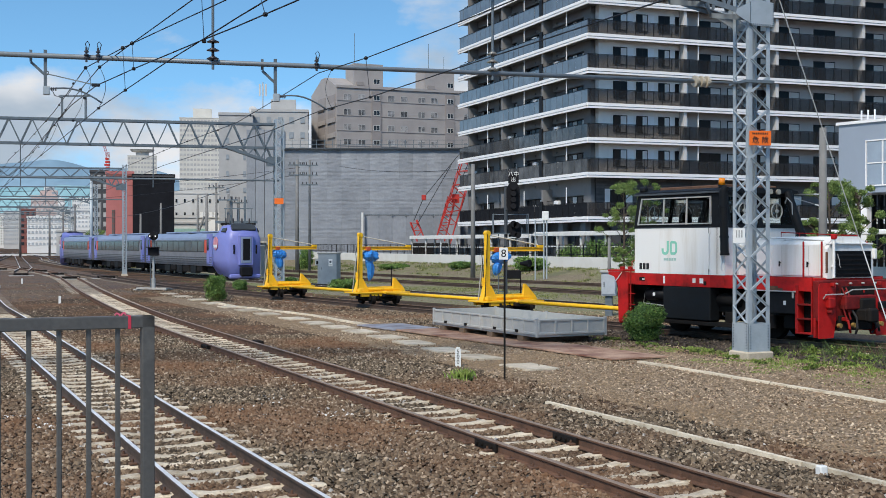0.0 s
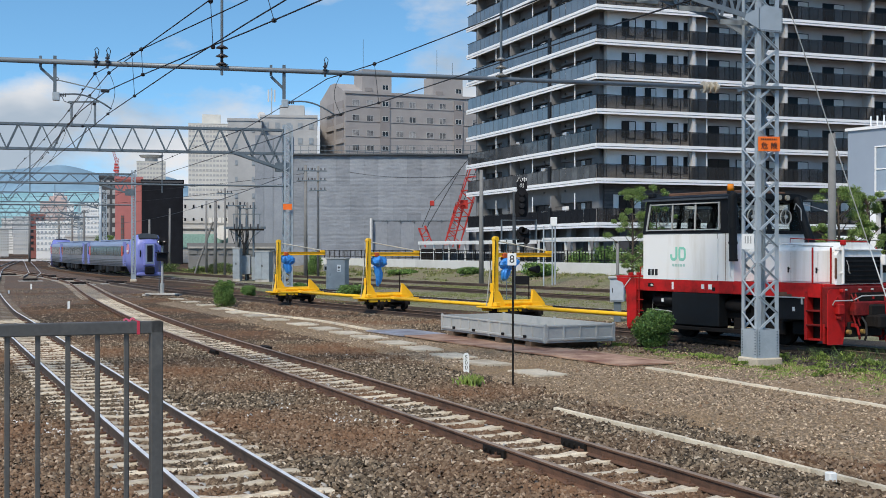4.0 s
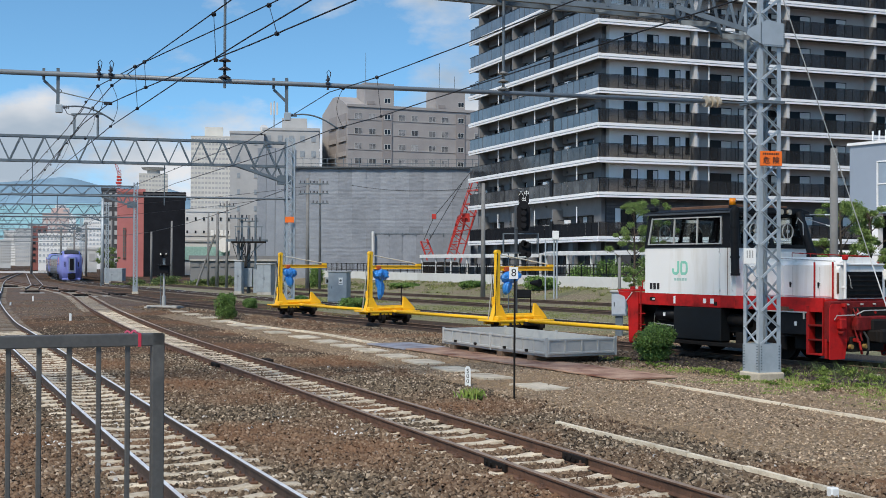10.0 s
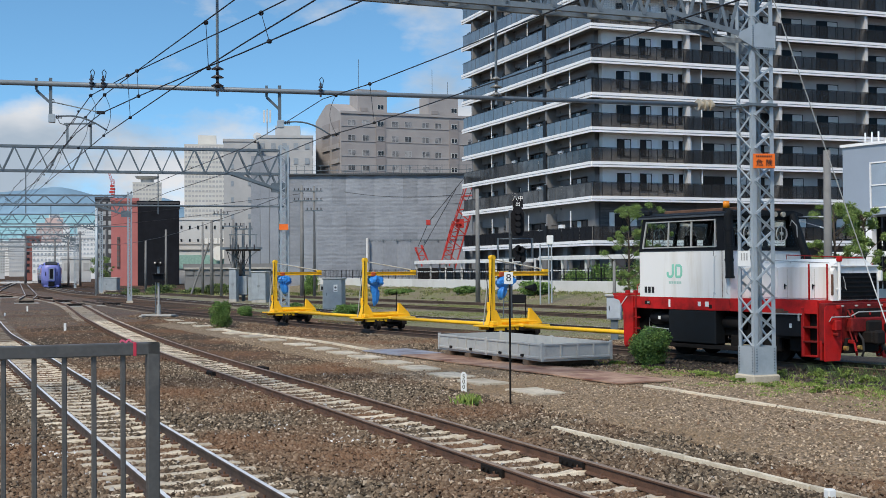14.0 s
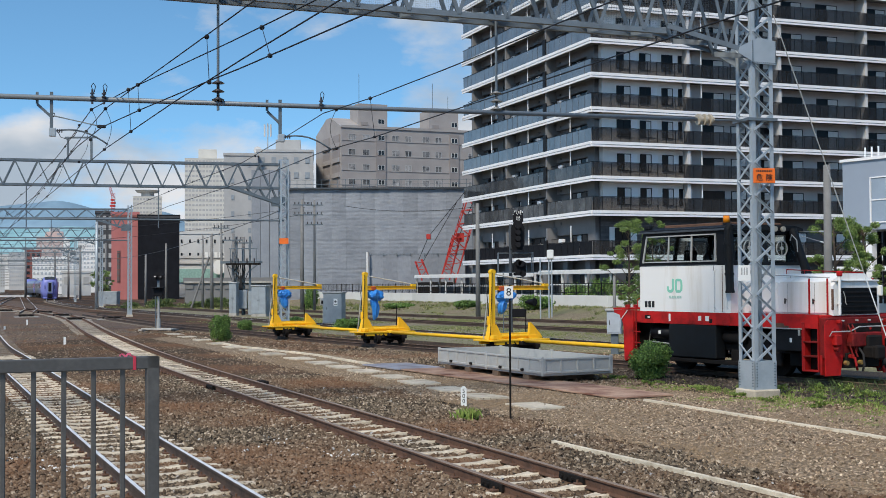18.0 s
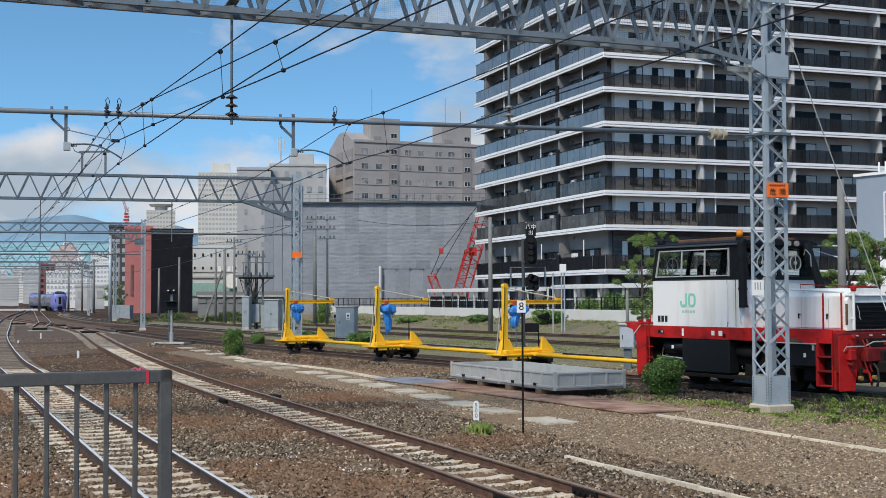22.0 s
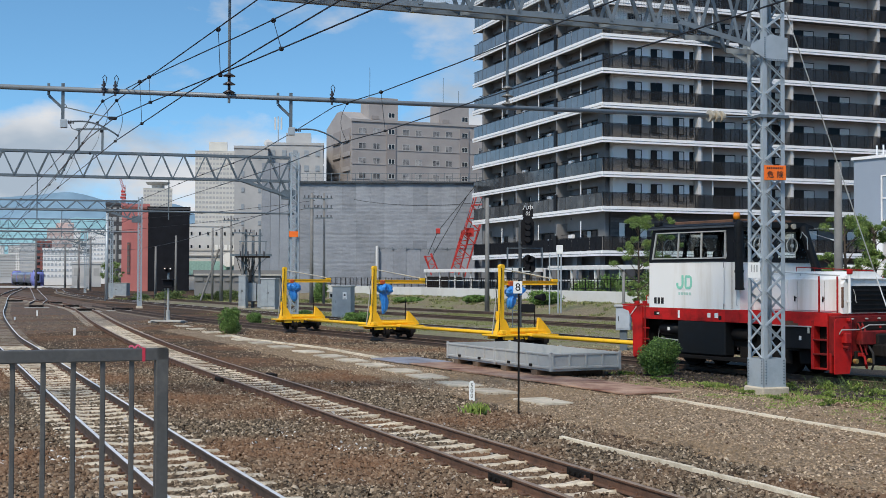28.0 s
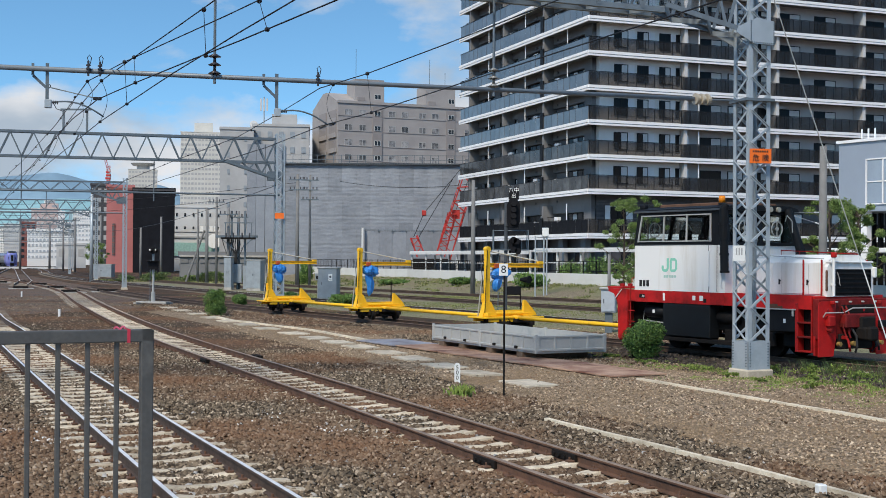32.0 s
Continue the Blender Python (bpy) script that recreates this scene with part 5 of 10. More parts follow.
    for yy in (-0.5, -0.36):
        part("air_pipe", tube(bmesh.new(), [(0.15, yy, z(1.5)), (0.26, yy, z(1.3)), (0.24, yy - 0.05, z(1.0)), (0.3, yy, z(0.75))], 0.022, 8), m_red_g, t)
    for k, xx in enumerate((-6.4, -5.9, -3.0, -2.2, -1.6)):
        part("brake_rigging", bx((xx, -0.95, z(0.62)), (0.3, 0.12, 0.35), 0, 0.03), m_under, t)
    part("pipe_run", tube(bmesh.new(), [(-6.5, -1.18, z(0.8)), (-5.2, -1.18, z(0.78)), (-5.15, -1.18, z(0.5))], 0.025, 8), m_under, t)
    # steps at the corners
    for s in (-1, 1):
        for dx in (-0.22, 0.22):
            part("step_side", bx((-0.29 + dx, s * 1.2, z(0.98)), (0.03 if dx > 0 else 0.09, 0.22, 1.16), 0, 0.006), m_red_d, t)
        for zz in (0.42, 0.76, 1.1):
            part("step", bx((-0.28, s * 1.21, z(zz)), (0.42, 0.24, 0.04), 0, 0.008), m_red_g if zz > 0.5 else m_red_d, t)
        part("step_back", bx((-0.28, s * 1.07, z(1.0)), (0.42, 0.02, 1.1)), m_under, t)
        ladder = part("ladder_rail", rod(bmesh.new(), (-6.42, s * 1.3, z(0.45)), (-6.42, s * 1.3, z(1.9)), 0.022, 8), m_red_d, t, "thin red boarding ladder")
        for zz in (0.55, 0.86, 1.16, 1.44):
            part("rung", rod(bmesh.new(), (-6.6, s * 1.29, z(zz)), (-6.26, s * 1.29, z(zz)), 0.017, 6), m_red_d, ladder)
    # front end: buffer beam, coupler, hoses, lamps
    for e in (1, -1):
        xf = 0.12 if e > 0 else -6.86
        part("buffer_beam", bx((xf - e * 0.09, 0, z(1.2)), (0.18, 2.55, 0.95), 0, 0.02), m_red_g, t, "red buffer beam")
        for gs in (-1, 1):
            bm = prism_x(bmesh.new(), [(gs * 1.28, z(0.34)), (gs * 0.75, z(0.34)), (gs * 0.62, z(0.8)), (gs * 1.28, z(0.8))], xf - e * 0.12 - 0.03, xf - e * 0.12 + 0.03)
            part("guard_plate", bm, m_red_d, t)
            face = [(gs * 1.3, z(0.32)), (gs * 0.78, z(0.32)), (gs * 0.7, z(0.7)), (gs * 0.7, z(1.62)), (gs * 1.2, z(1.62)), (gs * 1.27, z(1.58)), (gs * 1.3, z(1.5))]
            if gs < 0:
                face.reverse()
            part("corner_plate", prism_x(bmesh.new(), face, xf + e * 0.012 - 0.012, xf + e * 0.012 + 0.012), m_red, t, "large red corner plate")
        part("drag_box", bx((xf - e * 0.05, 0, z(0.66)), (0.2, 1.2, 0.36), 0, 0.02), m_under, t, "greasy black drag box")
        part("jumper_box", bx((xf + e * 0.06, -0.95, z(1.15)), (0.16, 0.22, 0.26), 0, 0.03), m_red_d, t)
        part("jumper_box", bx((xf + e * 0.06, 0.95, z(1.05)), (0.16, 0.26, 0.2), 0, 0.03), m_black, t)
        for yy in (-0.98, -0.36, 0.3, 0.9):
            part("air_cock", rod(bmesh.new(), (xf + e * 0.0, yy, z(0.95)), (xf + e * 0.16, yy, z(0.93)), 0.05, 10), m_red_g, t)
            if abs(yy) > 0.3:
                part("cock_end", disc(bmesh.new(), (xf + e * 0.2, yy * 0.8, z(0.62)), (1, 0, 0), 0.055, 0.09, 12), m_brass, t, "worn brass hose cap")
            part("bolt_head", disc(bmesh.new(), (xf + e * 0.01, yy, z(1.4)), (1, 0, 0), 0.04, 0.05, 6), m_red_d, t)
        for yy in (-0.25, 0.28):
            pts = [(xf + e * 0.1, yy, z(1.0)), (xf + e * 0.3, yy * 1.2, z(0.8)), (xf + e * 0.34, yy * 1.3, z(0.55)), (xf + e * 0.25, yy * 1.1, z(0.42))]
            part("brake_hose", tube(bmesh.new(), pts, 0.028, 8), m_rubber, t)
        bm = bx((xf + e * 0.22, 0, z(0.85)), (0.45, 0.28, 0.3), 0, 0.04)
        B(bm, (xf + e * 0.46, 0.06, z(0.85)), (0.16, 0.36, 0.34), 0, 0.05)
        part("coupler", bm, m_under, t, "greasy black knuckle coupler")
        bm = bx((xf + e * 0.1, 0, z(1.15)), (0.2, 1.1, 0.34), 0, 0.03)
        part("coupler_pocket", bm, m_red_g, t)
        for y in (-0.5, 0.55):
            pts = [(xf + e * 0.05, y, z(0.75)), (xf + e * 0.22, y, z(0.72)), (xf + e * 0.26, y, z(0.55)), (xf + e * 0.2, y + 0.1, z(0.45))]
            part("brake_hose", tube(bmesh.new(), pts, 0.03, 8), m_rubber if y > 0 else m_red_d, t)
            part("cock", bx((xf + e * 0.12, y, z(0.76)), (0.16, 0.07, 0.09), 0, 0.015), m_red_d, t)
        bm = tube(bmesh.new(), [(xf + e * 0.03, -1.15, z(1.25)), (xf + e * 0.1, -1.15, z(1.35)), (xf + e * 0.1, -0.5, z(1.35)), (xf + e * 0.1, -0.2, z(1.45)), (xf + e * 0.1, 1.1, z(1.45))], 0.016)
        part("lift_rod", bm, m_ltgrey, t)
        for y in (-0.85, 0.85):
            part("hook_lug", bx((xf + e * 0.05, y, z(1.58)), (0.12, 0.1, 0.1), 0, 0.02), m_red_d, t)
    # plough-like red wing at the cab end
    wing = [(-6.9, z(0.36)), (-6.52, z(0.36)), (-6.52, z(1.76)), (-7.34, z(1.76)), (-7.34, z(1.68)), (-7.1, z(1.62)), (-6.94, z(1.36))]
    for ya, yb in ((-1.32, -1.26), (1.26, 1.32)):
        part("end_wing", prism(bmesh.new(), wing, ya, yb), m_red, t, "red flared wing plate at the cab end")
    part("end_ledge", bx((-7.05, 0, z(1.79)), (0.64, 2.66, 0.05), 0, 0.01), m_red, t)
    for yy in (-1.1, -0.8):
        part("ledge_lug", bx((-7.0, yy, z(1.85)), (0.14, 0.1, 0.1), 0, 0.02), m_red_d, t)
    part("ledge_stay", rod(bmesh.new(), (-7.0, -1.34, z(1.5)), (-6.75, -1.34, z(1.74)), 0.014, 6), m_white, t)
    bm = tube(bmesh.new(), [(-6.42, -1.25, z(1.78)), (-6.42, -1.25, z(2.05)), (-6.27, -1.25, z(2.1))], 0.014)
    part("end_handrail", bm, m_red, t)
    part("end_handrail", tube(bmesh.new(), [(-7.0, -0.3, z(1.78)), (-6.8, -0.3, z(2.35)), (-6.35, -0.3, z(2.35))], 0.016), m_red_d, t)
    box_ = part("hazard_box", bx((-6.5, -0.9, z(2.06)), (0.14, 0.14, 0.6), 0, 0.01), m_yellow, t, "yellow and black striped box")
    for k in range(3):
        part("stripe", bx((-6.5, -0.975, z(1.92) + k * 0.18), (0.19, 0.012, 0.06), 0, 0, 0, -40), m_black, box_)
    part("hazard_lamp", bx((-6.5, -0.9, z(2.48)), (0.12, 0.12, 0.2), 0, 0.02), m_black, t)
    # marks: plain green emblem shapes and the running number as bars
    y = -1.305

    def stroke(pts, w, closed=False):
        """One flat ribbon of even width along the points."""
        v = [Vector((p[0], z(p[1]))) for p in pts]
        n = len(v)
        left, right = [], []
        for i in range(n):
            a = v[(i - 1) % n] if closed or i else v[0]
            b = v[(i + 1) % n] if closed or i < n - 1 else v[-1]
            d = (b - a).normalized()
            o = Vector((-d.y, d.x)) * (w / 2)
            left.append(v[i] + o)
            right.append(v[i] - o)
        bm = bmesh.new()
        cols_ = [[bm.verts.new((q.x, yy, q.y)) for q in row for yy in (y - 0.004, y + 0.004)] for row in zip(left, right)]
        m = n if closed else n - 1
        for i in range(m):
            a, b = cols_[i], cols_[(i + 1) % n]
            for k0, k1 in ((0, 1), (1, 3), (3, 2), (2, 0)):
                bm.faces.new((a[k0], a[k1], b[k1], b[k0]))
        if not closed:
            for c in (cols_[0], cols_[-1]):
                bm.faces.new((c[0], c[1], c[3], c[2]))
        part("emblem_stroke", bm, m_green, t, "mint green emblem stroke")
    stroke([(-4.93, 2.62), (-4.93, 2.36), (-4.955, 2.31), (-5.0, 2.285), (-5.07, 2.285), (-5.115, 2.31), (-5.13, 2.36), (-5.13, 2.42)], 0.075)
    stroke([(-4.8, 2.585), (-4.66, 2.585), (-4.615, 2.55), (-4.605, 2.44), (-4.615, 2.33), (-4.66, 2.285), (-4.8, 2.285), (-4.815, 2.33), (-4.815, 2.55)], 0.07, True)
    m_mint = mat("pale_mint", (0.4, 0.6, 0.53), 0.5)
    for k in range(5):
        part("lettering_bar", bx((-5.05 + k * 0.1, y, z(2.13)), (0.07, 0.008, 0.07)), m_mint, t)
    for k in range(3):
        part("number_bar", bx((-6.0 + k * 0.14, y, z(1.93)), (0.1, 0.008, 0.17)), m_ink, t)
    for x, w, h in ((-5.08, 0.07, 0.2), (-3.95, 0.11, 0.12), (-3.68, 0.13, 0.13), (-5.9, 0.1, 0.05)):
        part("stencil_mark", bx((x, -1.298, z(1.58)), (w, 0.008, h)), m_white, t)


build_loco()


# ---- rail-carrier trolleys with davits ----
def build_cart(m, tail):
    t = thing("davit_trolley", "yellow rail-carrier trolley with a davit crane and blue tarp", "rail trolley", m, "rail trolleys")
    y0 = -0.85
    bm = bmesh.new()
    B(bm, (-0.45, 0.05, 0.4), (0.14, 2.2, 0.16), 0, 0.01)
    B(bm, (0.45, 0.05, 0.4), (0.14, 2.2, 0.16), 0, 0.01)
    part("cross_beam", bm, m_yellow, t)
    part("deck_plate", bx((0, -0.1, 0.46), (1.1, 2.3, 0.05), 0, 0.008), m_yellow, t)
    part("side_curb", bx((-0.2, 0.15, 0.58), (0.16, 1.7, 0.2), 0, 0.01), m_yellow, t)
    part("roller", rod(bmesh.new(), (0, -0.55, 0.58), (0, 0.95, 0.58), 0.06, 14), m_yellow, t)
    for x in (-0.42, 0.42):
        for y in (-0.56, 0.56):
            wheel(t, x, y, 0.2, 0.18)
        part("axle", rod(bmesh.new(), (x, -0.62, 0.2), (x, 0.62, 0.2), 0.04, 8), m_under, t)
    for y in (-0.36, 0.36):
        part("bearer", bx((0, y, 0.29), (1.2, 0.1, 0.12), 0, 0.01), m_under, t)
    part("brake_gear", bx((0.1, 0.0, 0.22), (0.5, 0.5, 0.1), 0, 0.02), m_under, t)
    # mast
    bm = bx((0, y0, 1.62), (0.15, 0.17, 2.3), 0, 0.015)
    part("mast", bm, m_yellow, t)
    part("mast_cap", disc(bmesh.new(), (0, y0, 2.72), (1, 0, 0), 0.095, 0.17, 18), m_yellow, t)
    bm = prism_x(bmesh.new(), [(y0 - 0.24, 0.49), (y0 + 0.34, 0.49), (y0 + 0.3, 0.62), (y0 + 0.1, 0.98), (y0 - 0.1, 0.98)], -0.11, 0.11)
    part("mast_foot", bm, m_yellow, t)
    part("winch", bx((-0.12, y0 - 0.02, 1.1), (0.1, 0.2, 0.3), 0, 0.02), m_yellow, t)
    bm = tube(bmesh.new(), [(-0.13, y0 - 0.02, 2.5), (-0.16, y0 - 0.1, 2.0), (-0.15, y0 - 0.04, 1.3), (-0.14, y0 - 0.02, 0.6)], 0.014)
    part("hose", bm, m_rubber, t)
    bm = rod(bmesh.new(), (-0.2, y0 - 0.22, 0.5), (-0.1, y0 - 0.14, 1.7), 0.02, 6)
    part("stay", bm, m_ltgrey, t)
    # boom
    part("boom", bx((0, y0 + 1.18, 2.19), (0.035, 2.3, 0.13), 0, 0.004), m_yellow, t)
    for zz in (2.13, 2.255):
        part("boom_flange", bx((0, y0 + 1.18, zz), (0.11, 2.3, 0.022), 0, 0.004), m_yellow, t)
    for zz in (0.72, 0.86, 1.5, 2.02):
        part("mast_bolt", disc(bmesh.new(), (-0.115 if zz < 1 else -0.08, y0, zz), (1, 0, 0), 0.025, 0.03, 8), m_under, t)
    for yy in (y0 + 0.3, 0.75, 1.1):
        part("deck_bolt", disc(bmesh.new(), (-0.56, yy, 0.43), (1, 0, 0), 0.03, 0.03, 8), m_under, t)
    part("warning_label", bx((-0.078, y0, 1.78), (0.006, 0.1, 0.16)), m_white, t)
    part("boom_end", bx((0, y0 + 2.2, 2.28), (0.13, 0.22, 0.1), 0, 0.008), m_yellow, t)
    part("tie_rod", rod(bmesh.new(), (0, y0 + 0.1, 2.66), (0, y0 + 2.1, 2.34), 0.022, 8), m_conc_w, t, "grey steel tie rod")
    part("trolley_block", bx((0, y0 + 0.36, 2.17), (0.16, 0.2, 0.17), 0, 0.02), mat("hoist_orange", (0.5, 0.09, 0.02), 0.5), t, "orange chain hoist")
    # tarp wrapped round the hoist: crumpled upper bundle and hanging tail
    rnd = random.Random(int(m.translation.y * 10))
    bm = bmesh.new()
    prof = [(2.12, 0.06), (2.07, 0.17), (1.97, 0.245), (1.86, 0.25), (1.78, 0.2), (1.71, 0.14), (1.6, 0.125), (1.45, 0.135), (1.3, 0.13), (1.12, 0.115), (0.95, 0.09), (0.8, 0.03)]
    n, rows_ = 44, []
    for (za, ra), (zb, rb) in zip(prof, prof[1:]):
        rows_ += [(za + (zb - za) * k / 3, ra + (rb - ra) * k / 3) for k in range(3)]
    rows_.append(prof[-1])
    seed = rnd.uniform(0, 40)
    rings = []
    for i, (zz, r) in enumerate(rows_):
        if zz < 1.75:
            zz = 1.75 - (1.75 - zz) * tail
        ring = []
        for k in range(n):
            a = k * 6.283 / n
            # long folds below, crumples in the bundle
            low = zz < 1.7
            u = Vector((math.cos(a), math.sin(a), 0))
            f = 1 + 0.4 * noise.noise(u * 1.5 + Vector((0, 0, zz * (0.8 if low else 2.5) + seed)))
            f += 0.34 * abs(noise.noise(u * 2.6 + Vector((seed, 0, zz * (0.9 if low else 5.0))))) - 0.16
            f += 0.2 * abs(noise.noise(u * 5.0 + Vector((0, seed, zz * (3.0 if low else 9.0))))) - 0.08
            ring.append(bm.verts.new((r * f * math.cos(a), y0 + 0.42 + 0.05 * math.sin(zz * 5 + seed) + (0.08 if zz > 1.7 else 0.0) + r * 1.4 * f * math.sin(a), zz + 0.02 * math.sin(3 * a + seed))))
        rings.append(ring)
    for a, b in zip(rings, rings[1:]):
        for k in range(n):
            bm.faces.new((a[k], a[(k + 1) % n], b[(k + 1) % n], b[k]))
    bm.faces.new(rings[0])
    bm.faces.new(rings[-1])
    part("tarp", bm, m_tarp, t, "crumpled blue tarpaulin tied round the hoist")
    # fin plate at the other end
    bm = prism_x(bmesh.new(), [(0.62, 0.49), (1.2, 0.49), (1.12, 0.62), (0.72, 1.02), (0.66, 1.02)], -0.05, 0.05)
    part("fin_plate", bm, m_yellow, t)
    # running gear, chains and hooks below and beside the deck
    for x in (-0.42, 0.42):
        for y in (-0.62, 0.62):
            part("axle_box", bx((x, y, 0.24), (0.16, 0.1, 0.18), 0, 0.02), m_under, t)
    for y in (-0.62, -0.2, 0.2, 0.62):
        part("brake_rod", rod(bmesh.new(), (-0.5, y, 0.14), (0.5, y * 0.7, 0.16), 0.02, 6), m_under, t)
    part("chain_box", bx((0.2, -0.7, 0.3), (0.3, 0.24, 0.22), 0, 0.03), m_under, t)
    part("coupling_gear", bx((0.55, 0.1, 0.36), (0.3, 0.5, 0.14), 0, 0.03), m_under, t)
    part("slack_chain", tube(bmesh.new(), [(0.62, -0.4, 0.42), (0.6, -0.2, 0.2), (0.6, 0.05, 0.14), (0.6, 0.3, 0.22), (0.62, 0.45, 0.42)], 0.018, 6), m_under, t)
    # added black boxes fill the dark, shadowed gap under the deck
    for y in (-0.68, 0.68):
        part("sole_bar", bx((0, y, 0.3), (1.15, 0.07, 0.22), 0, 0.01), m_under, t)
    part("tool_tray", bx((0, 0.0, 0.22), (0.7, 1.1, 0.2), 0, 0.02), m_under, t)
    part("guide_rope", rod(bmesh.new(), (0.1, y0 - 0.06, 2.7), (0.12, y0 - 0.16, 0.6), 0.011, 6), m_under, t)
    part("load_hook", tube(bmesh.new(), [(0.02, y0 + 0.62, 2.1), (0.02, y0 + 0.62, 1.9), (0.02, y0 + 0.68, 1.84), (0.02, y0 + 0.73, 1.9)], 0.014, 6), m_under, t)
    part("stake", rod(bmesh.new(), (-0.3, 0.75, 0.5), (-0.3, 0.75, 1.45), 0.02, 6), m_under, t)
    part("lug", bx((0.3, -1.0, 0.56), (0.2, 0.2, 0.14), 0, 0.02), m_yellow, t)
    return t


CARTS = [(2.18, 41.43), (-2.54, 48.76), (-7.05, 55.8)]
for (x, y), hang in zip(CARTS, (0.45, 0.85, 0.5)):
    build_cart(Matrix.Translation((x, y, 0.17)) @ Euler((0, 0, E_ANG)).to_matrix().to_4x4(), hang)


def build_drawbars():
    ends = [siding(35.2), Vector(CARTS[0]), Vector(CARTS[1]), Vector(CARTS[2])]
    e = Vector((0.541, -0.841))
    for i, (a, b) in enumerate(zip(ends, ends[1:])):
        p = a - e * (0.2 if i == 0 else 0.5)
        q = b + e * 0.5
        t = thing("draw_bar", "long yellow tubular draw bar between trolleys", "draw bar", group="draw bars")
        part("tube", rod(bmesh.new(), (p.x, p.y, 0.62), (q.x, q.y, 0.62), 0.065, 12), m_yellow, t, smooth=True)
        for v in (p, q):
            part("eye", bx((v.x, v.y, 0.62), (0.3, 0.18, 0.16), math.degrees(E_ANG), 0.03), m_yellow, t)


build_drawbars()


# ---- grey truck body lying on timbers ----
def build_tray():
    L, W, H = 5.75, 2.05, 0.42
    e, w = Vector((0.452, -0.892)), Vector((0.892, 0.452))
    c0 = Vector((2.34, 30.75))          # nearest corner
    M = Matrix.Translation((c0.x, c0.y, 0.0)) @ Euler((0, 0, math.atan2(e.y, e.x))).to_matrix().to_4x4()
    t = thing("truck_body", "grey steel drop-side truck body lying on timbers", "truck body", M)
    z0 = 0.2
    part("floor", bx((-L / 2, W / 2, z0 + 0.04), (L, W, 0.08), 0, 0.01), m_ltgrey, t)

    def side(name, x0, x1, y, along_x, ribs, out):
        l = x1 - x0
        c = (x0 + x1) / 2
        put = (lambda a, b, zz: (a, b, zz)) if along_x else (lambda a, b, zz: (b, a, zz))
        dim = (lambda a, b, zz: (a, b, zz)) if along_x else (lambda a, b, zz: (b, a, zz))
        b_ = part(name, bx(put(c, y, z0 + H / 2 + 0.04), dim(l - 0.02, 0.03, H - 0.04)), m_ltgrey, t)
        part("top_rail", bx(put(c, y + out * 0.012, z0 + H), dim(l - 0.02, 0.055, 0.05), 0, 0.008), m_ltgrey, b_)
        part("bottom_rail", bx(put(c, y + out * 0.02, z0 + 0.09), dim(l - 0.02, 0.05, 0.06), 0, 0.008), m_ltgrey, b_)
        for k in range(ribs + 1):
            a = x0 + 0.05 + (l - 0.1) * k / ribs
            part("rib", bx(put(a, y + out * 0.022, z0 + H / 2 + 0.02), dim(0.05, 0.045, H - 0.06), 0, 0.006), m_ltgrey, b_)
        return b_
    side("side_board", -L, -L / 2, -0.0, True, 5, -1)
    side("side_board", -L / 2, 0, -0.0, True, 5, -1)
    side("side_board", -L, -L / 2, W, True, 5, 1)
    side("side_board", -L / 2, 0, W, True, 5, 1)
    side("end_board", 0, W, 0.0, False, 4, 1)
    side("end_board", 0, W, -L, False, 4, -1)
    for x in (-L, -L / 2, 0):
        for y in (0, W):
            part("corner_post", bx((x, y, z0 + H / 2 + 0.03), (0.07, 0.07, H + 0.06), 0, 0.008), m_ltgrey, t)
    for x in (-4.9, -3.7, -2.05, -0.9):
        part("catch", bx((x, -0.06, z0 + 0.12), (0.12, 0.05, 0.07), 0, 0.012), m_under, t)
    part("lashing_ring", rod(bmesh.new(), (-0.9, 1.3, z0 + 0.08), (-0.9, 1.3, z0 + 0.3), 0.03, 8), m_ltgrey, t)
    for x in (-5.2, -4.0, -2.4, -0.8):
        b = thing("timber_baulk", "weathered timber baulk under the truck body", "timber", Matrix.Translation((c0.x, c0.y, 0)) @ Euler((0, 0, math.atan2(e.y, e.x))).to_matrix().to_4x4() @ Matrix.Translation((x, W / 2 - 0.05, 0)), "timber baulks")
        part("baulk", bx((0, 0, 0.095), (0.28, W - 0.05, 0.2), 0, 0.012), m_timber, b)


build_tray()


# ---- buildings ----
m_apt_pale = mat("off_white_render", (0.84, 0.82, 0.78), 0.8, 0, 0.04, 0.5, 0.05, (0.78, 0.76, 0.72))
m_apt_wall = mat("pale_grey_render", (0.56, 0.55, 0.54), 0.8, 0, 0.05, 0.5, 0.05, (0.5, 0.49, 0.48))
m_apt_dark = mat("dark_brown_tile", (0.07, 0.068, 0.07), 0.6, 0, 0.15, 1.2, 0.1, (0.05, 0.05, 0.052))
m_apt_tile = mat("dark_tile_course", (0.085, 0.08, 0.08), 0.5, 0, 0.2, 1.5, 0.1, (0.05, 0.048, 0.05), 0.5, 0.3)
# side elevation's render: its shade is put into the base colour
m_apt_side = mat("shaded_side_render", (0.215, 0.213, 0.213), 0.8, 0, 0.06, 0.5, 0.05, (0.18, 0.178, 0.178))
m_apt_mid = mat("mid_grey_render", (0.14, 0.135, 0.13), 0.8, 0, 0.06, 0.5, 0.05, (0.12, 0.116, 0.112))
m_slab_w = mat("white_slab_edge", (0.86, 0.86, 0.86), 0.6, 0, 0.04, 0.8)
m_smoke = mat("smoked_railing_glass", (0.05, 0.052, 0.056), 0.12, 0, 0.1, 0.5, 0, None, 0.5, 0.3)
m_smoke = dull(m_smoke, 0.25)
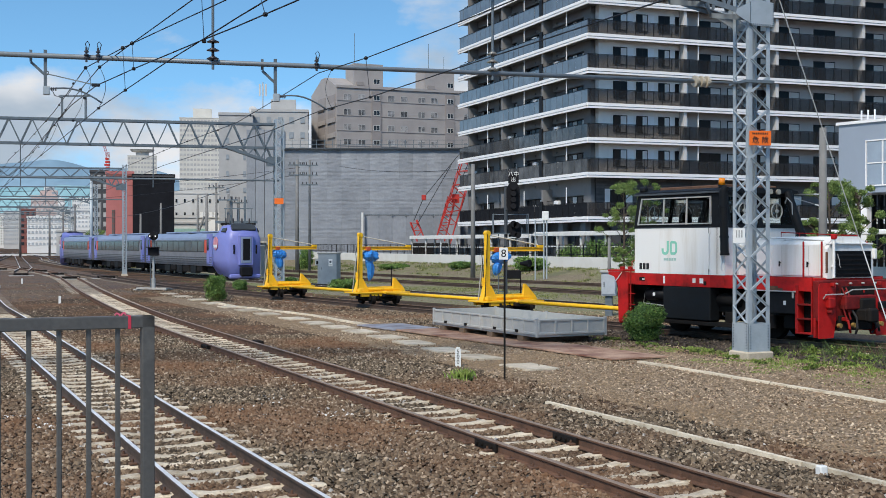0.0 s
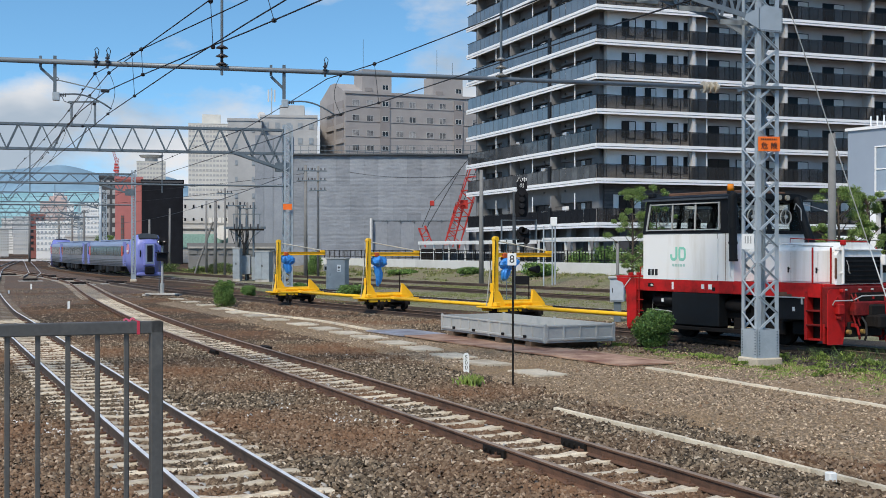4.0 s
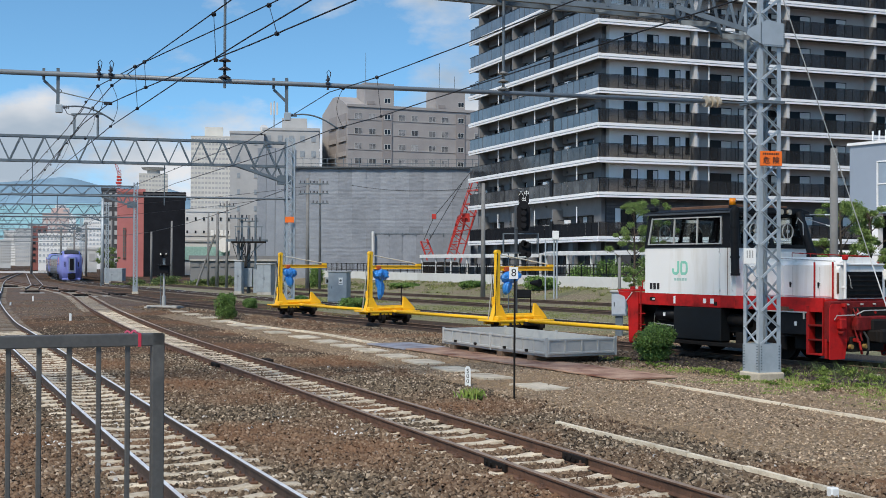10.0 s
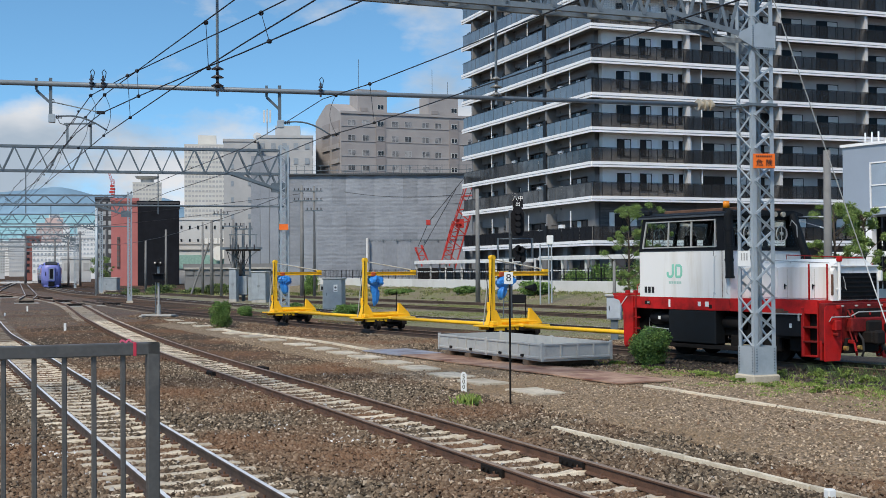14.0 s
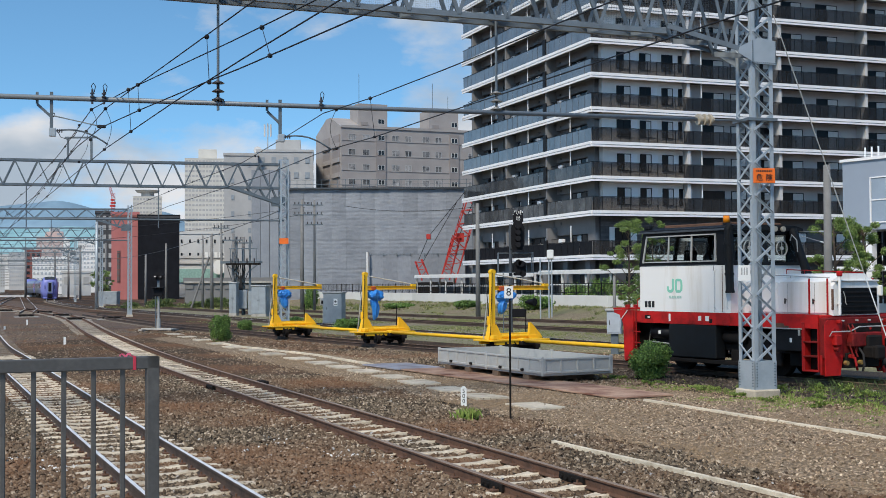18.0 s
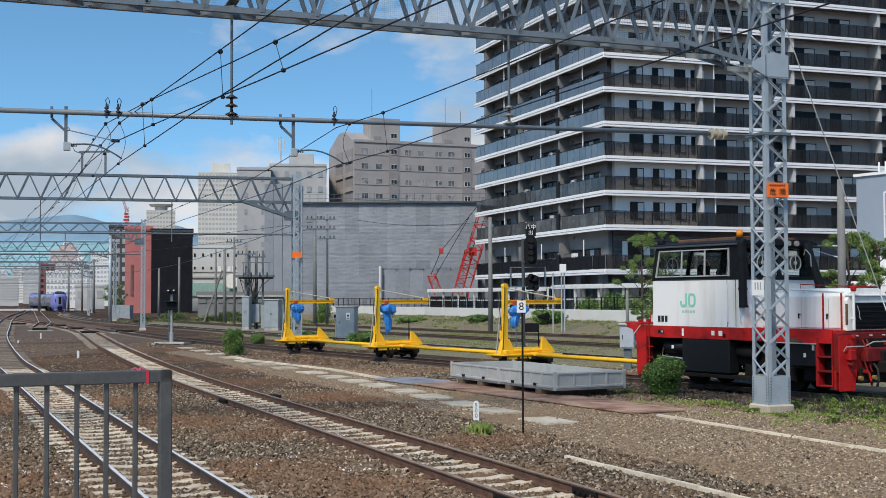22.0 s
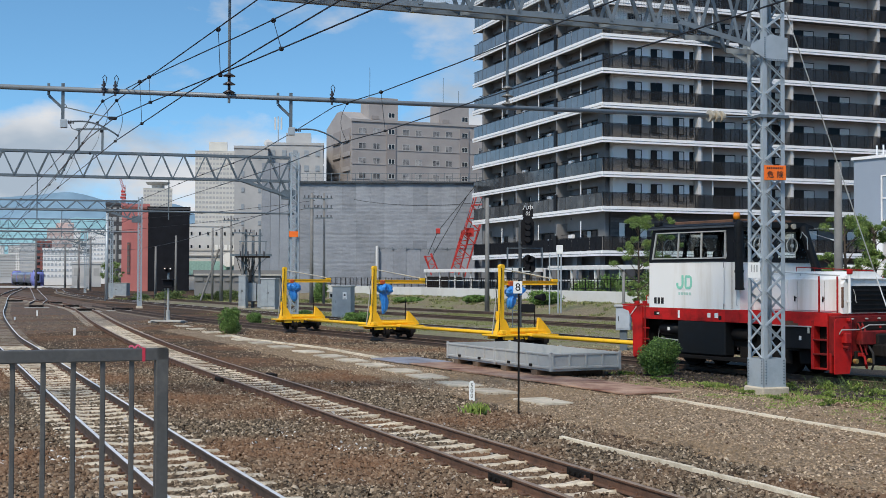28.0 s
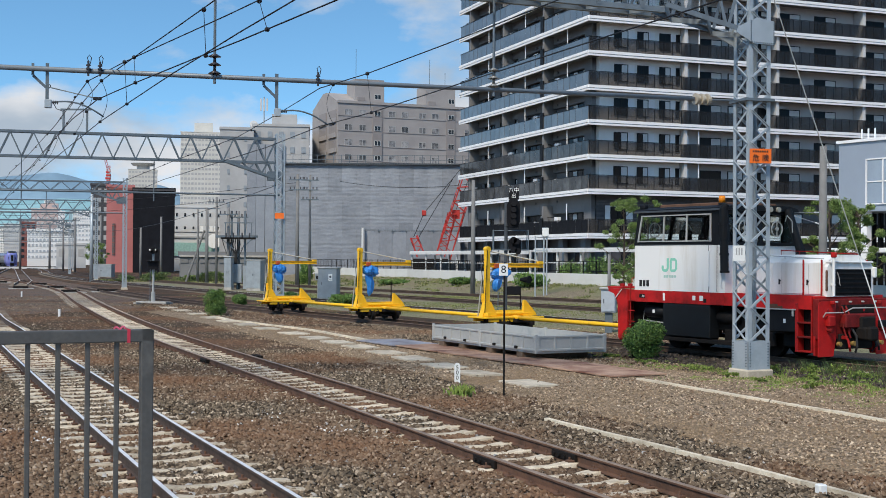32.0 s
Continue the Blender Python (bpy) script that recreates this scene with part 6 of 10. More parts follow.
# two-tone noise paints warped reflections into the lower railing glass
m_wavy = mat("warped_reflection_glass", (0.03, 0.032, 0.034), 0.08, 0, 0.12, 0.9, 0, (0.075, 0.078, 0.08), 0.5, 0.4, 2.5)


def see_through(m, share_, tint):
    """Lets part of the view pass through tinted glass."""
    nt = m.node_tree
    b = nt.nodes["Principled BSDF"]
    out = nt.nodes["Material Output"]
    tr = nt.nodes.new("ShaderNodeBsdfTransparent")
    tr.inputs[0].default_value = (*tint, 1)
    mx = nt.nodes.new("ShaderNodeMixShader")
    mx.inputs[0].default_value = share_
    nt.links.new(b.outputs[0], mx.inputs[1])
    nt.links.new(tr.outputs[0], mx.inputs[2])
    nt.links.new(mx.outputs[0], out.inputs[0])


see_through(m_smoke, 0.68, (0.56, 0.56, 0.57))
m_frost = mat("frosted_railing_glass", (0.13, 0.145, 0.16), 0.06, 0, 0.14, 0.5, 0, None, 0.5, 0.15)
m_frost.node_tree.nodes["Principled BSDF"].inputs["IOR"].default_value = 1.9
# slab undersides darkened: the shadow below them is put into this colour
m_soffit = mat("grey_soffit", (0.2, 0.2, 0.2), 0.8, 0, 0.05, 1)
m_sheet = mat("grey_scaffold_sheet", (0.262, 0.285, 0.318), 0.6, 0, 0.07, 0.5, 0.1, (0.215, 0.236, 0.268), 0.5, 0.13, 5.0)
m_tan = mat("tan_render", (0.36, 0.335, 0.32), 0.85, 0, 0.06, 0.25, 0.05, (0.31, 0.29, 0.28))
m_tan_d = mat("brown_render", (0.28, 0.255, 0.245), 0.85, 0, 0.05, 0.3)
m_grey_b = mat("grey_render", (0.44, 0.44, 0.43), 0.85, 0, 0.05, 0.3, 0, (0.38, 0.38, 0.375))
m_white_b = mat("white_render", (0.57, 0.57, 0.555), 0.8, 0, 0.05, 0.2)
m_red_b = mat("red_cladding", (0.5, 0.17, 0.155), 0.7, 0, 0.06, 0.4)
m_black_b = dull(mat("black_cladding", (0.012, 0.013, 0.017), 0.7, 0, 0.15, 0.6), 0.15)
m_blue_b = mat("blue_grey_cladding", (0.29, 0.34, 0.41), 0.6, 0, 0.03, 0.4)
m_teal = mat("teal_panel", (0.3, 0.5, 0.45), 0.6)
m_brick = mat("red_brown_brick", (0.3, 0.11, 0.09), 0.8)
m_pink = mat("faded_pink_render", (0.55, 0.42, 0.38), 0.8, 0, 0.06, 0.3)
m_steel_w = mat("white_steel", (0.7, 0.7, 0.68), 0.5, 0, 0.06, 2)
m_crane = mat("crane_red", (0.5, 0.035, 0.025), 0.5, 0, 0.08, 2)
m_pole_c = mat("concrete_pole", (0.2, 0.2, 0.195), 0.85, 0, 0.1, 2)


def frame_at(x, y, ux, uy):
    """Pose at a plan point with local x along (ux, uy)."""
    return Matrix.Translation((x, y, 0)) @ Euler((0, 0, math.atan2(uy, ux))).to_matrix().to_4x4()


def build_apartment():
    lx, ly = -0.353, 0.936
    t = thing("apartment_block", "tall dark apartment block with white balcony bands and smoked railings", "apartment building", frame_at(12.3, 104.6, 0.936, 0.353))
    # local x: along the right facade, local y: along the left facade
    W, Dp, F = 58.0, 30.0, 11
    z1, st = 8.47, 2.95
    top = z1 + st * F
    rec = 1.5
    part("wall", bx((W / 2 + rec / 2, Dp / 2 + rec / 2, 4.2 + top / 2), (W - rec, Dp - rec, top - 8.4)), m_apt_wall, t, "pale grey rendered walls")
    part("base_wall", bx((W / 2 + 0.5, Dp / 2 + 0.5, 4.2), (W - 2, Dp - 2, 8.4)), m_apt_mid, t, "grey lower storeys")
    part("roof", bx((W / 2, Dp / 2, top + 0.4), (W + 0.4, Dp + 0.4, 0.8)), m_slab_w, t)
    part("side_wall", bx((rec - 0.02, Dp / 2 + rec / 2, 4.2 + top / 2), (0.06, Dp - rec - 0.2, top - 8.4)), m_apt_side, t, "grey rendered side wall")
    part("corner_wall", bx((rec + 4.05, rec - 0.3, 4.2 + top / 2), (8.1, 0.6, top - 8.4)), m_apt_pale, t, "off-white rendered wall of the corner flats")
    # shared pieces
    rp = {}

    def piece(key, maker, material, m, parent, name):
        if key not in rp:
            rp[key] = part(name, maker(), material, parent)
            rp[key].matrix_basis = m
            return rp[key]
        return share(name, rp[key], m, parent)
    R = Euler((0, 0, -math.pi / 2)).to_matrix().to_4x4()

    def window(m, w, h, parent, pale):
        piece(("win", w, h), lambda: window_frame(w, h), m_black, m, parent, "window")
        for i in (-1, 1):
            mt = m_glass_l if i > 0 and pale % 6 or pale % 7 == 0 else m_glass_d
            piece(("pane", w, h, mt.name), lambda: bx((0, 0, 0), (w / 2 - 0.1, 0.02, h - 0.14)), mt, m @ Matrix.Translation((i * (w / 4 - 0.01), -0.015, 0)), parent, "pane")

    def side_bays(s, z, base, high):
        """Side elevation of one storey: piers, a deep beam over the bays, wide dark windows, units and clutter on the balcony."""
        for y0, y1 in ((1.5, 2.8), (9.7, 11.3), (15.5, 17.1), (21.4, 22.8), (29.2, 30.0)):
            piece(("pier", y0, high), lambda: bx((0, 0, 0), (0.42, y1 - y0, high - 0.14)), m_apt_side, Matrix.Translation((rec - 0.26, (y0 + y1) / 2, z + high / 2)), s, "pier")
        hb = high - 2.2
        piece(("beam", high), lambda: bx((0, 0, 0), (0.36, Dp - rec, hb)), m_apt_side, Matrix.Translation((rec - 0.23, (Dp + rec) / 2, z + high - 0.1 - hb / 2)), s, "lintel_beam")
        for b, (y0, y1) in enumerate(((2.85, 6.6), (11.5, 15.4), (17.2, 21.2), (22.9, 26.3))):
            for k in range(2):
                w = round((y1 - y0) / 2, 3)
                window(Matrix.Translation((rec - 0.08, y0 + w * (k + 0.5), z + 1.08)) @ R, w - 0.04, 2.0, s, (base * 3 + b * 2 + k) * (1 if (base + b + k) % 3 else 4))
        for b, y in enumerate((7.6, 12.2, 18.1, 27.6)):
            piece("ac", lambda: bx((0, 0, 0), (0.32, 0.85, 0.62), 0, 0.03), m_slab_w, Matrix.Translation((rec - 0.7, y, z + 1.15 + 0.3 * ((base + b) % 2))), s, "air_conditioner")
            if (base + b) % 2:
                piece("dry", lambda: bx((0, 0, 0), (0.05, 2.0, 0.05)), m_black, Matrix.Translation((rec - 0.95, y + 1.2, z + 1.75)), s, "drying_bar")
            piece("vent", lambda: disc(bmesh.new(), (0, 0, 0), (1, 0, 0), 0.11, 0.06, 10), m_dkgrey, Matrix.Translation((rec - 0.44, y + 0.6, z + high - 0.55)), s, "wall_vent")

    for f in range(-1, F + 1):
        z = z1 + st * f if f >= 0 else 4.7
        s = part("balcony", bx((W / 2, Dp / 2, z - 0.02), (W, Dp, 0.2)), m_soffit, t)
        s.data.materials[0] = m_soffit
        # white edge band in two steps
        for zz, o, h in ((z + 0.06, 0.06, 0.24), (z - 0.18, 0.02, 0.18)):
            piece(("bx", h), lambda: bx((0, 0, 0), (W + 0.1, 0.14, h)), m_slab_w, Matrix.Translation((W / 2, -o, zz)), s, "edge_band")
            piece(("by", h), lambda: bx((0, 0, 0), (0.14, Dp + 0.1, h)), m_slab_w, Matrix.Translation((-o, Dp / 2, zz)), s, "edge_band")
        if f == F:
            continue
        # top rails
        piece("rx", lambda: bx((0, 0, 0), (W, 0.05, 0.05)), m_black, Matrix.Translation((W / 2, 0.02, z + 1.38)), s, "hand_rail")
        piece("ry", lambda: bx((0, 0, 0), (0.05, Dp, 0.05)), m_black, Matrix.Translation((0.02, Dp / 2, z + 1.38)), s, "hand_rail")
        # railing panels: single pieces on the lower storeys, joined above
        nx, ny = 64, 25
        single = f in (-1, 0, 1, 2, 3)
        jx, jy = bmesh.new(), bmesh.new()
        for k in range(nx):
            x = 0.1 + (k + 0.5) * 0.9
            if single and x < 30:
                piece("px", lambda: bx((0, 0, 0), (0.86, 0.03, 1.12)), m_smoke, Matrix.Translation((x, 0.03, z + 0.78)), s, "railing_panel")
            else:
                B(jx, (x, 0.03, z + 0.78), (0.86, 0.03, 1.12))
        for k in range(ny):
            y = 0.1 + (k + 0.5) * 1.19
            low = f <= 1
            if single:
                piece(("py", low, f < 0), lambda: bx((0, 0, 0), (0.03, 1.12, 1.12)), m_signal if f < 0 else m_wavy if low else m_frost, Matrix.Translation((0.03, y, z + 0.78)), s, "railing_panel")
            else:
                B(jy, (0.03, y, z + 0.78), (0.03, 1.12, 1.12))
        for bm, mt in ((jx, m_smoke), (jy, m_frost)):
            if bm.verts:
                tagged(part("upper_railing", bm, mt, s), kind="stuff")
            else:
                bm.free()
        bm = bmesh.new()
        for k in range(nx + 1):
            B(bm, (0.1 + k * 0.9, 0.035, z + 0.78), (0.055, 0.05, 1.16))
        tagged(part("railing_framing", bm, m_black, s), kind="stuff")
        # party screens between flats
        for y in (9.3, 18.6, 27.4):
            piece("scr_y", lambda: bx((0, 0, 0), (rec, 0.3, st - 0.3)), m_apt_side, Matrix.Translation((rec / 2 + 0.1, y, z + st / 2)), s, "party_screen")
        for x in (9.6, 19.2, 28.8, 38.4, 48):
            piece("scr_x", lambda: bx((0, 0, 0), (0.3, rec, st - 0.3)), m_apt_wall, Matrix.Translation((x, rec / 2 + 0.1, z + st / 2)), s, "party_screen")
        # dark end screen on the balcony line
        piece("dk", lambda: bx((0, 0, 0), (0.12, 0.62, 1.5)), m_black, Matrix.Translation((0.0, 9.3, z + 0.95)), s, "dark_screen")
        # drain pipes
        for y in (4.6, 13.6, 22.6):
            piece("dp", lambda: rod(bmesh.new(), (0, 0, 0), (0, 0, st - 0.2), 0.05, 6), m_slab_w, Matrix.Translation((0.25, y, z + 0.1)), s, "drain_pipe")
        # windows: wall plane stands rec behind the edge
        base = f * 7 + 10
        if f < 0:
            side_bays(s, z, base, z1 - 4.7)
            continue
        for b, (x, w) in enumerate(((3.55, 1.35), (5.7, 1.1), (7.9, 1.1), (9.35, 0.7), (13.0, 2.2), (15.6, 1.6), (18.3, 1.6), (21.4, 2.4), (25.4, 2.4), (31, 2.4), (35, 2.4), (41, 2.4), (45, 2.4))):
            h, zc = (1.5, 1.5) if b < 4 else (2.0, 1.2)
            window(Matrix.Translation((x, rec - (0.66 if b < 4 else 0.03), z + zc)), w, h, s, base + b * 5)
            if b < 4:
                piece("wpx", lambda: bx((0, 0, 0), (0.62, 0.05, 1.5)), m_slab_w, Matrix.Translation((x + w / 2 + 0.34, rec - 0.62, z + 1.5)), s, "shutter_panel")
        piece("dpx", lambda: rod(bmesh.new(), (0, 0, 0), (0, 0, st - 0.2), 0.05, 6), m_slab_w, Matrix.Translation((11.0, 0.25, z + 0.1)), s, "drain_pipe")
        side_bays(s, z, base, st)
    # lower storeys: dark tiled corner with one pale panel, piers and openings below
    part("tiled_wall", bx((rec + 4.8, rec - 0.05, 6.55), (9.6, 0.1, 3.6)), m_apt_dark, t, "dark brown tiled lower wall")
    part("pale_panel", bx((3.7, rec - 0.13, 6.45), (2.7, 0.06, 1.75)), m_apt_pale, t)
    for k in range(16):
        part("tile_course", bx((rec + 4.8, rec - 0.105, 4.95 + k * 0.21), (9.6, 0.012, 0.16)), m_apt_tile, t)
    part("window", window_frame(1.5, 1.5), m_black, t).matrix_basis = Matrix.Translation((3.6, rec - 0.2, 6.5))
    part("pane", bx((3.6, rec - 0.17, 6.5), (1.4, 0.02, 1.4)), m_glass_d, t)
    for k in range(7):
        part("pier", bx((0.8, 2 + k * 4.4, 2.3), (0.5, 0.9, 4.6)), m_apt_side, t)
    for k in range(10):
        part("pier", bx((3 + k * 5.4, 0.8, 2.3), (0.9, 0.5, 4.6)), m_apt_dark, t)
    for y in (4.2, 8.6, 13.0, 17.4, 21.8, 26.2):
        part("window", bx((rec - 0.04, y, 2.2), (0.1, 2.1, 2.0)), m_glass, t)
    for x in (13.8, 16.4, 21.8, 27.2):
        part("window", window_frame(2.2, 2.0), m_black, t).matrix_basis = Matrix.Translation((x, rec - 0.08, 6.0))
        part("pane", bx((x, rec - 0.05, 6.0), (2.1, 0.04, 1.9)), m_glass_l, t)
    for x in (5.6, 11, 16.4, 21.8, 27.2):
        part("window", bx((x, rec - 0.04, 2.2), (3.2, 0.1, 2.4)), m_glass, t)


def window_frame(w, h):
    bm = bmesh.new()
    t = 0.07
    B(bm, (0, 0, h / 2 - t / 2), (w, 0.08, t))
    B(bm, (0, 0, -h / 2 + t / 2), (w, 0.08, t))
    for x in (-w / 2 + t / 2, 0, w / 2 - t / 2):
        B(bm, (x, 0, 0), (t, 0.08, h - 2 * t))
    return bm


build_apartment()


def simple_windows(t, cols, rows, material, frame_m, y=-0.04, w=1.4, h=1.2):
    """Framed windows let into a facade in the local x-z plane."""
    pf = pp = None
    for x, ww in cols:
        for z in rows:
            m = Matrix.Translation((x, y, z)) @ Matrix.Diagonal((ww / w, 1, 1, 1))
            if pf is None:
                pf = part("window", window_frame(w, h), frame_m, t)
                pf.matrix_basis = m
                pp = part("pane", bx((0, 0.02, 0), (w - 0.1, 0.03, h - 0.1)), material, t)
                pp.matrix_basis = m
            else:
                share("window", pf, m, t)
                share("pane", pp, m, t)


m_glass_t = mat("half_curtained_glass", (0.3, 0.29, 0.28), 0.15, 0, 0.1, 0.9, 0, (0.05, 0.05, 0.055), 0.5, 0.6, 60)


def build_tan():
    t = thing("tan_apartment_block", "tan rendered apartment block with a gabled end and roof towers", "apartment building", frame_at(-20.4, 237, 0.922, 0.387))
    H, L, Dd = 32.8, 42.0, 17.0
    part("wall", bx((L / 2, Dd / 2, H / 2), (L, Dd, H)), m_tan, t)
    bm = prism_x(bmesh.new(), [(-0.0, H), (Dd, H), (Dd * 0.58, H + 2.6), (Dd * 0.42, H + 2.6)], 0, 5)
    part("gable", bm, m_tan, t)
    for x, w, h in ((7.1, 6.1, 5.0), (22.2, 6.4, 4.4)):
        part("roof_tower", bx((x, 4.5, H + h / 2), (w, 5, h)), m_tan, t)
        part("vent_hood", bx((x - w * 0.3, 1.9, H + 1.0), (1.4, 0.6, 0.7)), m_tan_d, t)
    for x, y, z, h in ((4.6, 3.0, H + 5.0, 6.0), (20.2, 3.0, H + 4.4, 5.5), (24.4, 5.0, H + 4.4, 3.4)):
        part("roof_aerial", rod(bmesh.new(), (x, y, z - 0.1), (x, y, z + h), 0.05, 6), m_galv_d, t)
    part("parapet", bx((L / 2, 0, H + 0.1), (L + 0.3, 0.4, 0.5)), m_tan, t)
    for k in range(1, 11):
        part("string_course", bx((L / 2, -0.03, H - 2.9 * k + 0.35), (L, 0.12, 0.14)), m_tan, t)
    # dark panels on the wall face paint the shade of stair recesses
    for x in (8.05, 23.6):
        part("stair_recess", bx((x, -0.05, H / 2), (2.0, 0.25, H - 1.2)), m_tan_d, t)
    rows = [H - 1.9 - 2.9 * k for k in range(8)]
    simple_windows(t, [(2.1, 1.5), (5.0, 1.4), (11.1, 1.5), (13.8, 1.4), (17.5, 1.5), (20.2, 1.4), (27.4, 1.5), (30, 1.4)], rows, m_glass_t, m_grey_b, y=-0.05, w=1.5, h=1.2)
    simple_windows(t, [(8.05, 1.3), (23.6, 1.3)], rows + [H + 1.3], m_glass, m_white_b, y=-0.22, w=1.3, h=1.0)
    # gabled end: dark panels paint the shade of recessed balconies
    for k in range(7):
        z = H - 2.2 - 2.9 * k
        for y in (3.2, 9.6):
            part("balcony_recess", bx((-0.03, y, z), (0.2, 4.6, 1.7)), m_tan_d, t)
            part("balcony_front", bx((-0.2, y, z - 1.2), (0.3, 4.8, 0.9)), m_tan, t)


build_tan()


def build_sheeted():
    t = thing("sheeted_building", "building wrapped in grey scaffold sheeting under demolition", "building site", Matrix.Translation((-19.3, 150, 0)))
    L, H = 22.6, 14.0
    part("core", bx((L / 2, 6, H / 2 - 0.2), (L - 0.6, 11, H - 0.4)), m_grey_b, t)
    first = None
    cols, rows = 13, 4
    rnd = random.Random(4)
    w, h = L / cols, H / rows

    def sheet():
        bm = bmesh.new()
        bmesh.ops.create_grid(bm, x_segments=7, y_segments=34, size=0.5, matrix=Matrix.Rotation(math.pi / 2, 4, "X"))
        for v in bm.verts:
            x, z = v.co.x, v.co.z
            v.co.x, v.co.z = x * (w + 0.02), z * (h + 0.02)
            v.co.y = -0.04 * math.cos(x * 3.14) + 0.03 * noise.noise(Vector((x * 1.6, 0, z * 11))) + 0.012 * noise.noise(Vector((x * 7, 3, z * 16)))
        r = bmesh.ops.extrude_face_region(bm, geom=bm.faces[:])
        for v in r["geom"]:
            if isinstance(v, bmesh.types.BMVert):
                v.co.y += 0.03
        return bm
    for i in range(cols):
        for j in range(rows):
            m = Matrix.Translation(((i + 0.5) * w, -0.1 + rnd.uniform(-0.02, 0.02), (j + 0.5) * h)) @ Matrix.Diagonal((1 if (i + j) % 2 else -1, 1, 1, 1))
            if first is None:
                first = part("sheet", sheet(), m_sheet, t)
                first.matrix_basis = m
            else:
                share("sheet", first, m, t)
    part("edge_walk", bx((L / 2, 0.3, H + 0.1), (L + 1, 1.6, 0.2)), m_dkgrey, t)
    for z in (0.6, 1.15):
        part("guard_rail", bx((L / 2, -0.3, H + z), (L + 1, 0.05, 0.05)), m_galv_d, t)
    for k in range(24):
        part("guard_post", bx((k * L / 23, -0.3, H + 0.6), (0.06, 0.06, 1.2)), m_galv_d, t)
    # lower sheeted front with a scaffold rail on its edge
    a = thing("sheeted_annexe", "low annexe wrapped in grey scaffold sheeting before the taller one", "building site", Matrix.Translation((-9.4, 148.2, 0)))
    first = None
    for k in range(7):
        m = Matrix.Translation((0.82 + k * 1.64, rnd.uniform(-0.03, 0.03), 2.95)) @ Matrix.Diagonal((1.64 / w, 1, 5.9 / h, 1))
        if first is None:
            first = part("sheet", sheet(), m_sheet, a)
            first.matrix_basis = m
        else:
            share("sheet", first, m, a)
    part("roof_deck", bx((5.74, 0.8, 5.9), (11.5, 1.5, 0.12)), m_dkgrey, a)
    part("scaffold_rail", bx((5.74, -0.1, 6.05), (11.9, 0.06, 0.06)), m_galv_d, a)
    for k in range(8):
        part("scaffold_clip", bx((k * 1.64, -0.1, 5.98), (0.09, 0.12, 0.3)), m_galv_d, a)
    # stair tower beside it
    s = thing("sheeted_stair_tower", "narrow stair tower in pale grey vertical sheets", "building site", Matrix.Translation((-23.8, 151, 0)))
    for k in range(4):
        part("panel", bx((k * 1.1 + 0.5, -0.05 * (k % 2), 8.2), (1.06, 3, 16.4)), m_sheet, s)
    f = thing("site_flue", "pale grey vertical duct in front of the sheeting", "duct", Matrix.Translation((-9.62, 147.6, 0)))
    part("duct", rod(bmesh.new(), (0, 0, 0), (0, 0, 6.3), 0.16, 14), m_steel_w, f)


build_sheeted()


def lattice_boom(name, p, q, w, material, parent):
    m, l = along(p, q)
    bm = bmesh.new()
    h = w / 2
    for a in (-1, 1):
        for b in (-1, 1):
            bar(bm, m @ Vector((a * h, b * h, -l / 2)), m @ Vector((a * h * 0.7, b * h * 0.7, l / 2)), 0.13, 0.13)
    n = max(3, int(l / w * 2.2))
    for k in range(n):
        za, zb = -l / 2 + l * k / n, -l / 2 + l * (k + 1) / n
        s = 1 if k % 2 else -1
        for b in (-1, 1):
            bar(bm, m @ Vector((-s * h, b * h, za)), m @ Vector((s * h, b * h, zb)), 0.075, 0.075)
            bar(bm, m @ Vector((b * h, -s * h, za)), m @ Vector((b * h, s * h, zb)), 0.075, 0.075)
    return part(name, bm, material, parent)


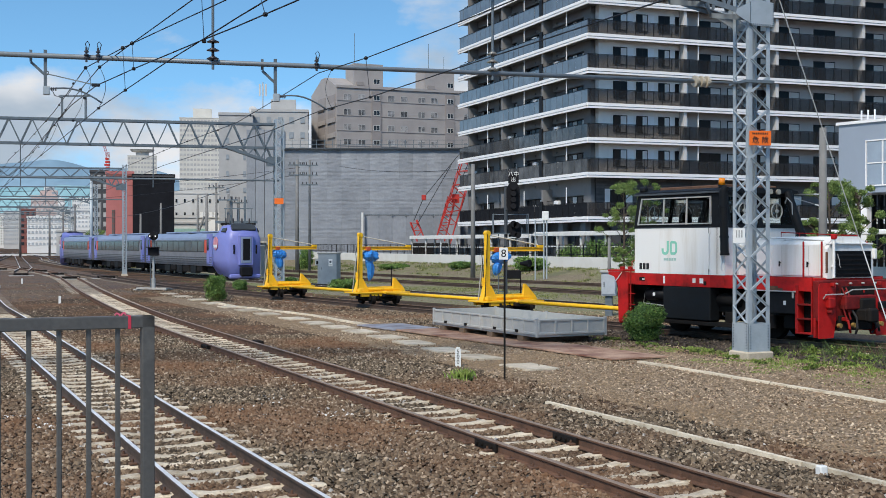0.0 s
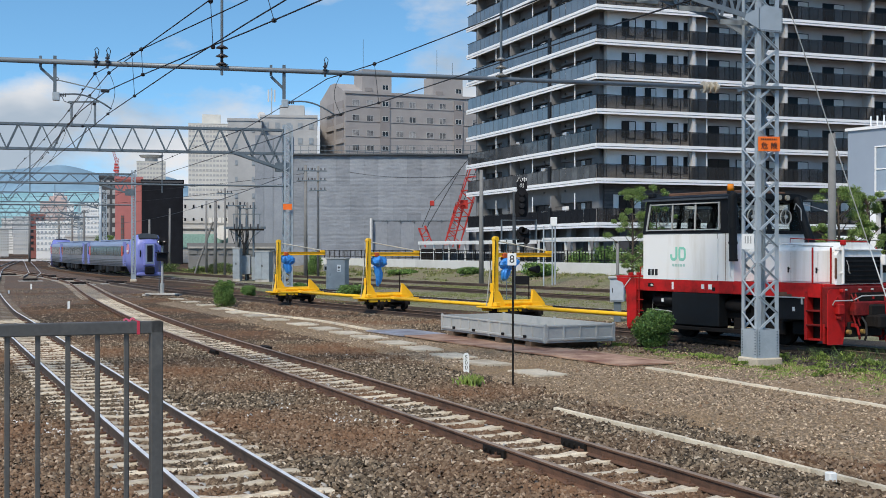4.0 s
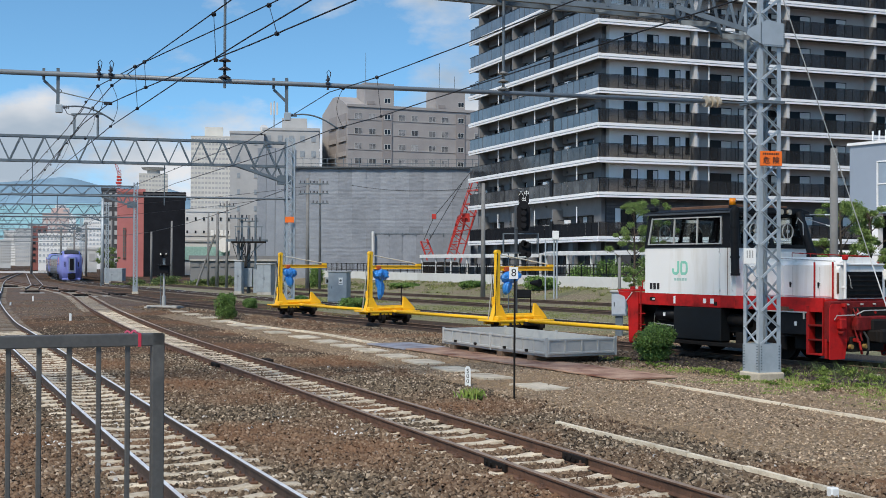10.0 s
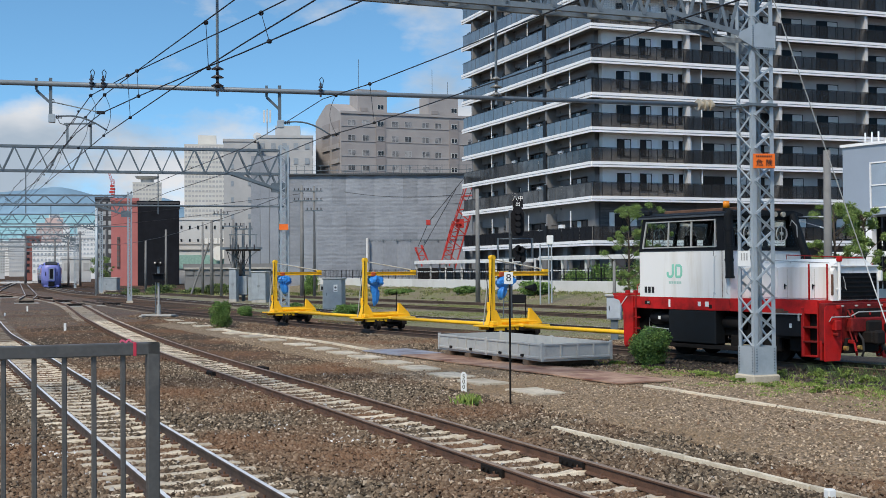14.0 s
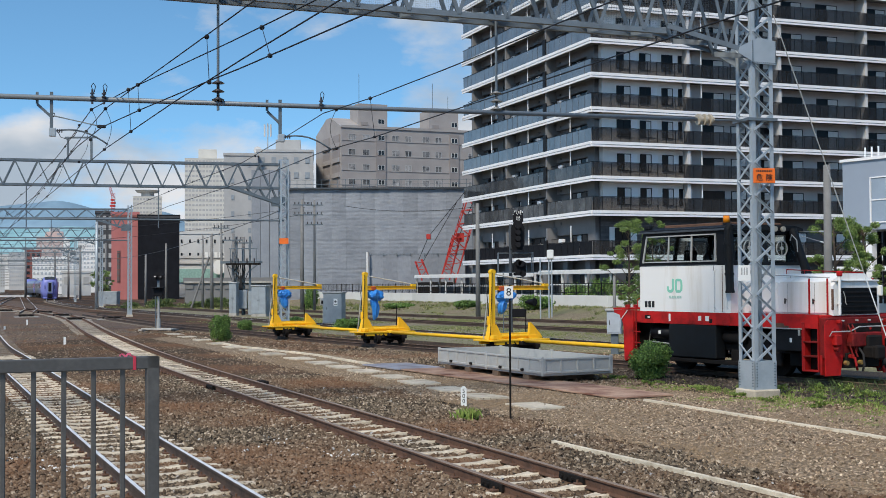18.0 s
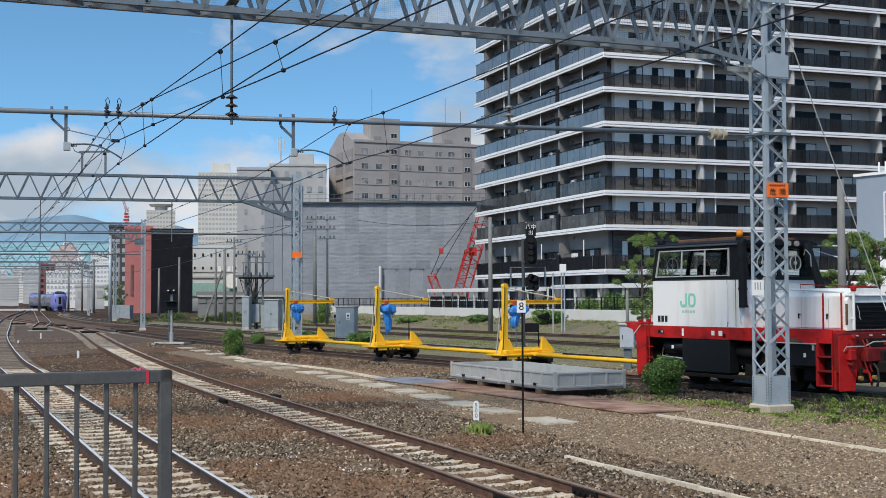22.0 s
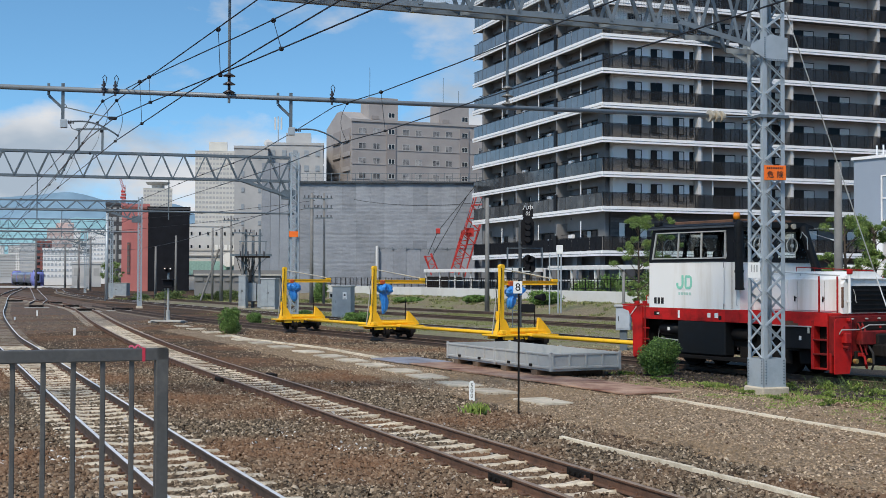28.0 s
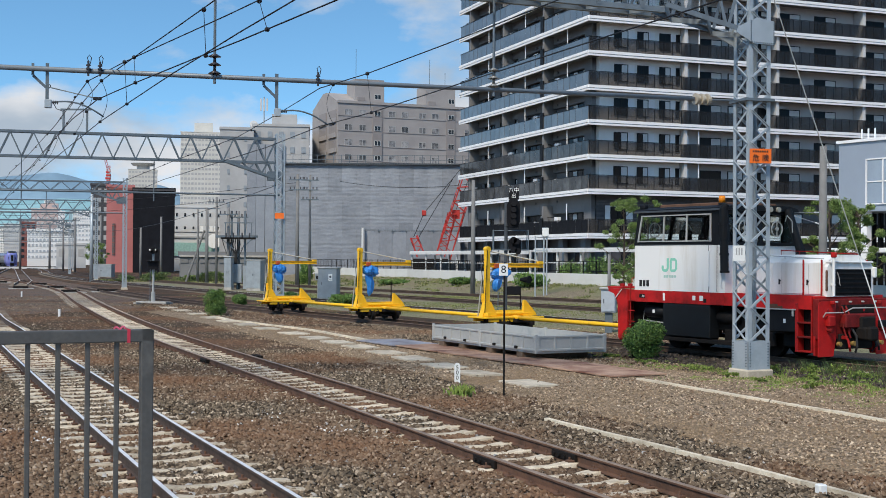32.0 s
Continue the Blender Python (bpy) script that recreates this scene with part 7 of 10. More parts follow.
def build_crane():
    D = 140
    P = lambda u, v: ((u - 784) / 2180 * D, D, 2.54 + (432 - v) / 2180 * D)
    t = thing("crawler_crane", "red lattice crawler crane behind the sheeted building", "crane", Matrix.Translation((0, 0, 0)))
    lattice_boom("boom", P(784, 428), P(829, 285), 1.7, m_crane, t)
    lattice_boom("mast", P(779, 425), P(800, 350), 1.0, m_crane, t)
    bm = bmesh.new()
    B(bm, P(806, 352), (0.9, 0.6, 1.0))
    part("head", bm, m_crane, t)
    lattice_boom("jib", P(745, 425), P(732, 392), 0.9, m_crane, t)
    part("hook_block", bx(P(750, 350), (0.5, 0.4, 0.6), 0, 0.05), m_crane, t)
    for a, b in (((732, 392), (750, 350)), ((750, 350), (822, 262)), ((738, 398), (800, 290)), ((806, 345), (845, 250))):
        part("cable", rod(bmesh.new(), P(*a), P(*b), 0.04, 5), m_wire, t)
    part("carrier", bx(P(762, 443), (4, 3, 1.6), 0, 0.1), m_under, t)
    part("crawler", bx(((762 - 784) / 2180 * D, D, 0.6), (6, 4, 1.2), 0, 0.2), m_under, t)
    # tower crane far off
    D = 900
    c = thing("tower_crane", "distant red and white tower crane mast", "crane", Matrix.Translation(((191 - 784) / 2180 * D, D, 0)))
    for k in range(8):
        tagged(lattice_boom("mast_section", (0, 0, 29.5 + k * 5), (0, 0, 34.5 + k * 5), 2.4, m_crane if k % 2 else m_white_b, c), kind="stuff")
    for k, (zz, w) in enumerate(((58.0, 2.6), (60.2, 3.6), (62.4, 3.2), (64.6, 2.4))):
        part("climbing_frame", bx((-0.4 * (k % 2), 0, zz), (w, 2.6, 1.5), 0, 0.1), m_crane, c)
    tagged(lattice_boom("jib_foot", (0, 0, 66), (-2.5, 0, 74), 1.6, m_crane, c), kind="stuff")
    tagged(lattice_boom("mast_foot", (0, 0, 0), (0, 0, 30), 2.4, m_white_b, c), kind="stuff")


build_crane()


def block(name, label, u0, u1, vtop, D, depth, material, cols=0, rows=0, wm=None, bands=None, turn=0.0, lettering_bars=False, roofbox=False, zbase=0.0, single=False, wsize=(0.55, 0.5)):
    """A farther building placed to fit the camera's view, by the pixel columns of its two sides, its depth D and the
    pixel row of its roof line, with built windows; unless given, its turn follows the sight line; columns count in
    1/2180, 784 lies straight ahead.
    """
    x0, x1 = (u0 - 784) / 2180 * D, (u1 - 784) / 2180 * D
    turn = turn or math.degrees(math.atan((784 - u1) / 2180))
    H = 2.54 + (432 - vtop) / 2180 * D
    t = thing(name, label, "building", Matrix.Translation((x0, D, 0)) @ Euler((0, 0, radians(turn))).to_matrix().to_4x4(), "town buildings")
    L = x1 - x0
    part("wall", bx((L / 2, depth / 2, H / 2), (L, depth, H)), material, t)
    part("parapet", bx((L / 2, depth / 2, H + 0.15), (L + 0.3, depth + 0.3, 0.5)), material, t)
    if roofbox:
        part("roof_house", bx((L * 0.55, depth / 2, H + H * 0.04), (L * 0.45, depth * 0.5, H * 0.08 + 1)), material, t)
    if cols:
        sx, sz = L / cols, (H - 2) / rows
        w, h = sx * wsize[0], sz * wsize[1]
        bm = bmesh.new()
        proto = None
        for i in range(cols):
            for j in range(rows):
                x, z = (i + 0.5) * sx, 1.8 + (j + 0.5) * sz
                if single:
                    if proto is None:
                        proto = part("window", bx((0, 0, 0), (w, 0.2, h)), wm or m_glass, t)
                        proto.matrix_basis = Matrix.Translation((x, 0, z))
                    else:
                        share("window", proto, Matrix.Translation((x, 0, z)), t)
                else:
                    B(bm, (x, 0, z), (w, 0.2, h))
        if single:
            bm.free()
        else:
            tagged(part("window_grid", bm, wm or m_glass, t), kind="stuff")
        # side facing the yard
        bm = bmesh.new()
        n = max(2, int(depth / sx))
        for i in range(n):
            for j in range(rows):
                B(bm, (L, (i + 0.5) * depth / n, 1.8 + (j + 0.5) * sz), (0.2, w, h))
        tagged(part("side_window_grid", bm, wm or m_glass, t), kind="stuff")
    if bands:
        for z, h, mt in bands:
            part("band", bx((L / 2, -0.1, z), (L + 0.05, 0.3, h)), mt, t)
    return t


m_cream = mat("cream_render", (0.62, 0.605, 0.55), 0.8, 0, 0.05, 0.1)
# far panes lightened: distance haze is put into their colour
m_win_far = mat("hazy_grey_pane", (0.5, 0.53, 0.55), 0.4, 0, 0.15, 0.3)
m_white_t = mat("bright_white_render", (0.84, 0.83, 0.8), 0.8, 0, 0.05, 0.1)


def build_town():
    block("grey_flats", "pale grey flats with narrow windows", 388, 447, 203, 232, 14, m_grey_b, 2, 8, m_cabinet, single=True, wsize=(0.17, 0.3))
    block("grey_flats", "pale grey flats with balconies and aerials on the roof", 446, 545, 197, 236, 16, m_grey_b, 5, 9, m_cabinet, single=True, wsize=(0.4, 0.4), roofbox=True)
    a = thing("roof_aerial", "rooftop mobile aerial mast", "aerial", Matrix.Translation(((460 - 784) / 2180 * 236, 240, 0)))
    part("pole", rod(bmesh.new(), (0, 0, 27), (0, 0, 34), 0.12, 6), m_galv, a)
    for k in range(3):
        part("antenna", bx((-0.6 + k * 0.6, 0, 32.5), (0.3, 0.2, 2.4)), m_white_b, a)
    part("dish", disc(bmesh.new(), (-1.8, -1, 28.5), (0.3, -1, 0.3), 0.8, 0.2, 14), m_white_b, a)
    block("white_tower", "tall white residential tower with balconies", 318, 390, 209, 900, 40, m_cream, 12, 26, m_grey_b, roofbox=True, wsize=(0.7, 0.46))
    w = block("white_tower", "white residential tower far behind the yard with a saucer roof", 226, 276, 276, 1000, 30, m_cream, 9, 20, m_grey_b, wsize=(0.7, 0.46))
    part("roof_neck", rod(bmesh.new(), (11.5, 15, 70), (11.5, 15, 79), 5.2, 20), m_grey_b, w)
    part("roof_saucer", rod(bmesh.new(), (11.5, 15, 78.4), (11.5, 15, 80.2), 8.5, 28, 10.0), m_conc, w, "wide flat saucer roof")
    block("black_hall", "black clad windowless building", 235, 307, 312, 208, 20, m_black_b, bands=[(14.0, 0.3, m_apt_dark)])
    b = block("red_hall", "red clad building beside the black one", 188, 235, 307, 209, 18, m_red_b, bands=[(14.2, 0.3, m_brick)])
    slit = part("window_slit", bx((1.2, -0.02, 5.6), (0.5, 0.1, 5.4)), m_apt_mid, b, "tall narrow window slit")
    for k in range(6):
        part("glazing_bar", bx((1.2, -0.1, 3.2 + k * 0.95), (0.5, 0.08, 0.1)), m_brick, slit)
    part("mullion", bx((1.28, -0.1, 5.6), (0.08, 0.08, 5.4)), m_brick, slit)
    block("dark_frame_building", "dark balconied building behind the red one", 160, 190, 304, 260, 14, m_apt_dark, 3, 8, m_grey_b)
    block("white_store", "white building with small windows and faint bars of lettering", 305, 392, 342, 250, 16, m_white_b, 6, 4, m_glass, single=True, wsize=(0.22, 0.25))
    block("pale_store", "pale building with a mint green band", 303, 412, 385, 238, 6, m_white_b, bands=[(4.2, 2.6, m_teal), (6.6, 0.3, m_grey_b)])
    s = thing("wall_lettering", "faint pale emblem bars on the store wall", "sign", Matrix.Translation(((372 - 784) / 2180 * 237, 237.7, 0)))
    for k in range(5):
        part("bar", bx((-1.8 + k * 0.9, 0, 8.2), (0.6, 0.1, 1.0)), m_white, s)
    part("ring", disc(bmesh.new(), (0.6, 0, 5.8), (0, 1, 0), 1.4, 0.1, 20), m_white, s)
    block("yard_shed", "long low grey concrete shed beside the tracks", 318, 470, 427, 135, 6, m_soffit, 9, 1, m_pole_c, single=True, bands=[(2.75, 0.2, m_conc)], wsize=(0.8, 0.5))
    block("white_flats", "white block with a grid of grey windows", 48, 106, 385, 330, 15, m_white_t, 9, 5, m_win_far, single=True, wsize=(0.55, 0.42))
    block("brick_flats", "red-brown brick town block", 36, 62, 372, 350, 12, m_brick, 3, 6, m_glass)
    q = block("domed_hall", "white hall with stepped roof storeys above the town", 60, 112, 352, 520, 20, m_white_t, 12, 12, m_win_far, wsize=(0.5, 0.4))
    # stepped roof storeys under a shallow hipped top
    for k, (w, zt) in enumerate(((9.6, 23.2), (7.2, 25.4), (4.4, 27.2))):
        part("roof_storey", bx((6.2, 10, zt - 1.2), (w, 12 - 2 * k, 2.4), 0, 0.3), m_white_t if k != 1 else m_pink, q)
        part("storey_windows", bx((6.2, 4 + k - 0.06, zt - 1.1), (w * 0.84, 0.1, 0.8)), m_cabinet, q)
    block("white_flats", "pale office block over the throat", 128, 163, 352, 500, 20, m_white_t, 9, 12, m_win_far, wsize=(0.6, 0.4))
    block("brick_flats", "pale pinkish town block with roof plant", 55, 100, 348, 480, 20, m_pink, 6, 9, m_white_b, roofbox=True)
    block("white_flats", "white office block behind the throat", 100, 160, 372, 400, 18, m_white_t, 10, 8, m_win_far, wsize=(0.55, 0.42))
    block("white_shed", "white railway shed beside the throat", 100, 150, 410, 290, 10, m_white_b, 3, 1, m_grey_b)
    rnd = random.Random(9)
    tints = [m_white_t, m_cream, m_white_t, m_white_b, m_white_t, m_pink]
    u = -260
    while u < 215:
        w = rnd.uniform(16, 42)
        D = rnd.uniform(420, 760)
        block("town_block", "distant pale city block beyond the yard", u, u + w, rnd.uniform(352, 402), D, 20, tints[rnd.randrange(6)], max(4, int(w / 3.4)), rnd.randrange(7, 13), m_conc if rnd.random() < 0.5 else m_win_far, wsize=(0.62, 0.42))
        u += w * rnd.uniform(0.45, 0.85)
    e = thing("barrier_wall", "low white barrier across the far tracks", "wall", Matrix.Translation((-108, 262, 0)))
    part("wall", bx((14, 0, 0.2), (30, 0.4, 0.4)), m_white_b, e)
    # blocks hidden mostly behind others, closing the gaps of the skyline
    for u0, u1, v, D in ((445, 560, 330, 300), (810, 1000, 300, 260), (-420, -250, 380, 420)):
        block("town_block", "pale city block in the second row", u0, u1, v, D, 20, m_grey_b, 6, 6, m_glass)


build_town()


def ridge(name, label, y0, heights, material, seed):
    """A long wooded ridge: foot, slope, crest and back, its crest line given as (x, height)."""
    bm = bmesh.new()
    rows = []
    xs = np.arange(heights[0][0], heights[-1][0], 25.0)
    hs = np.interp(xs, [h[0] for h in heights], [h[1] for h in heights])
    hs = np.convolve(np.pad(hs, 2, mode="edge"), np.ones(5) / 5, mode="valid")
    for j, (dy, k) in enumerate(((0, 0.0), (140, 0.42), (250, 0.72), (360, 1.0), (480, 0.8), (600, 0.0))):
        r = []
        for x, h in zip(xs, hs):
            z = h * k + (6 if j == 3 else 16) * noise.noise(Vector((x * 0.011 + seed, j * 2.3, 0))) + 3 * noise.noise(Vector((x * 0.05, j, seed)))
            r.append(bm.verts.new((x, y0 + dy + 30 * noise.noise(Vector((x * 0.01, j, seed))), z if 0 < j < 5 else -3)))
        rows.append(r)
    for a, b in zip(rows, rows[1:]):
        for i in range(len(xs) - 1):
            bm.faces.new((a[i], a[i + 1], b[i + 1], b[i]))
    tagged(part(name, bm, material, smooth=True), label, "hill", kind="structure")


def build_hills():
    # distance haze is mixed into both ridges' base colours
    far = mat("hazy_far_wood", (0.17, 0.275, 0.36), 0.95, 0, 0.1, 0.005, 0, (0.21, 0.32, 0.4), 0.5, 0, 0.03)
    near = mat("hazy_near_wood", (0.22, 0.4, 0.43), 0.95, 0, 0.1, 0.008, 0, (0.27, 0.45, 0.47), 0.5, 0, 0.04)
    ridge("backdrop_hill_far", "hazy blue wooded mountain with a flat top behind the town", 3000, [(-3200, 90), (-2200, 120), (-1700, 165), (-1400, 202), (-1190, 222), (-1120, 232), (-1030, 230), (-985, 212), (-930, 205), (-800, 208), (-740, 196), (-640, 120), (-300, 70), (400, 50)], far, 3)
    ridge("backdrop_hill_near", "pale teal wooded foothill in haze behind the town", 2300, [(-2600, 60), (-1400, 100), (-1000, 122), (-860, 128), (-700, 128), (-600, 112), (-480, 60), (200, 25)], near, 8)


build_hills()


# pale blue base colour paints the sky's reflection into the panes
m_glass_p = glass_mat("sky_tinted_office_glass", (0.3, 0.37, 0.45), 0.08)


def build_side_building():
    t = thing("office_building", "blue-grey panel building with white framed windows", "building", frame_at(19.9, 62, 0.541, -0.841))
    part("upper_wall", bx((10, 6, 6.78), (20, 12, 3.45)), m_blue_b, t, "blue-grey wall panels")
    part("fascia", bx((10, 6, 8.56), (20.2, 12.2, 0.14)), m_slab_w, t)
    part("ground_wall", bx((10.5, 7, 2.5), (18, 9, 5.1)), m_conc_w, t)
    for x in (1.2, 5.2, 9.2, 13.2, 17.2):
        part("column", bx((x, 0.6, 2.55), (0.36, 0.36, 5.1)), m_slab_w, t)
    first = None
    for k in range(44):
        m = Matrix.Translation((0.6 + k * 0.42, 1.4, 3.2))
        if first is None:
            first = part("louvre_fin", bx((0, 0, 0), (0.12, 0.3, 3.6)), m_black, t)
            first.matrix_basis = m
        else:
            share("louvre_fin", first, m, t)
    part("canopy", bx((8, -1.6, 3.1), (13, 3.0, 0.22), 0, 0.02), m_slab_w, t)
    for x in (3.15, 9.5):
        part("window_frame", window_frame2(2.9, 2.2), m_slab_w, t).matrix_basis = Matrix.Translation((x, -0.03, 6.5))
        for i in range(3):
            for j in range(2):
                part("pane", bx((x - 0.95 + i * 0.95, -0.02, 5.96 + j * 1.08), (0.88, 0.03, 1.0)), m_glass_p, t)
    for x in (0.6, 1.0, 1.4):
        part("roof_post", bx((x, 1, 8.95), (0.06, 0.06, 0.6)), m_slab_w, t)


def window_frame2(w, h):
    bm = bmesh.new()
    for z in (-h / 2, 0, h / 2):
        B(bm, (0, 0, z), (w + 0.06, 0.08, 0.06))
    for i in range(4):
        B(bm, (-w / 2 + i * w / 3, 0, 0), (0.06, 0.08, h))
    return bm


build_side_building()


# ---- boundary wall, shelter, fence ----
WALL_A, WALL_B = Vector((30.0, 49.0)), Vector((-28.0, 175.0))
m_bank = stone_mat("weedy_earth", [(0.11, 0.085, 0.05), (0.33, 0.27, 0.175), (0.5, 0.42, 0.29)], 0.09, 0.8, 0.03, 0.3, (0.2, 0.21, 0.085))


def bank_z(x, y):
    """Height of the earth bank along the foot of the boundary wall."""
    u = (WALL_B - WALL_A).normalized()
    q = -(x - WALL_A.x) * u.y + (y - WALL_A.y) * u.x
    h = np.interp(q, [-1, 0, 1.4, 3.2, 5.0, 6.2], [0.72, 0.72, 0.66, 0.42, 0.14, -0.02])
    return np.where((q > -1) & (q < 6.2), h, 0.0)


def build_bank():
    u = (WALL_B - WALL_A).normalized()
    n = Vector((-u.y, u.x))
    bm = bmesh.new()
    rows_ = []
    for q in (0.13, 1.0, 1.8, 2.6, 3.4, 4.2, 5.0, 5.6, 6.2):
        r = []
        for k in range(110):
            p = WALL_A + u * (4 + k * 1.15) + n * (q * (1 + 0.12 * noise.noise(Vector((k * 0.3, 0, 4)))))
            z = float(bank_z(p.x, p.y)) + (0.12 * noise.noise(Vector((p.x * 0.6, p.y * 0.6, 1))) + 0.05 * noise.noise(Vector((p.x * 2, p.y * 2, 3))) if q < 5.5 else -0.03)
            r.append(bm.verts.new((p.x, p.y, z)))
        rows_.append(r)
    for a, b in zip(rows_, rows_[1:]):
        for k in range(len(a) - 1):
            bm.faces.new((a[k], a[k + 1], b[k + 1], b[k]))
    tagged(part("earth_bank", bm, m_bank, smooth=True), "low brown earth bank with weeds along the wall", "bank", kind="structure")


build_bank()


def build_boundary():
    a, b = WALL_A, WALL_B
    u = (b - a).normalized()
    L = (b - a).length
    M = frame_at(a.x, a.y, u.x, u.y)
    w = thing("wall_boundary", "low white-painted concrete boundary wall", "wall", M, kind="structure")
    seg = 4.0
    first = None
    for k in range(int(L / seg)):
        m = Matrix.Translation(((k + 0.5) * seg, 0, 0.78))
        if first is None:
            first = part("wall_panel", bx((0, 0, 0), (seg - 0.02, 0.25, 1.56), 0, 0.01), mat("whitewashed_concrete", (0.6, 0.6, 0.575), 0.85, 0, 0.06, 0.6, 0.1, (0.54, 0.53, 0.49), 0.38, 0.06), w)
            first.matrix_basis = m
        else:
            share("wall_panel", first, m, w)
    f = thing("boundary_fence", "dark steel railing fence on top of the wall", "fence", M)
    for z in (1.75, 2.45):
        part("rail", bx((L / 2, 0, z), (L, 0.04, 0.05)), m_black, f)
    first = None
    for k in range(int(L / 1.8)):
        m = Matrix.Translation((k * 1.8, 0, 2.0))
        if first is None:
            first = part("post", bx((0, 0, 0), (0.07, 0.07, 1.0)), m_black, f)
            first.matrix_basis = m
        else:
            share("post", first, m, f)
    bm = bmesh.new()
    for k in range(int(L / 0.45)):
        B(bm, (k * 0.45, 0, 2.1), (0.025, 0.025, 0.7))
    tagged(part("picket_infill", bm, m_black, f), kind="stuff")
    # white steel shelter roofs behind it
    for k0, n, zt in ((40, 5, 3.45), (59, 7, 3.3)):
        s = thing("bicycle_shelter", "white steel-framed shelter behind the wall", "shelter", M @ Matrix.Translation((k0, -3.5, 0)), "shelters")
        part("roof", bx((n * 1.8, 0, zt), (n * 3.6, 3.0, 0.14), 0, 0.02), m_steel_w, s)
        part("eave", bx((n * 1.8, 1.5, zt - 0.12), (n * 3.6, 0.1, 0.28)), m_steel_w, s)
        for i in range(n + 1):
            part("post", bx((i * 3.6, 1.3, zt / 2), (0.14, 0.14, zt)), m_steel_w, s)
            part("post", bx((i * 3.6, -1.3, zt / 2), (0.14, 0.14, zt)), m_steel_w, s)
        for zz in (0.95, zt * 0.68):
            part("rail", bx((n * 1.8, 1.36, zz), (n * 3.6, 0.06, 0.08)), m_steel_w, s)
        part("back_screen", bx((n * 1.8, -1.4, 1.2), (n * 3.6, 0.05, 2.0)), m_dkgrey, s)


build_boundary()


# ---- yard furniture ----
def strip(name, label, pts, w, h, material, category="kerb"):
    """Narrow concrete kerb in lengths along the line, each length a piece."""
    t = thing(name, label, category, kind="structure")
    rnd = random.Random(name + str(pts[0]))
    for p, q in zip(pts, pts[1:]):
        p, q = Vector(p), Vector(q)
        n = max(1, round((q - p).length / 1.2))
        for k in range(n):
            a, b = p.lerp(q, k / n), p.lerp(q, (k + 1) / n)
            d = (b - a).normalized() * 0.008
            bm = bmesh.new()
            bar(bm, (*(a + d), h / 2 - 0.03 + rnd.uniform(-0.008, 0.008)), (*(b - d), h / 2 - 0.03 + rnd.uniform(-0.008, 0.008)), w, h + 0.06)
            part("kerb_stone", bm, material, t)


strip("kerb_near", "weathered white concrete edging strip in gravel", [(1.64, 19.43), (3.61, 15.25), (4.63, 12.88), (5.6, 10.6)], 0.075, 0.055, m_kerb)
strip("kerb_path", "weathered pale concrete edging along the path", [(4.17, 26.24), (7.04, 19.57), (9.2, 14.6)], 0.1, 0.055, m_kerb)
strip("kerb_siding", "weathered pale concrete edging beside the siding", [(-9.4, 51.5), (-8.18, 49.0), (-4.64, 43.26), (-2.33, 37.93)], 0.12, 0.075, m_kerb)


def build_path():
    t = thing("stepping_slabs", "row of worn concrete slabs set in gravel", "slab path", kind="structure")
    first = None
    rnd = random.Random(3)
    spots = [(1.75, 25.15), (0.74, 27.3), (0.05, 29.1), (-0.75, 31.2), (-1.5, 33.1), (-2.35, 35.2), (-3.15, 37.1), (-4.0, 39.0), (-5.0, 41.4), (-6.3, 44.1), (-7.4, 46.6), (-8.5, 49.1), (-9.7, 52), (-11, 55.3), (-12.4, 58.6), (-13.8, 62)]
    for x, y in spots:
        m = Matrix.Translation((x, y, 0.024 + rnd.uniform(-0.006, 0.008))) @ Euler((rnd.uniform(-0.01, 0.01), rnd.uniform(-0.01, 0.01), radians(-66) + rnd.uniform(-0.05, 0.05))).to_matrix().to_4x4()
        if first is None:
            first = part("slab", bx((0, 0, 0), (1.2, 0.74, 0.06), 0, 0.008), m_slab, t)
            first.matrix_basis = m
        else:
            share("slab", first, m, t)
    # steel road plates beside the truck body
    e = Vector((0.49, -0.872))
    c = Vector((-1.95, 38.0))
    for k in range(5):
        p = c + e * (1.2 + 2.58 * k)
        s = thing("steel_plate", "bluish oil-stained steel plate on the gravel" if k == 0 else "rusty red-brown steel plate on the gravel", "steel plate", Matrix.Translation((p.x, p.y, 0.052 + 0.006 * (k % 2))) @ Euler((0, 0, math.atan2(e.y, e.x) + rnd.uniform(-0.03, 0.03))).to_matrix().to_4x4(), "steel plates")
        part("plate", bx((0, 0, 0), (2.55, 1.5, 0.035), 0, 0.003), m_plate_g if k == 0 else m_plate, s)


build_path()


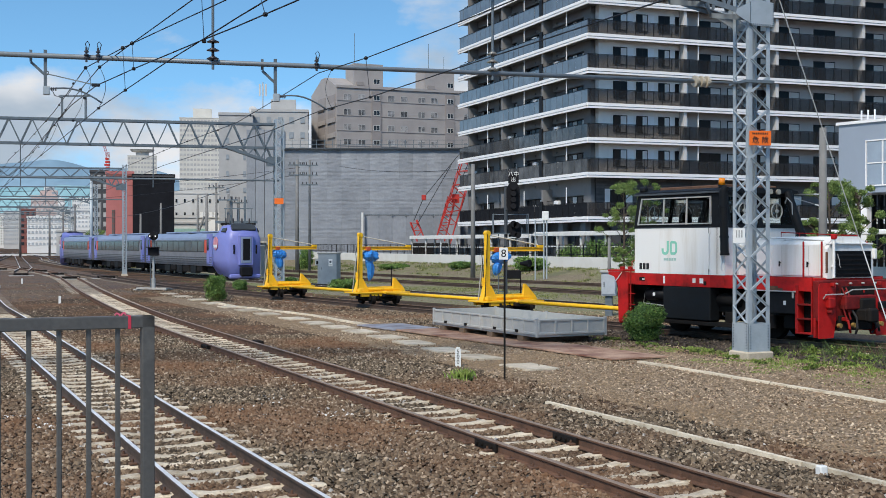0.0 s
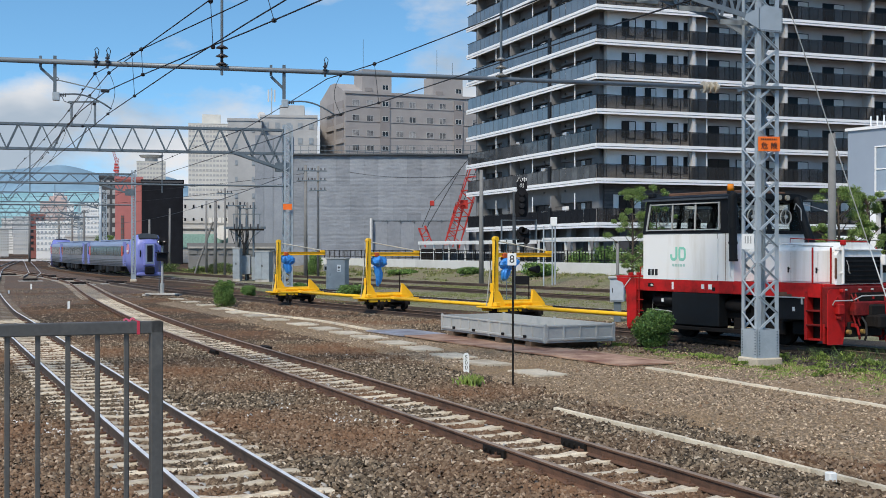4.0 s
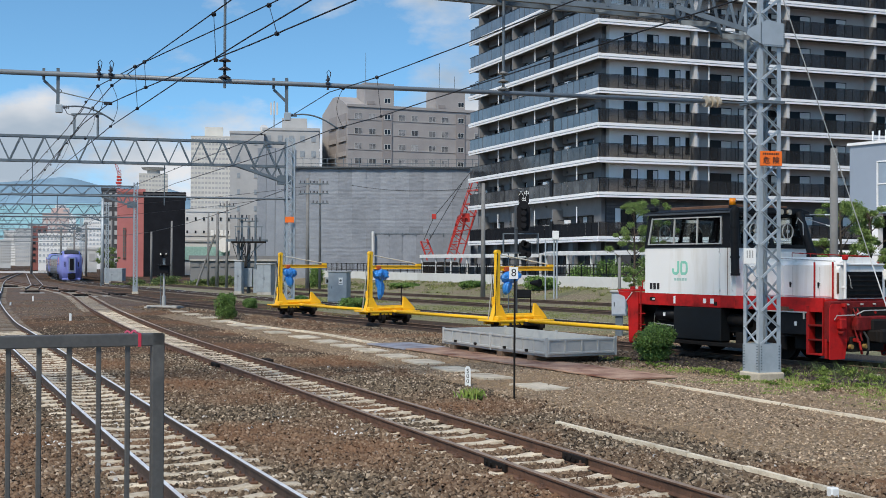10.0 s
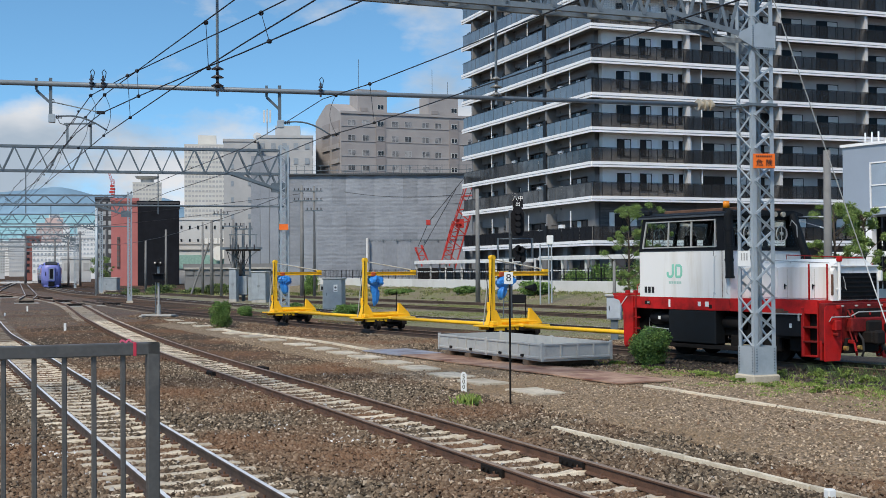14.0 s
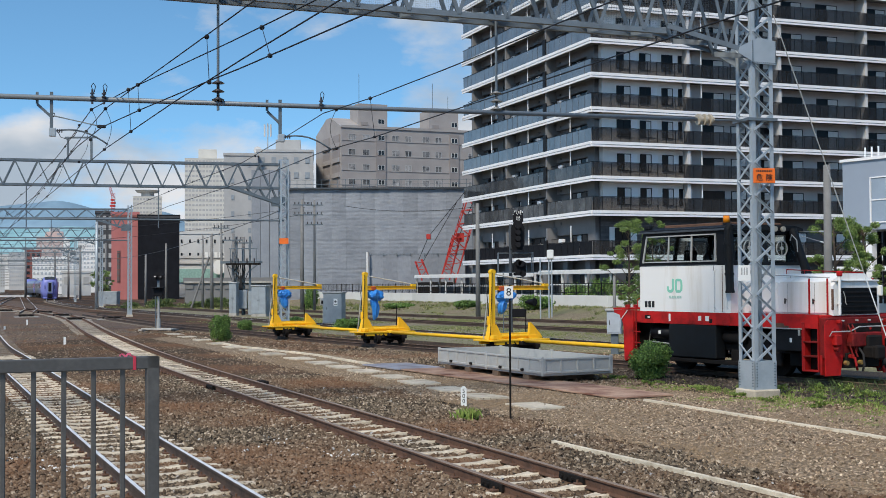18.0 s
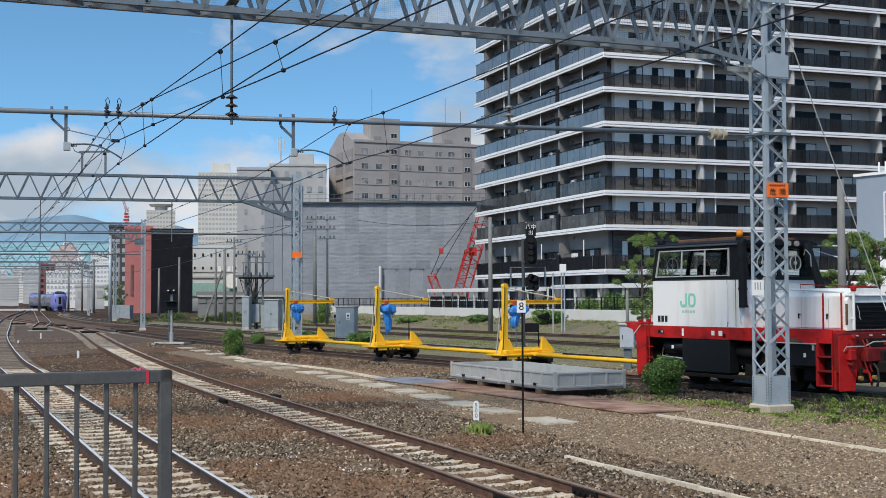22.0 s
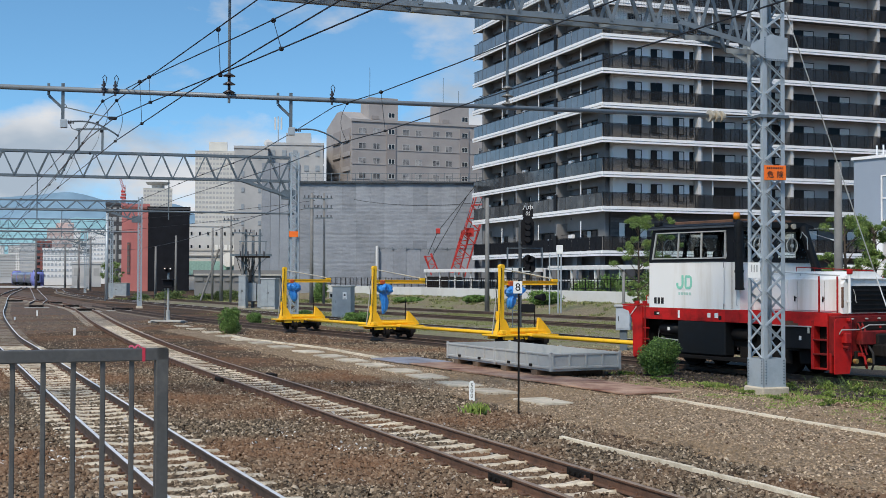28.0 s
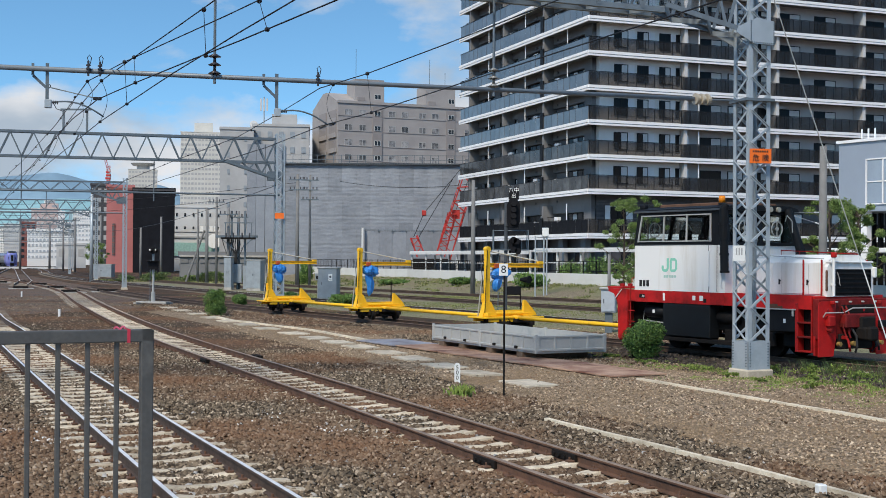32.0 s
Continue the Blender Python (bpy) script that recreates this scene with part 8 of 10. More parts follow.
def build_posts():
    t = thing("distance_post", "short white post with black numerals", "marker post", Matrix.Translation((0.31, 25.4, 0)))
    bm = prism(bmesh.new(), [(-0.06, -0.1), (0.06, -0.1), (0.06, 0.36), (0.03, 0.41), (-0.03, 0.41), (-0.06, 0.36)], -0.05, 0.05)
    part("post", bm, m_white, t)
    for k, ch in enumerate("500"):
        lettering("numeral", ch, 0.12, Matrix.Translation((0, -0.053, 0.32 - k * 0.105)), t, m_ink, 0.002)
    for x, y, h in ((-16.25, 52.24, 0.33), (-26.65, 77.99, 0.35), (-25.2, 70, 0.2), (4.12, 13.4, 0.13)):
        s = thing("white_stake", "short white painted marker stake in ballast", "marker post", Matrix.Translation((x, y, 0)), "marker stakes")
        part("stake", bx((0, 0, h / 2 - 0.03), (0.1, 0.1, h + 0.06), 20, 0.012), m_white, s)
    # number board on a thin pole
    t = thing("number_board", "white number board on a thin dark pole", "sign", Matrix.Translation((1.14, 22.8, 0)))
    part("pole", rod(bmesh.new(), (0, 0, -0.1), (0.0, 0, 2.5), 0.019, 10), m_under, t)
    part("board", bx((-0.02, -0.035, 2.36), (0.165, 0.012, 0.225), 0, 0.004), m_white, t)
    lettering("numeral", "8", 0.2, Matrix.Translation((-0.02, -0.043, 2.36)), t, m_ink, 0.002)
    # colour-light signal behind the trolleys
    t = thing("departure_signal", "black colour-light railway signal with white characters", "railway signal", Matrix.Translation((2.55, 50, 0)))
    part("pole", rod(bmesh.new(), (0, 0, 0), (0, 0, 4.9), 0.07, 10), m_dkgrey, t)
    part("back_board", prism(bmesh.new(), [(0.08, 3.85), (0.46, 3.85), (0.56, 4.1), (0.56, 4.75), (0.44, 5.02), (0.14, 5.02), (0.02, 4.75), (0.02, 4.1)], -0.16, -0.12), m_signal, t)
    for z in (4.05, 4.3, 4.55, 4.8):
        part("lamp_hood", rod(bmesh.new(), (0.29, -0.15, z), (0.29, -0.42, z + 0.02), 0.11, 14), m_signal, t)
    part("lamp_housing", prism(bmesh.new(), [(0.13, 3.9), (0.45, 3.9), (0.47, 4.9), (0.37, 4.98), (0.21, 4.98), (0.11, 4.9)], -0.12, 0.1), m_signal, t)
    part("bracket", bx((0.15, -0.06, 3.95), (0.4, 0.1, 0.06)), m_dkgrey, t)
    part("name_board", bx((0.3, -0.14, 5.2), (0.42, 0.02, 0.42)), m_signal, t)
    for x, ch in ((0.19, "八"), (0.41, "中")):
        lettering("character", ch, 0.22, Matrix.Translation((x, -0.155, 5.36)), t, m_white, 0.002)
    lettering("character", "出", 0.2, Matrix.Translation((0.3, -0.155, 5.13)), t, m_white, 0.002)
    for x, z in ((0.42, 3.3), (0.3, 2.95), (0.48, 2.9), (0.3, 3.35)):
        part("shunt_lamp", rod(bmesh.new(), (x, -0.05, z), (x, -0.3, z), 0.13, 12), m_signal, t)
    part("shunt_case", bx((0.36, 0, 3.1), (0.5, 0.2, 0.55), 0, 0.03), m_signal, t)
    pl = bmesh.new()
    B(pl, (0.2, 0.3, 2.95), (1.5, 0.9, 0.04))
    part("platform", pl, m_galv_d, t)
    for x in (-0.5, 0.9):
        for y in (-0.1, 0.7):
            part("rail_post", rod(bmesh.new(), (x, y, 2.95), (x, y, 3.75), 0.02, 6), m_galv_d, t)
    part("guard_rail", tube(bmesh.new(), [(-0.5, -0.1, 3.75), (-0.5, 0.7, 3.75), (0.9, 0.7, 3.75), (0.9, -0.1, 3.75)], 0.02), m_galv_d, t)
    bm = bmesh.new()
    for x in (-0.3, -0.02):
        rod(bm, (x, 0.15, 0), (x, 0.15, 3.0), 0.02, 6)
    part("ladder_rails", bm, m_galv_d, t)
    for k in range(9):
        part("rung", rod(bmesh.new(), (-0.3, 0.15, 0.3 + k * 0.3), (-0.02, 0.15, 0.3 + k * 0.3), 0.014, 6), m_galv_d, t)
    part("junction_case", bx((0.3, 0.1, 1.3), (0.6, 0.3, 0.35), 0, 0.03), m_signal, t)
    part("loud_speaker", rod(bmesh.new(), (0.6, 0, 1.75), (0.95, -0.3, 1.75), 0.06, 12, 0.16), m_signal, t)
    # dwarf signal far left
    t = thing("starter_signal", "low colour-light signal with two lit white lamps", "railway signal", Matrix.Translation((-15.67, 66.7, 0)))
    part("base", bx((0, 0, 0.12), (1.9, 0.5, 0.1), -20, 0.01), m_conc, t)
    for x in (-0.8, 0.8):
        part("base_leg", bx((x, 0, 0.05), (0.2, 0.7, 0.14), -20), m_conc, t)
    part("pole", rod(bmesh.new(), (0, 0, 0.15), (0, 0, 2.3), 0.06, 10), m_ltgrey, t)
    part("collar", rod(bmesh.new(), (0, 0, 0.15), (0, 0, 0.7), 0.11, 10), m_ltgrey, t)
    part("lamp_box", bx((0.03, -0.1, 2.12), (0.56, 0.35, 0.42), 0, 0.03), m_signal, t)
    part("hood", bx((0.03, -0.2, 2.36), (0.62, 0.6, 0.05), 0, 0.01), m_signal, t)
    part("bracket", bx((0, 0, 2.6), (0.12, 0.12, 0.5)), m_galv_d, t)
    part("lamp_plate", disc(bmesh.new(), (0.02, -0.05, 2.98), (0, 1, 0), 0.24, 0.06, 18), m_signal, t)
    for x in (-0.14, 0.16):
        part("lamp_hood", rod(bmesh.new(), (x, -0.08, 2.96), (x, -0.25, 2.98), 0.1, 12), m_signal, t)
        part("lamp", disc(bmesh.new(), (x, -0.26, 2.96), (0, 1, 0), 0.03, 0.02, 12), glow_mat("signal_white", (1.0, 0.97, 0.9), 0.9), t, "lit white signal lamp")
    bm = bmesh.new()
    for x in (-0.22, -0.02):
        rod(bm, (x, 0.2, 0.1), (x, 0.2, 2.4), 0.02, 6)
    for k in range(7):
        rod(bm, (-0.22, 0.2, 0.3 + k * 0.3), (-0.02, 0.2, 0.3 + k * 0.3), 0.014, 6)
    part("ladder", bm, m_galv_d, t)
    # equipment cabinets
    def cabinet(x, y, w, d, z0, z1, rz, label, leg, doors=2, paint=None):
        paint = paint or m_cabinet
        c = thing("relay_cabinet", label, "cabinet", Matrix.Translation((x, y, 0)) @ Euler((0, 0, radians(rz))).to_matrix().to_4x4(), "relay cabinets")
        b = part("body", bx((0, 0, (z0 + z1) / 2), (w, d, z1 - z0), 0, 0.012), paint, c)
        part("lid", bx((0, 0, z1 + 0.04), (w + 0.12, d + 0.12, 0.1), 0, 0.03), m_ltgrey, c, "overhanging pale lid")
        part("plinth", bx((0, 0, z0 / 2), (w * (0.5 if leg else 1), d * (0.5 if leg else 1), z0)), m_conc if not leg else m_galv_d, c)
        for k in range(doors):
            xc = w * ((k + 0.5) / doors - 0.5)
            xh = -w * 0.3 if doors == 1 else (0.05 if k else -0.05)
            dr = part("door", bx((xc, -d / 2 - 0.01, (z0 + z1) / 2), (w / doors - 0.05, 0.02, z1 - z0 - 0.1), 0, 0.004), paint, c)
            part("handle", bx((xh, -d / 2 - 0.03, (z0 + z1) / 2), (0.03, 0.03, 0.16), 0, 0.006), m_dkgrey, dr)
            for zz in (z0 + 0.2, z1 - 0.2):
                part("hinge", rod(bmesh.new(), (xc + (w / doors / 2 - 0.02) * (1 if k or doors == 1 else -1), -d / 2 - 0.03, zz), (xc + (w / doors / 2 - 0.02) * (1 if k or doors == 1 else -1), -d / 2 - 0.03, zz + 0.1), 0.015, 6), paint, dr)
        return c
    c = cabinet(-6.85, 74.3, 1.16, 0.8, 0.15, 1.95, -12, "grey steel relay cabinet on a concrete plinth", False, 1)
    mb = part("meter_box", bx((-0.68, -0.2, 1.45), (0.2, 0.34, 0.42), 0, 0.02), m_ltgrey, c, "small pale meter box")
    part("meter_window", bx((-0.64, -0.38, 1.42), (0.14, 0.02, 0.2)), m_black, mb)
    part("conduit", rod(bmesh.new(), (-0.66, -0.2, 1.25), (-0.66, -0.2, 0.05), 0.025, 6), m_ltgrey, mb)
    nt = part("notice", bx((0.2, -0.425, 1.42), (0.24, 0.01, 0.42)), m_white, c, "white notice plate")
    part("notice_mark", disc(bmesh.new(), (0.2, -0.432, 1.46), (0, 1, 0), 0.07, 0.006, 12), m_dkgrey, nt)
    part("notice_bar", bx((0.2, -0.432, 1.28), (0.16, 0.006, 0.04)), m_dkgrey, nt)
    cabinet(5.85, 43.4, 0.5, 0.36, 0.72, 1.52, -15, "pale grey steel box on a post beside the siding", True, 1, m_box)
    cabinet(-14.6, 96, 1.15, 1.0, 0.2, 2.35, -10, "tall grey relay cabinet near the lattice mast", False)
    cabinet(-17.2, 99, 0.6, 0.6, 0.2, 2.6, -10, "narrow grey relay cabinet with cables", False)
    cabinet(-41.4, 150, 2.6, 1.2, 0.2, 1.65, -5, "grey cabinet beside the station throat", False)


build_posts()


def concrete_pole(x, y, h, r, arms, label="grey concrete utility pole", cross=1.6, material=None):
    t = thing("utility_pole", label, "utility pole", Matrix.Translation((x, y, 0)), "utility poles")
    part("pole", rod(bmesh.new(), (0, 0, -0.2), (0, 0, h), r, 12, r * 0.7), material or m_pole_c, t, smooth=True)
    for k in range(arms):
        z = h - 0.5 - k * 0.9
        part("crossarm", bx((0, -0.1, z), (cross, 0.1, 0.1)), m_galv_d, t)
        for s in (-0.8, -0.35, 0.35, 0.8):
            part("pin_insulator", rod(bmesh.new(), (s * cross / 2, -0.1, z + 0.05), (s * cross / 2, -0.1, z + 0.27), 0.05, 8), m_porc_b, t)
    return t


def D_at(u, depth):
    """Plan point at a depth on the camera's pixel column u."""
    return ((u - 784) / 2180 * depth, depth)


for u, D, h, r, a in ((526, 112, 10.2, 0.19, 2), (548, 114, 10.3, 0.13, 3), (837, 92, 8.5, 0.19, 0), (1456, 50, 7.25, 0.2, 0), (350, 128, 7.6, 0.14, 0), (366, 126, 7.7, 0.2, 0), (285, 140, 7.2, 0.16, 0), (249, 142, 6.0, 0.16, 0), (383, 118, 8.4, 0.14, 1), (404, 100, 6.6, 0.16, 1), (422, 101, 6.4, 0.16, 1), (1078, 70, 2.9, 0.11, 0), (133, 200, 9, 0.2, 1), (112, 215, 9, 0.2, 1), (88, 260, 10, 0.25, 1), (36, 240, 10, 0.25, 1), (178, 190, 9, 0.2, 0)):
    concrete_pole(*D_at(u, D), h, r, a)


concrete_pole(*D_at(162, 126), 9.0, 0.2, 0, "pale galvanised steel tube pole", material=m_galv)


def build_more():
    # transformer frame and leaning strut in the middle distance
    t = thing("switch_frame", "steel switching frame with drooping cables", "switchgear", Matrix.Translation((-17.2, 100.2, 0)))
    for x in (0, 1.1):
        part("post", bx((x, 0, 3.2), (0.16, 0.16, 6.4)), m_galv_d, t)
    part("beam", bx((0.4, 0, 4.3), (3.4, 0.2, 0.2)), m_galv_d, t)
    for k in range(5):
        part("cable", tube(bmesh.new(), sag((-0.8 + k * 0.5, 0, 4.2), (0.1, 0, 2.2), 0.4, 6), 0.03, 5), m_wire, t)
    s = thing("leaning_strut", "leaning timber strut of a utility pole", "strut", Matrix.Translation((-24.8, 128, 0)))
    part("strut", rod(bmesh.new(), (-1.9, 0, 0), (0, 0, 5.4), 0.11, 8), m_pole_c, s)
    # white box on steel post near the wall
    x, y = D_at(965, 86)
    t = thing("meter_post", "white meter box on a slim steel frame", "meter box", Matrix.Translation((x, y, 0)))
    part("box", bx((0, 0, 4.5), (0.45, 0.35, 0.62), 0, 0.03), m_white, t)
    for xx in (-0.7, -0.1, 0.1):
        part("leg", rod(bmesh.new(), (xx, 0, 0), (xx, 0, 4.2), 0.05, 8), m_galv, t)
    part("cross_bar", bx((-0.3, 0, 3.2), (0.9, 0.08, 0.08)), m_galv, t)
    # guy wire of the first mast, with its white guard sleeve
    t = thing("guy_wire", "guy wire of the mast with a white sleeve", "guy wire")
    a, b = Vector((P1.x + 0.42, P1.y - 0.1, 8.45)), Vector((10.15, 27.4, 0))
    part("strand", rod(bmesh.new(), a, b, 0.012, 6), m_ltgrey, t)
    part("sleeve", rod(bmesh.new(), b.lerp(a, 0.02), b.lerp(a, 0.32), 0.014, 8), m_white, t, "white plastic sleeve")
    # stays of the utility pole, with white guards at its end
    for z, q in ((4.05, Vector((18.2, 75, 6.3))), (4.55, Vector((17.4, 75, 5.6)))):
        t = thing("stay_cable", "thin stay cable of the pole with a white guard", "cable", group="stays")
        p = Vector((15.4, 50, z))
        part("strand", rod(bmesh.new(), p, q, 0.012, 6), m_ltgrey, t)
        part("guard", rod(bmesh.new(), p.lerp(q, 0.02), p.lerp(q, 0.06), 0.03, 8), m_white, t)
    # point machines and switch gear in the throat
    for x, y, w in ((-26.6, 88, 1.6), (-31, 99, 1.8), (-33.4, 97.5, 1.4), (-36, 110, 1.6), (-42.5, 118, 1.8), (-24.5, 90, 1.8)):
        p = thing("point_machine", "dark low point machine beside the switch", "point machine", Matrix.Translation((x, y, 0)) @ Euler((0, 0, radians(-66))).to_matrix().to_4x4(), "point machines")
        part("case", bx((0, 0, 0.13), (0.5, w * 0.8, 0.18), 0, 0.04), m_under, p)
        part("throw_rod", rod(bmesh.new(), (0, 0, 0.12), (1.6, 0, 0.12), 0.03, 6), m_under, p)
        part("base_plate", bx((0.3, 0, 0.03), (1.4, w + 0.4, 0.06)), m_conc, p)
    # rail joints with fishplates on the near tracks
    for x, y, off in ((0.57, 15.0, 0), (1.58, 15.5, 0), (-5.62, 29.3, 0), (-4.6, 30.6, 0)):
        j = thing("fishplate", "dark bolted fishplate on the rail joint", "fishplate", Matrix.Translation((x, y, 0)) @ Euler((0, 0, math.atan2(0.92, -0.393))).to_matrix().to_4x4(), "fishplates")
        for s in (-1, 1):
            part("plate", bx((0, s * 0.045, 0.095), (0.6, 0.05, 0.1), 0, 0.006), m_under, j)
            for k in range(4):
                part("bolt", disc(bmesh.new(), (-0.2 + k * 0.135, s * 0.08, 0.095), (0, 1, 0), 0.024, 0.03, 6), m_under, j)


build_more()


def build_pole_platform():
    """Transformer platform carried by two concrete poles."""
    x, y = D_at(421, 100)
    t = thing("pole_platform", "dark steel cable platform with switch boxes between two poles", "pole platform", Matrix.Translation((x, y - 0.4, 0)))
    part("platform", bx((0.1, 0, 4.15), (2.7, 0.9, 0.14), 0, 0.01), m_under, t)
    for s in (-1, 1):
        part("brace", bar(bmesh.new(), (s * 1.25, 0, 4.1), (s * 0.3, 0, 3.3), 0.06, 0.06), m_galv_d, t)
    for k in range(5):
        x0 = -0.45 + k * 0.16
        part("cable", tube(bmesh.new(), [(x0, 0.1, 4.1), (x0 - 0.15 + 0.05 * k, 0.05, 3.6), (-0.2 + 0.04 * k, 0.1, 2.9), (-0.25 + 0.05 * k, 0.12, 1.6)], 0.035, 6), m_rubber, t)
    for xx, zz, w, h in ((0.05, 1.3, 0.7, 1.5), (0.75, 1.0, 0.5, 1.9), (-0.5, 0.7, 0.4, 1.3)):
        part("switch_box", bx((xx, 0.1, zz), (w, 0.4, h), 0, 0.02), m_cabinet, t)
    for xx in (-0.5, 0.05, 0.75):
        part("leg", bx((xx, 0.1, 0.3), (0.08, 0.08, 0.7)), m_galv_d, t)
    for xx in (-0.9, -0.3, 0.4, 1.0):
        part("insulator", rod(bmesh.new(), (xx, 0, 4.22), (xx, 0, 4.6), 0.06, 8), m_porc_b, t)
    part("upper_rail", bx((0.1, 0, 5.4), (2.3, 0.08, 0.08)), m_galv_d, t)
    for xx in (-0.95, 0.1, 1.15):
        part("upright", bx((xx, 0, 4.8), (0.06, 0.06, 1.2)), m_galv_d, t)


build_pole_platform()


# ---- plants ----
m_leaf = island_mat("bush_leaf", [(0.034, 0.08, 0.016), (0.165, 0.29, 0.06), (0.32, 0.45, 0.12)], 0.6)
m_leaf2 = island_mat("tree_leaf", [(0.06, 0.11, 0.02), (0.21, 0.31, 0.075), (0.36, 0.45, 0.16)], 0.6)
m_leaf_y = island_mat("weed_leaf", [(0.06, 0.1, 0.015), (0.2, 0.28, 0.05), (0.34, 0.4, 0.1)], 0.7)
m_grass = island_mat("grass_blade", [(0.1, 0.16, 0.025), (0.27, 0.36, 0.075), (0.44, 0.44, 0.18)], 0.8)
m_weed = island_mat("rank_weed", [(0.08, 0.1, 0.03), (0.24, 0.26, 0.095), (0.46, 0.4, 0.22)], 0.9)
m_blade = island_mat("dry_turf_blade", [(0.1, 0.12, 0.03), (0.25, 0.28, 0.095), (0.42, 0.39, 0.2)], 0.85)
m_scrub = island_mat("scrub_leaf", [(0.045, 0.075, 0.02), (0.15, 0.21, 0.065), (0.29, 0.33, 0.13)], 0.7)
m_bark = mat("bark", (0.1, 0.075, 0.055), 0.9, 0, 0.2, 6, 0.4)


def leaves(name, centres, radii, per, size, material, seed, parent, label="", shell=0.55):
    """A crown of single folded leaves, strewn round clump centres."""
    rng = np.random.default_rng(seed)
    C, R = np.array(centres, float), np.array(radii, float)
    n = len(C) * per
    d = rng.normal(size=(n, 3))
    d /= np.linalg.norm(d, axis=1)[:, None]
    r = (shell + (1 - shell) * rng.random(n)) * (0.85 + 0.3 * rng.random(n))
    P = np.repeat(C, per, 0) + d * r[:, None] * np.repeat(R, per, 0)
    P = P[P[:, 2] > 0.02]
    d = d[:len(P)]
    n = len(P)
    a = rng.normal(size=(n, 3)) + d * 0.2
    a /= np.linalg.norm(a, axis=1)[:, None]
    b = np.cross(a, rng.normal(size=(n, 3)))
    b /= np.linalg.norm(b, axis=1)[:, None]
    s = size * (0.6 + 0.8 * rng.random(n))[:, None]
    c = np.cross(a, b) * s * 0.25
    v = np.stack([P - a * s, P + b * s * 0.5 + c, P + a * s, P - b * s * 0.5 + c], 1).reshape(-1, 3).astype(np.float32)
    k = np.arange(n)[:, None] * 4
    idx = np.concatenate([k + 0, k + 1, k + 2, k + 0, k + 2, k + 3], 1).reshape(-1).astype(np.int32)
    me = bpy.data.meshes.new(name)
    me.vertices.add(len(v))
    me.vertices.foreach_set("co", v.ravel())
    me.loops.add(len(idx))
    me.loops.foreach_set("vertex_index", idx)
    me.polygons.add(len(idx) // 3)
    me.polygons.foreach_set("loop_start", np.arange(0, len(idx), 3, dtype=np.int32))
    me.update(calc_edges=True)
    me.materials.append(material)
    ob = new(name, me)
    ob.parent = parent
    if label:
        tagged(ob, label)
    return ob


def blades(name, label, spots, count, hgt, material, seed, per=60, thick=1.0, ground=None):
    """Grass: thin bent blades in tufts over the given round patches, one mesh."""
    rng = np.random.default_rng(seed)
    S = np.array(spots, float)
    wts = S[:, 2] * S[:, 3]
    tufts = max(8, count // per)
    pick_t = rng.choice(len(S), tufts, p=wts / wts.sum())
    q = rng.normal(size=(tufts, 2)) * 0.55
    tx, ty = S[pick_t, 0] + q[:, 0] * S[pick_t, 2], S[pick_t, 1] + q[:, 1] * S[pick_t, 3]
    size = 0.05 + 0.16 * rng.random(tufts) ** 2
    own = rng.integers(0, tufts, count)
    pick = pick_t[own]
    grow = np.maximum(1, ty[own] / 40)
    x = tx[own] + rng.normal(size=count) * size[own] * grow
    y = ty[own] + rng.normal(size=count) * size[own] * grow
    h = hgt * (0.35 + 0.9 * rng.random(count)) * S[pick, 4]
    a = rng.random(count) * 6.283
    w = 0.008 * thick * (0.6 + rng.random(count)) * np.maximum(1, y / 25)
    lean = 0.25 + 0.6 * rng.random(count)
    dx, dy = np.cos(a), np.sin(a)
    v = np.zeros((count, 4, 3), np.float32)
    v[:, 0] = np.stack([x - dy * w, y + dx * w, np.zeros(count) - 0.02], 1)
    v[:, 1] = np.stack([x + dy * w, y - dx * w, np.zeros(count) - 0.02], 1)
    bend = 0.35 + 0.38 * (1 - thick)
    v[:, 2] = np.stack([x + dx * h * lean * bend + dy * w * 0.7, y + dy * h * lean * bend - dx * w * 0.7, h * 0.65], 1)
    v[:, 3] = np.stack([x + dx * h * lean, y + dy * h * lean, h], 1)
    k = np.arange(count)[:, None] * 4
    idx = np.concatenate([k, k + 1, k + 2, k, k + 2, k + 3], 1).reshape(-1).astype(np.int32)
    if ground:
        v[:, :, 2] += ground(x, y)[:, None]
    me = bpy.data.meshes.new(name)
    me.vertices.add(count * 4)
    me.vertices.foreach_set("co", v.reshape(-1))
    me.loops.add(len(idx))
    me.loops.foreach_set("vertex_index", idx)
    me.polygons.add(len(idx) // 3)
    me.polygons.foreach_set("loop_start", np.arange(0, len(idx), 3, dtype=np.int32))
    me.update(calc_edges=True)
    me.materials.append(material)
    return tagged(new(name, me), label, "grass", kind="stuff")


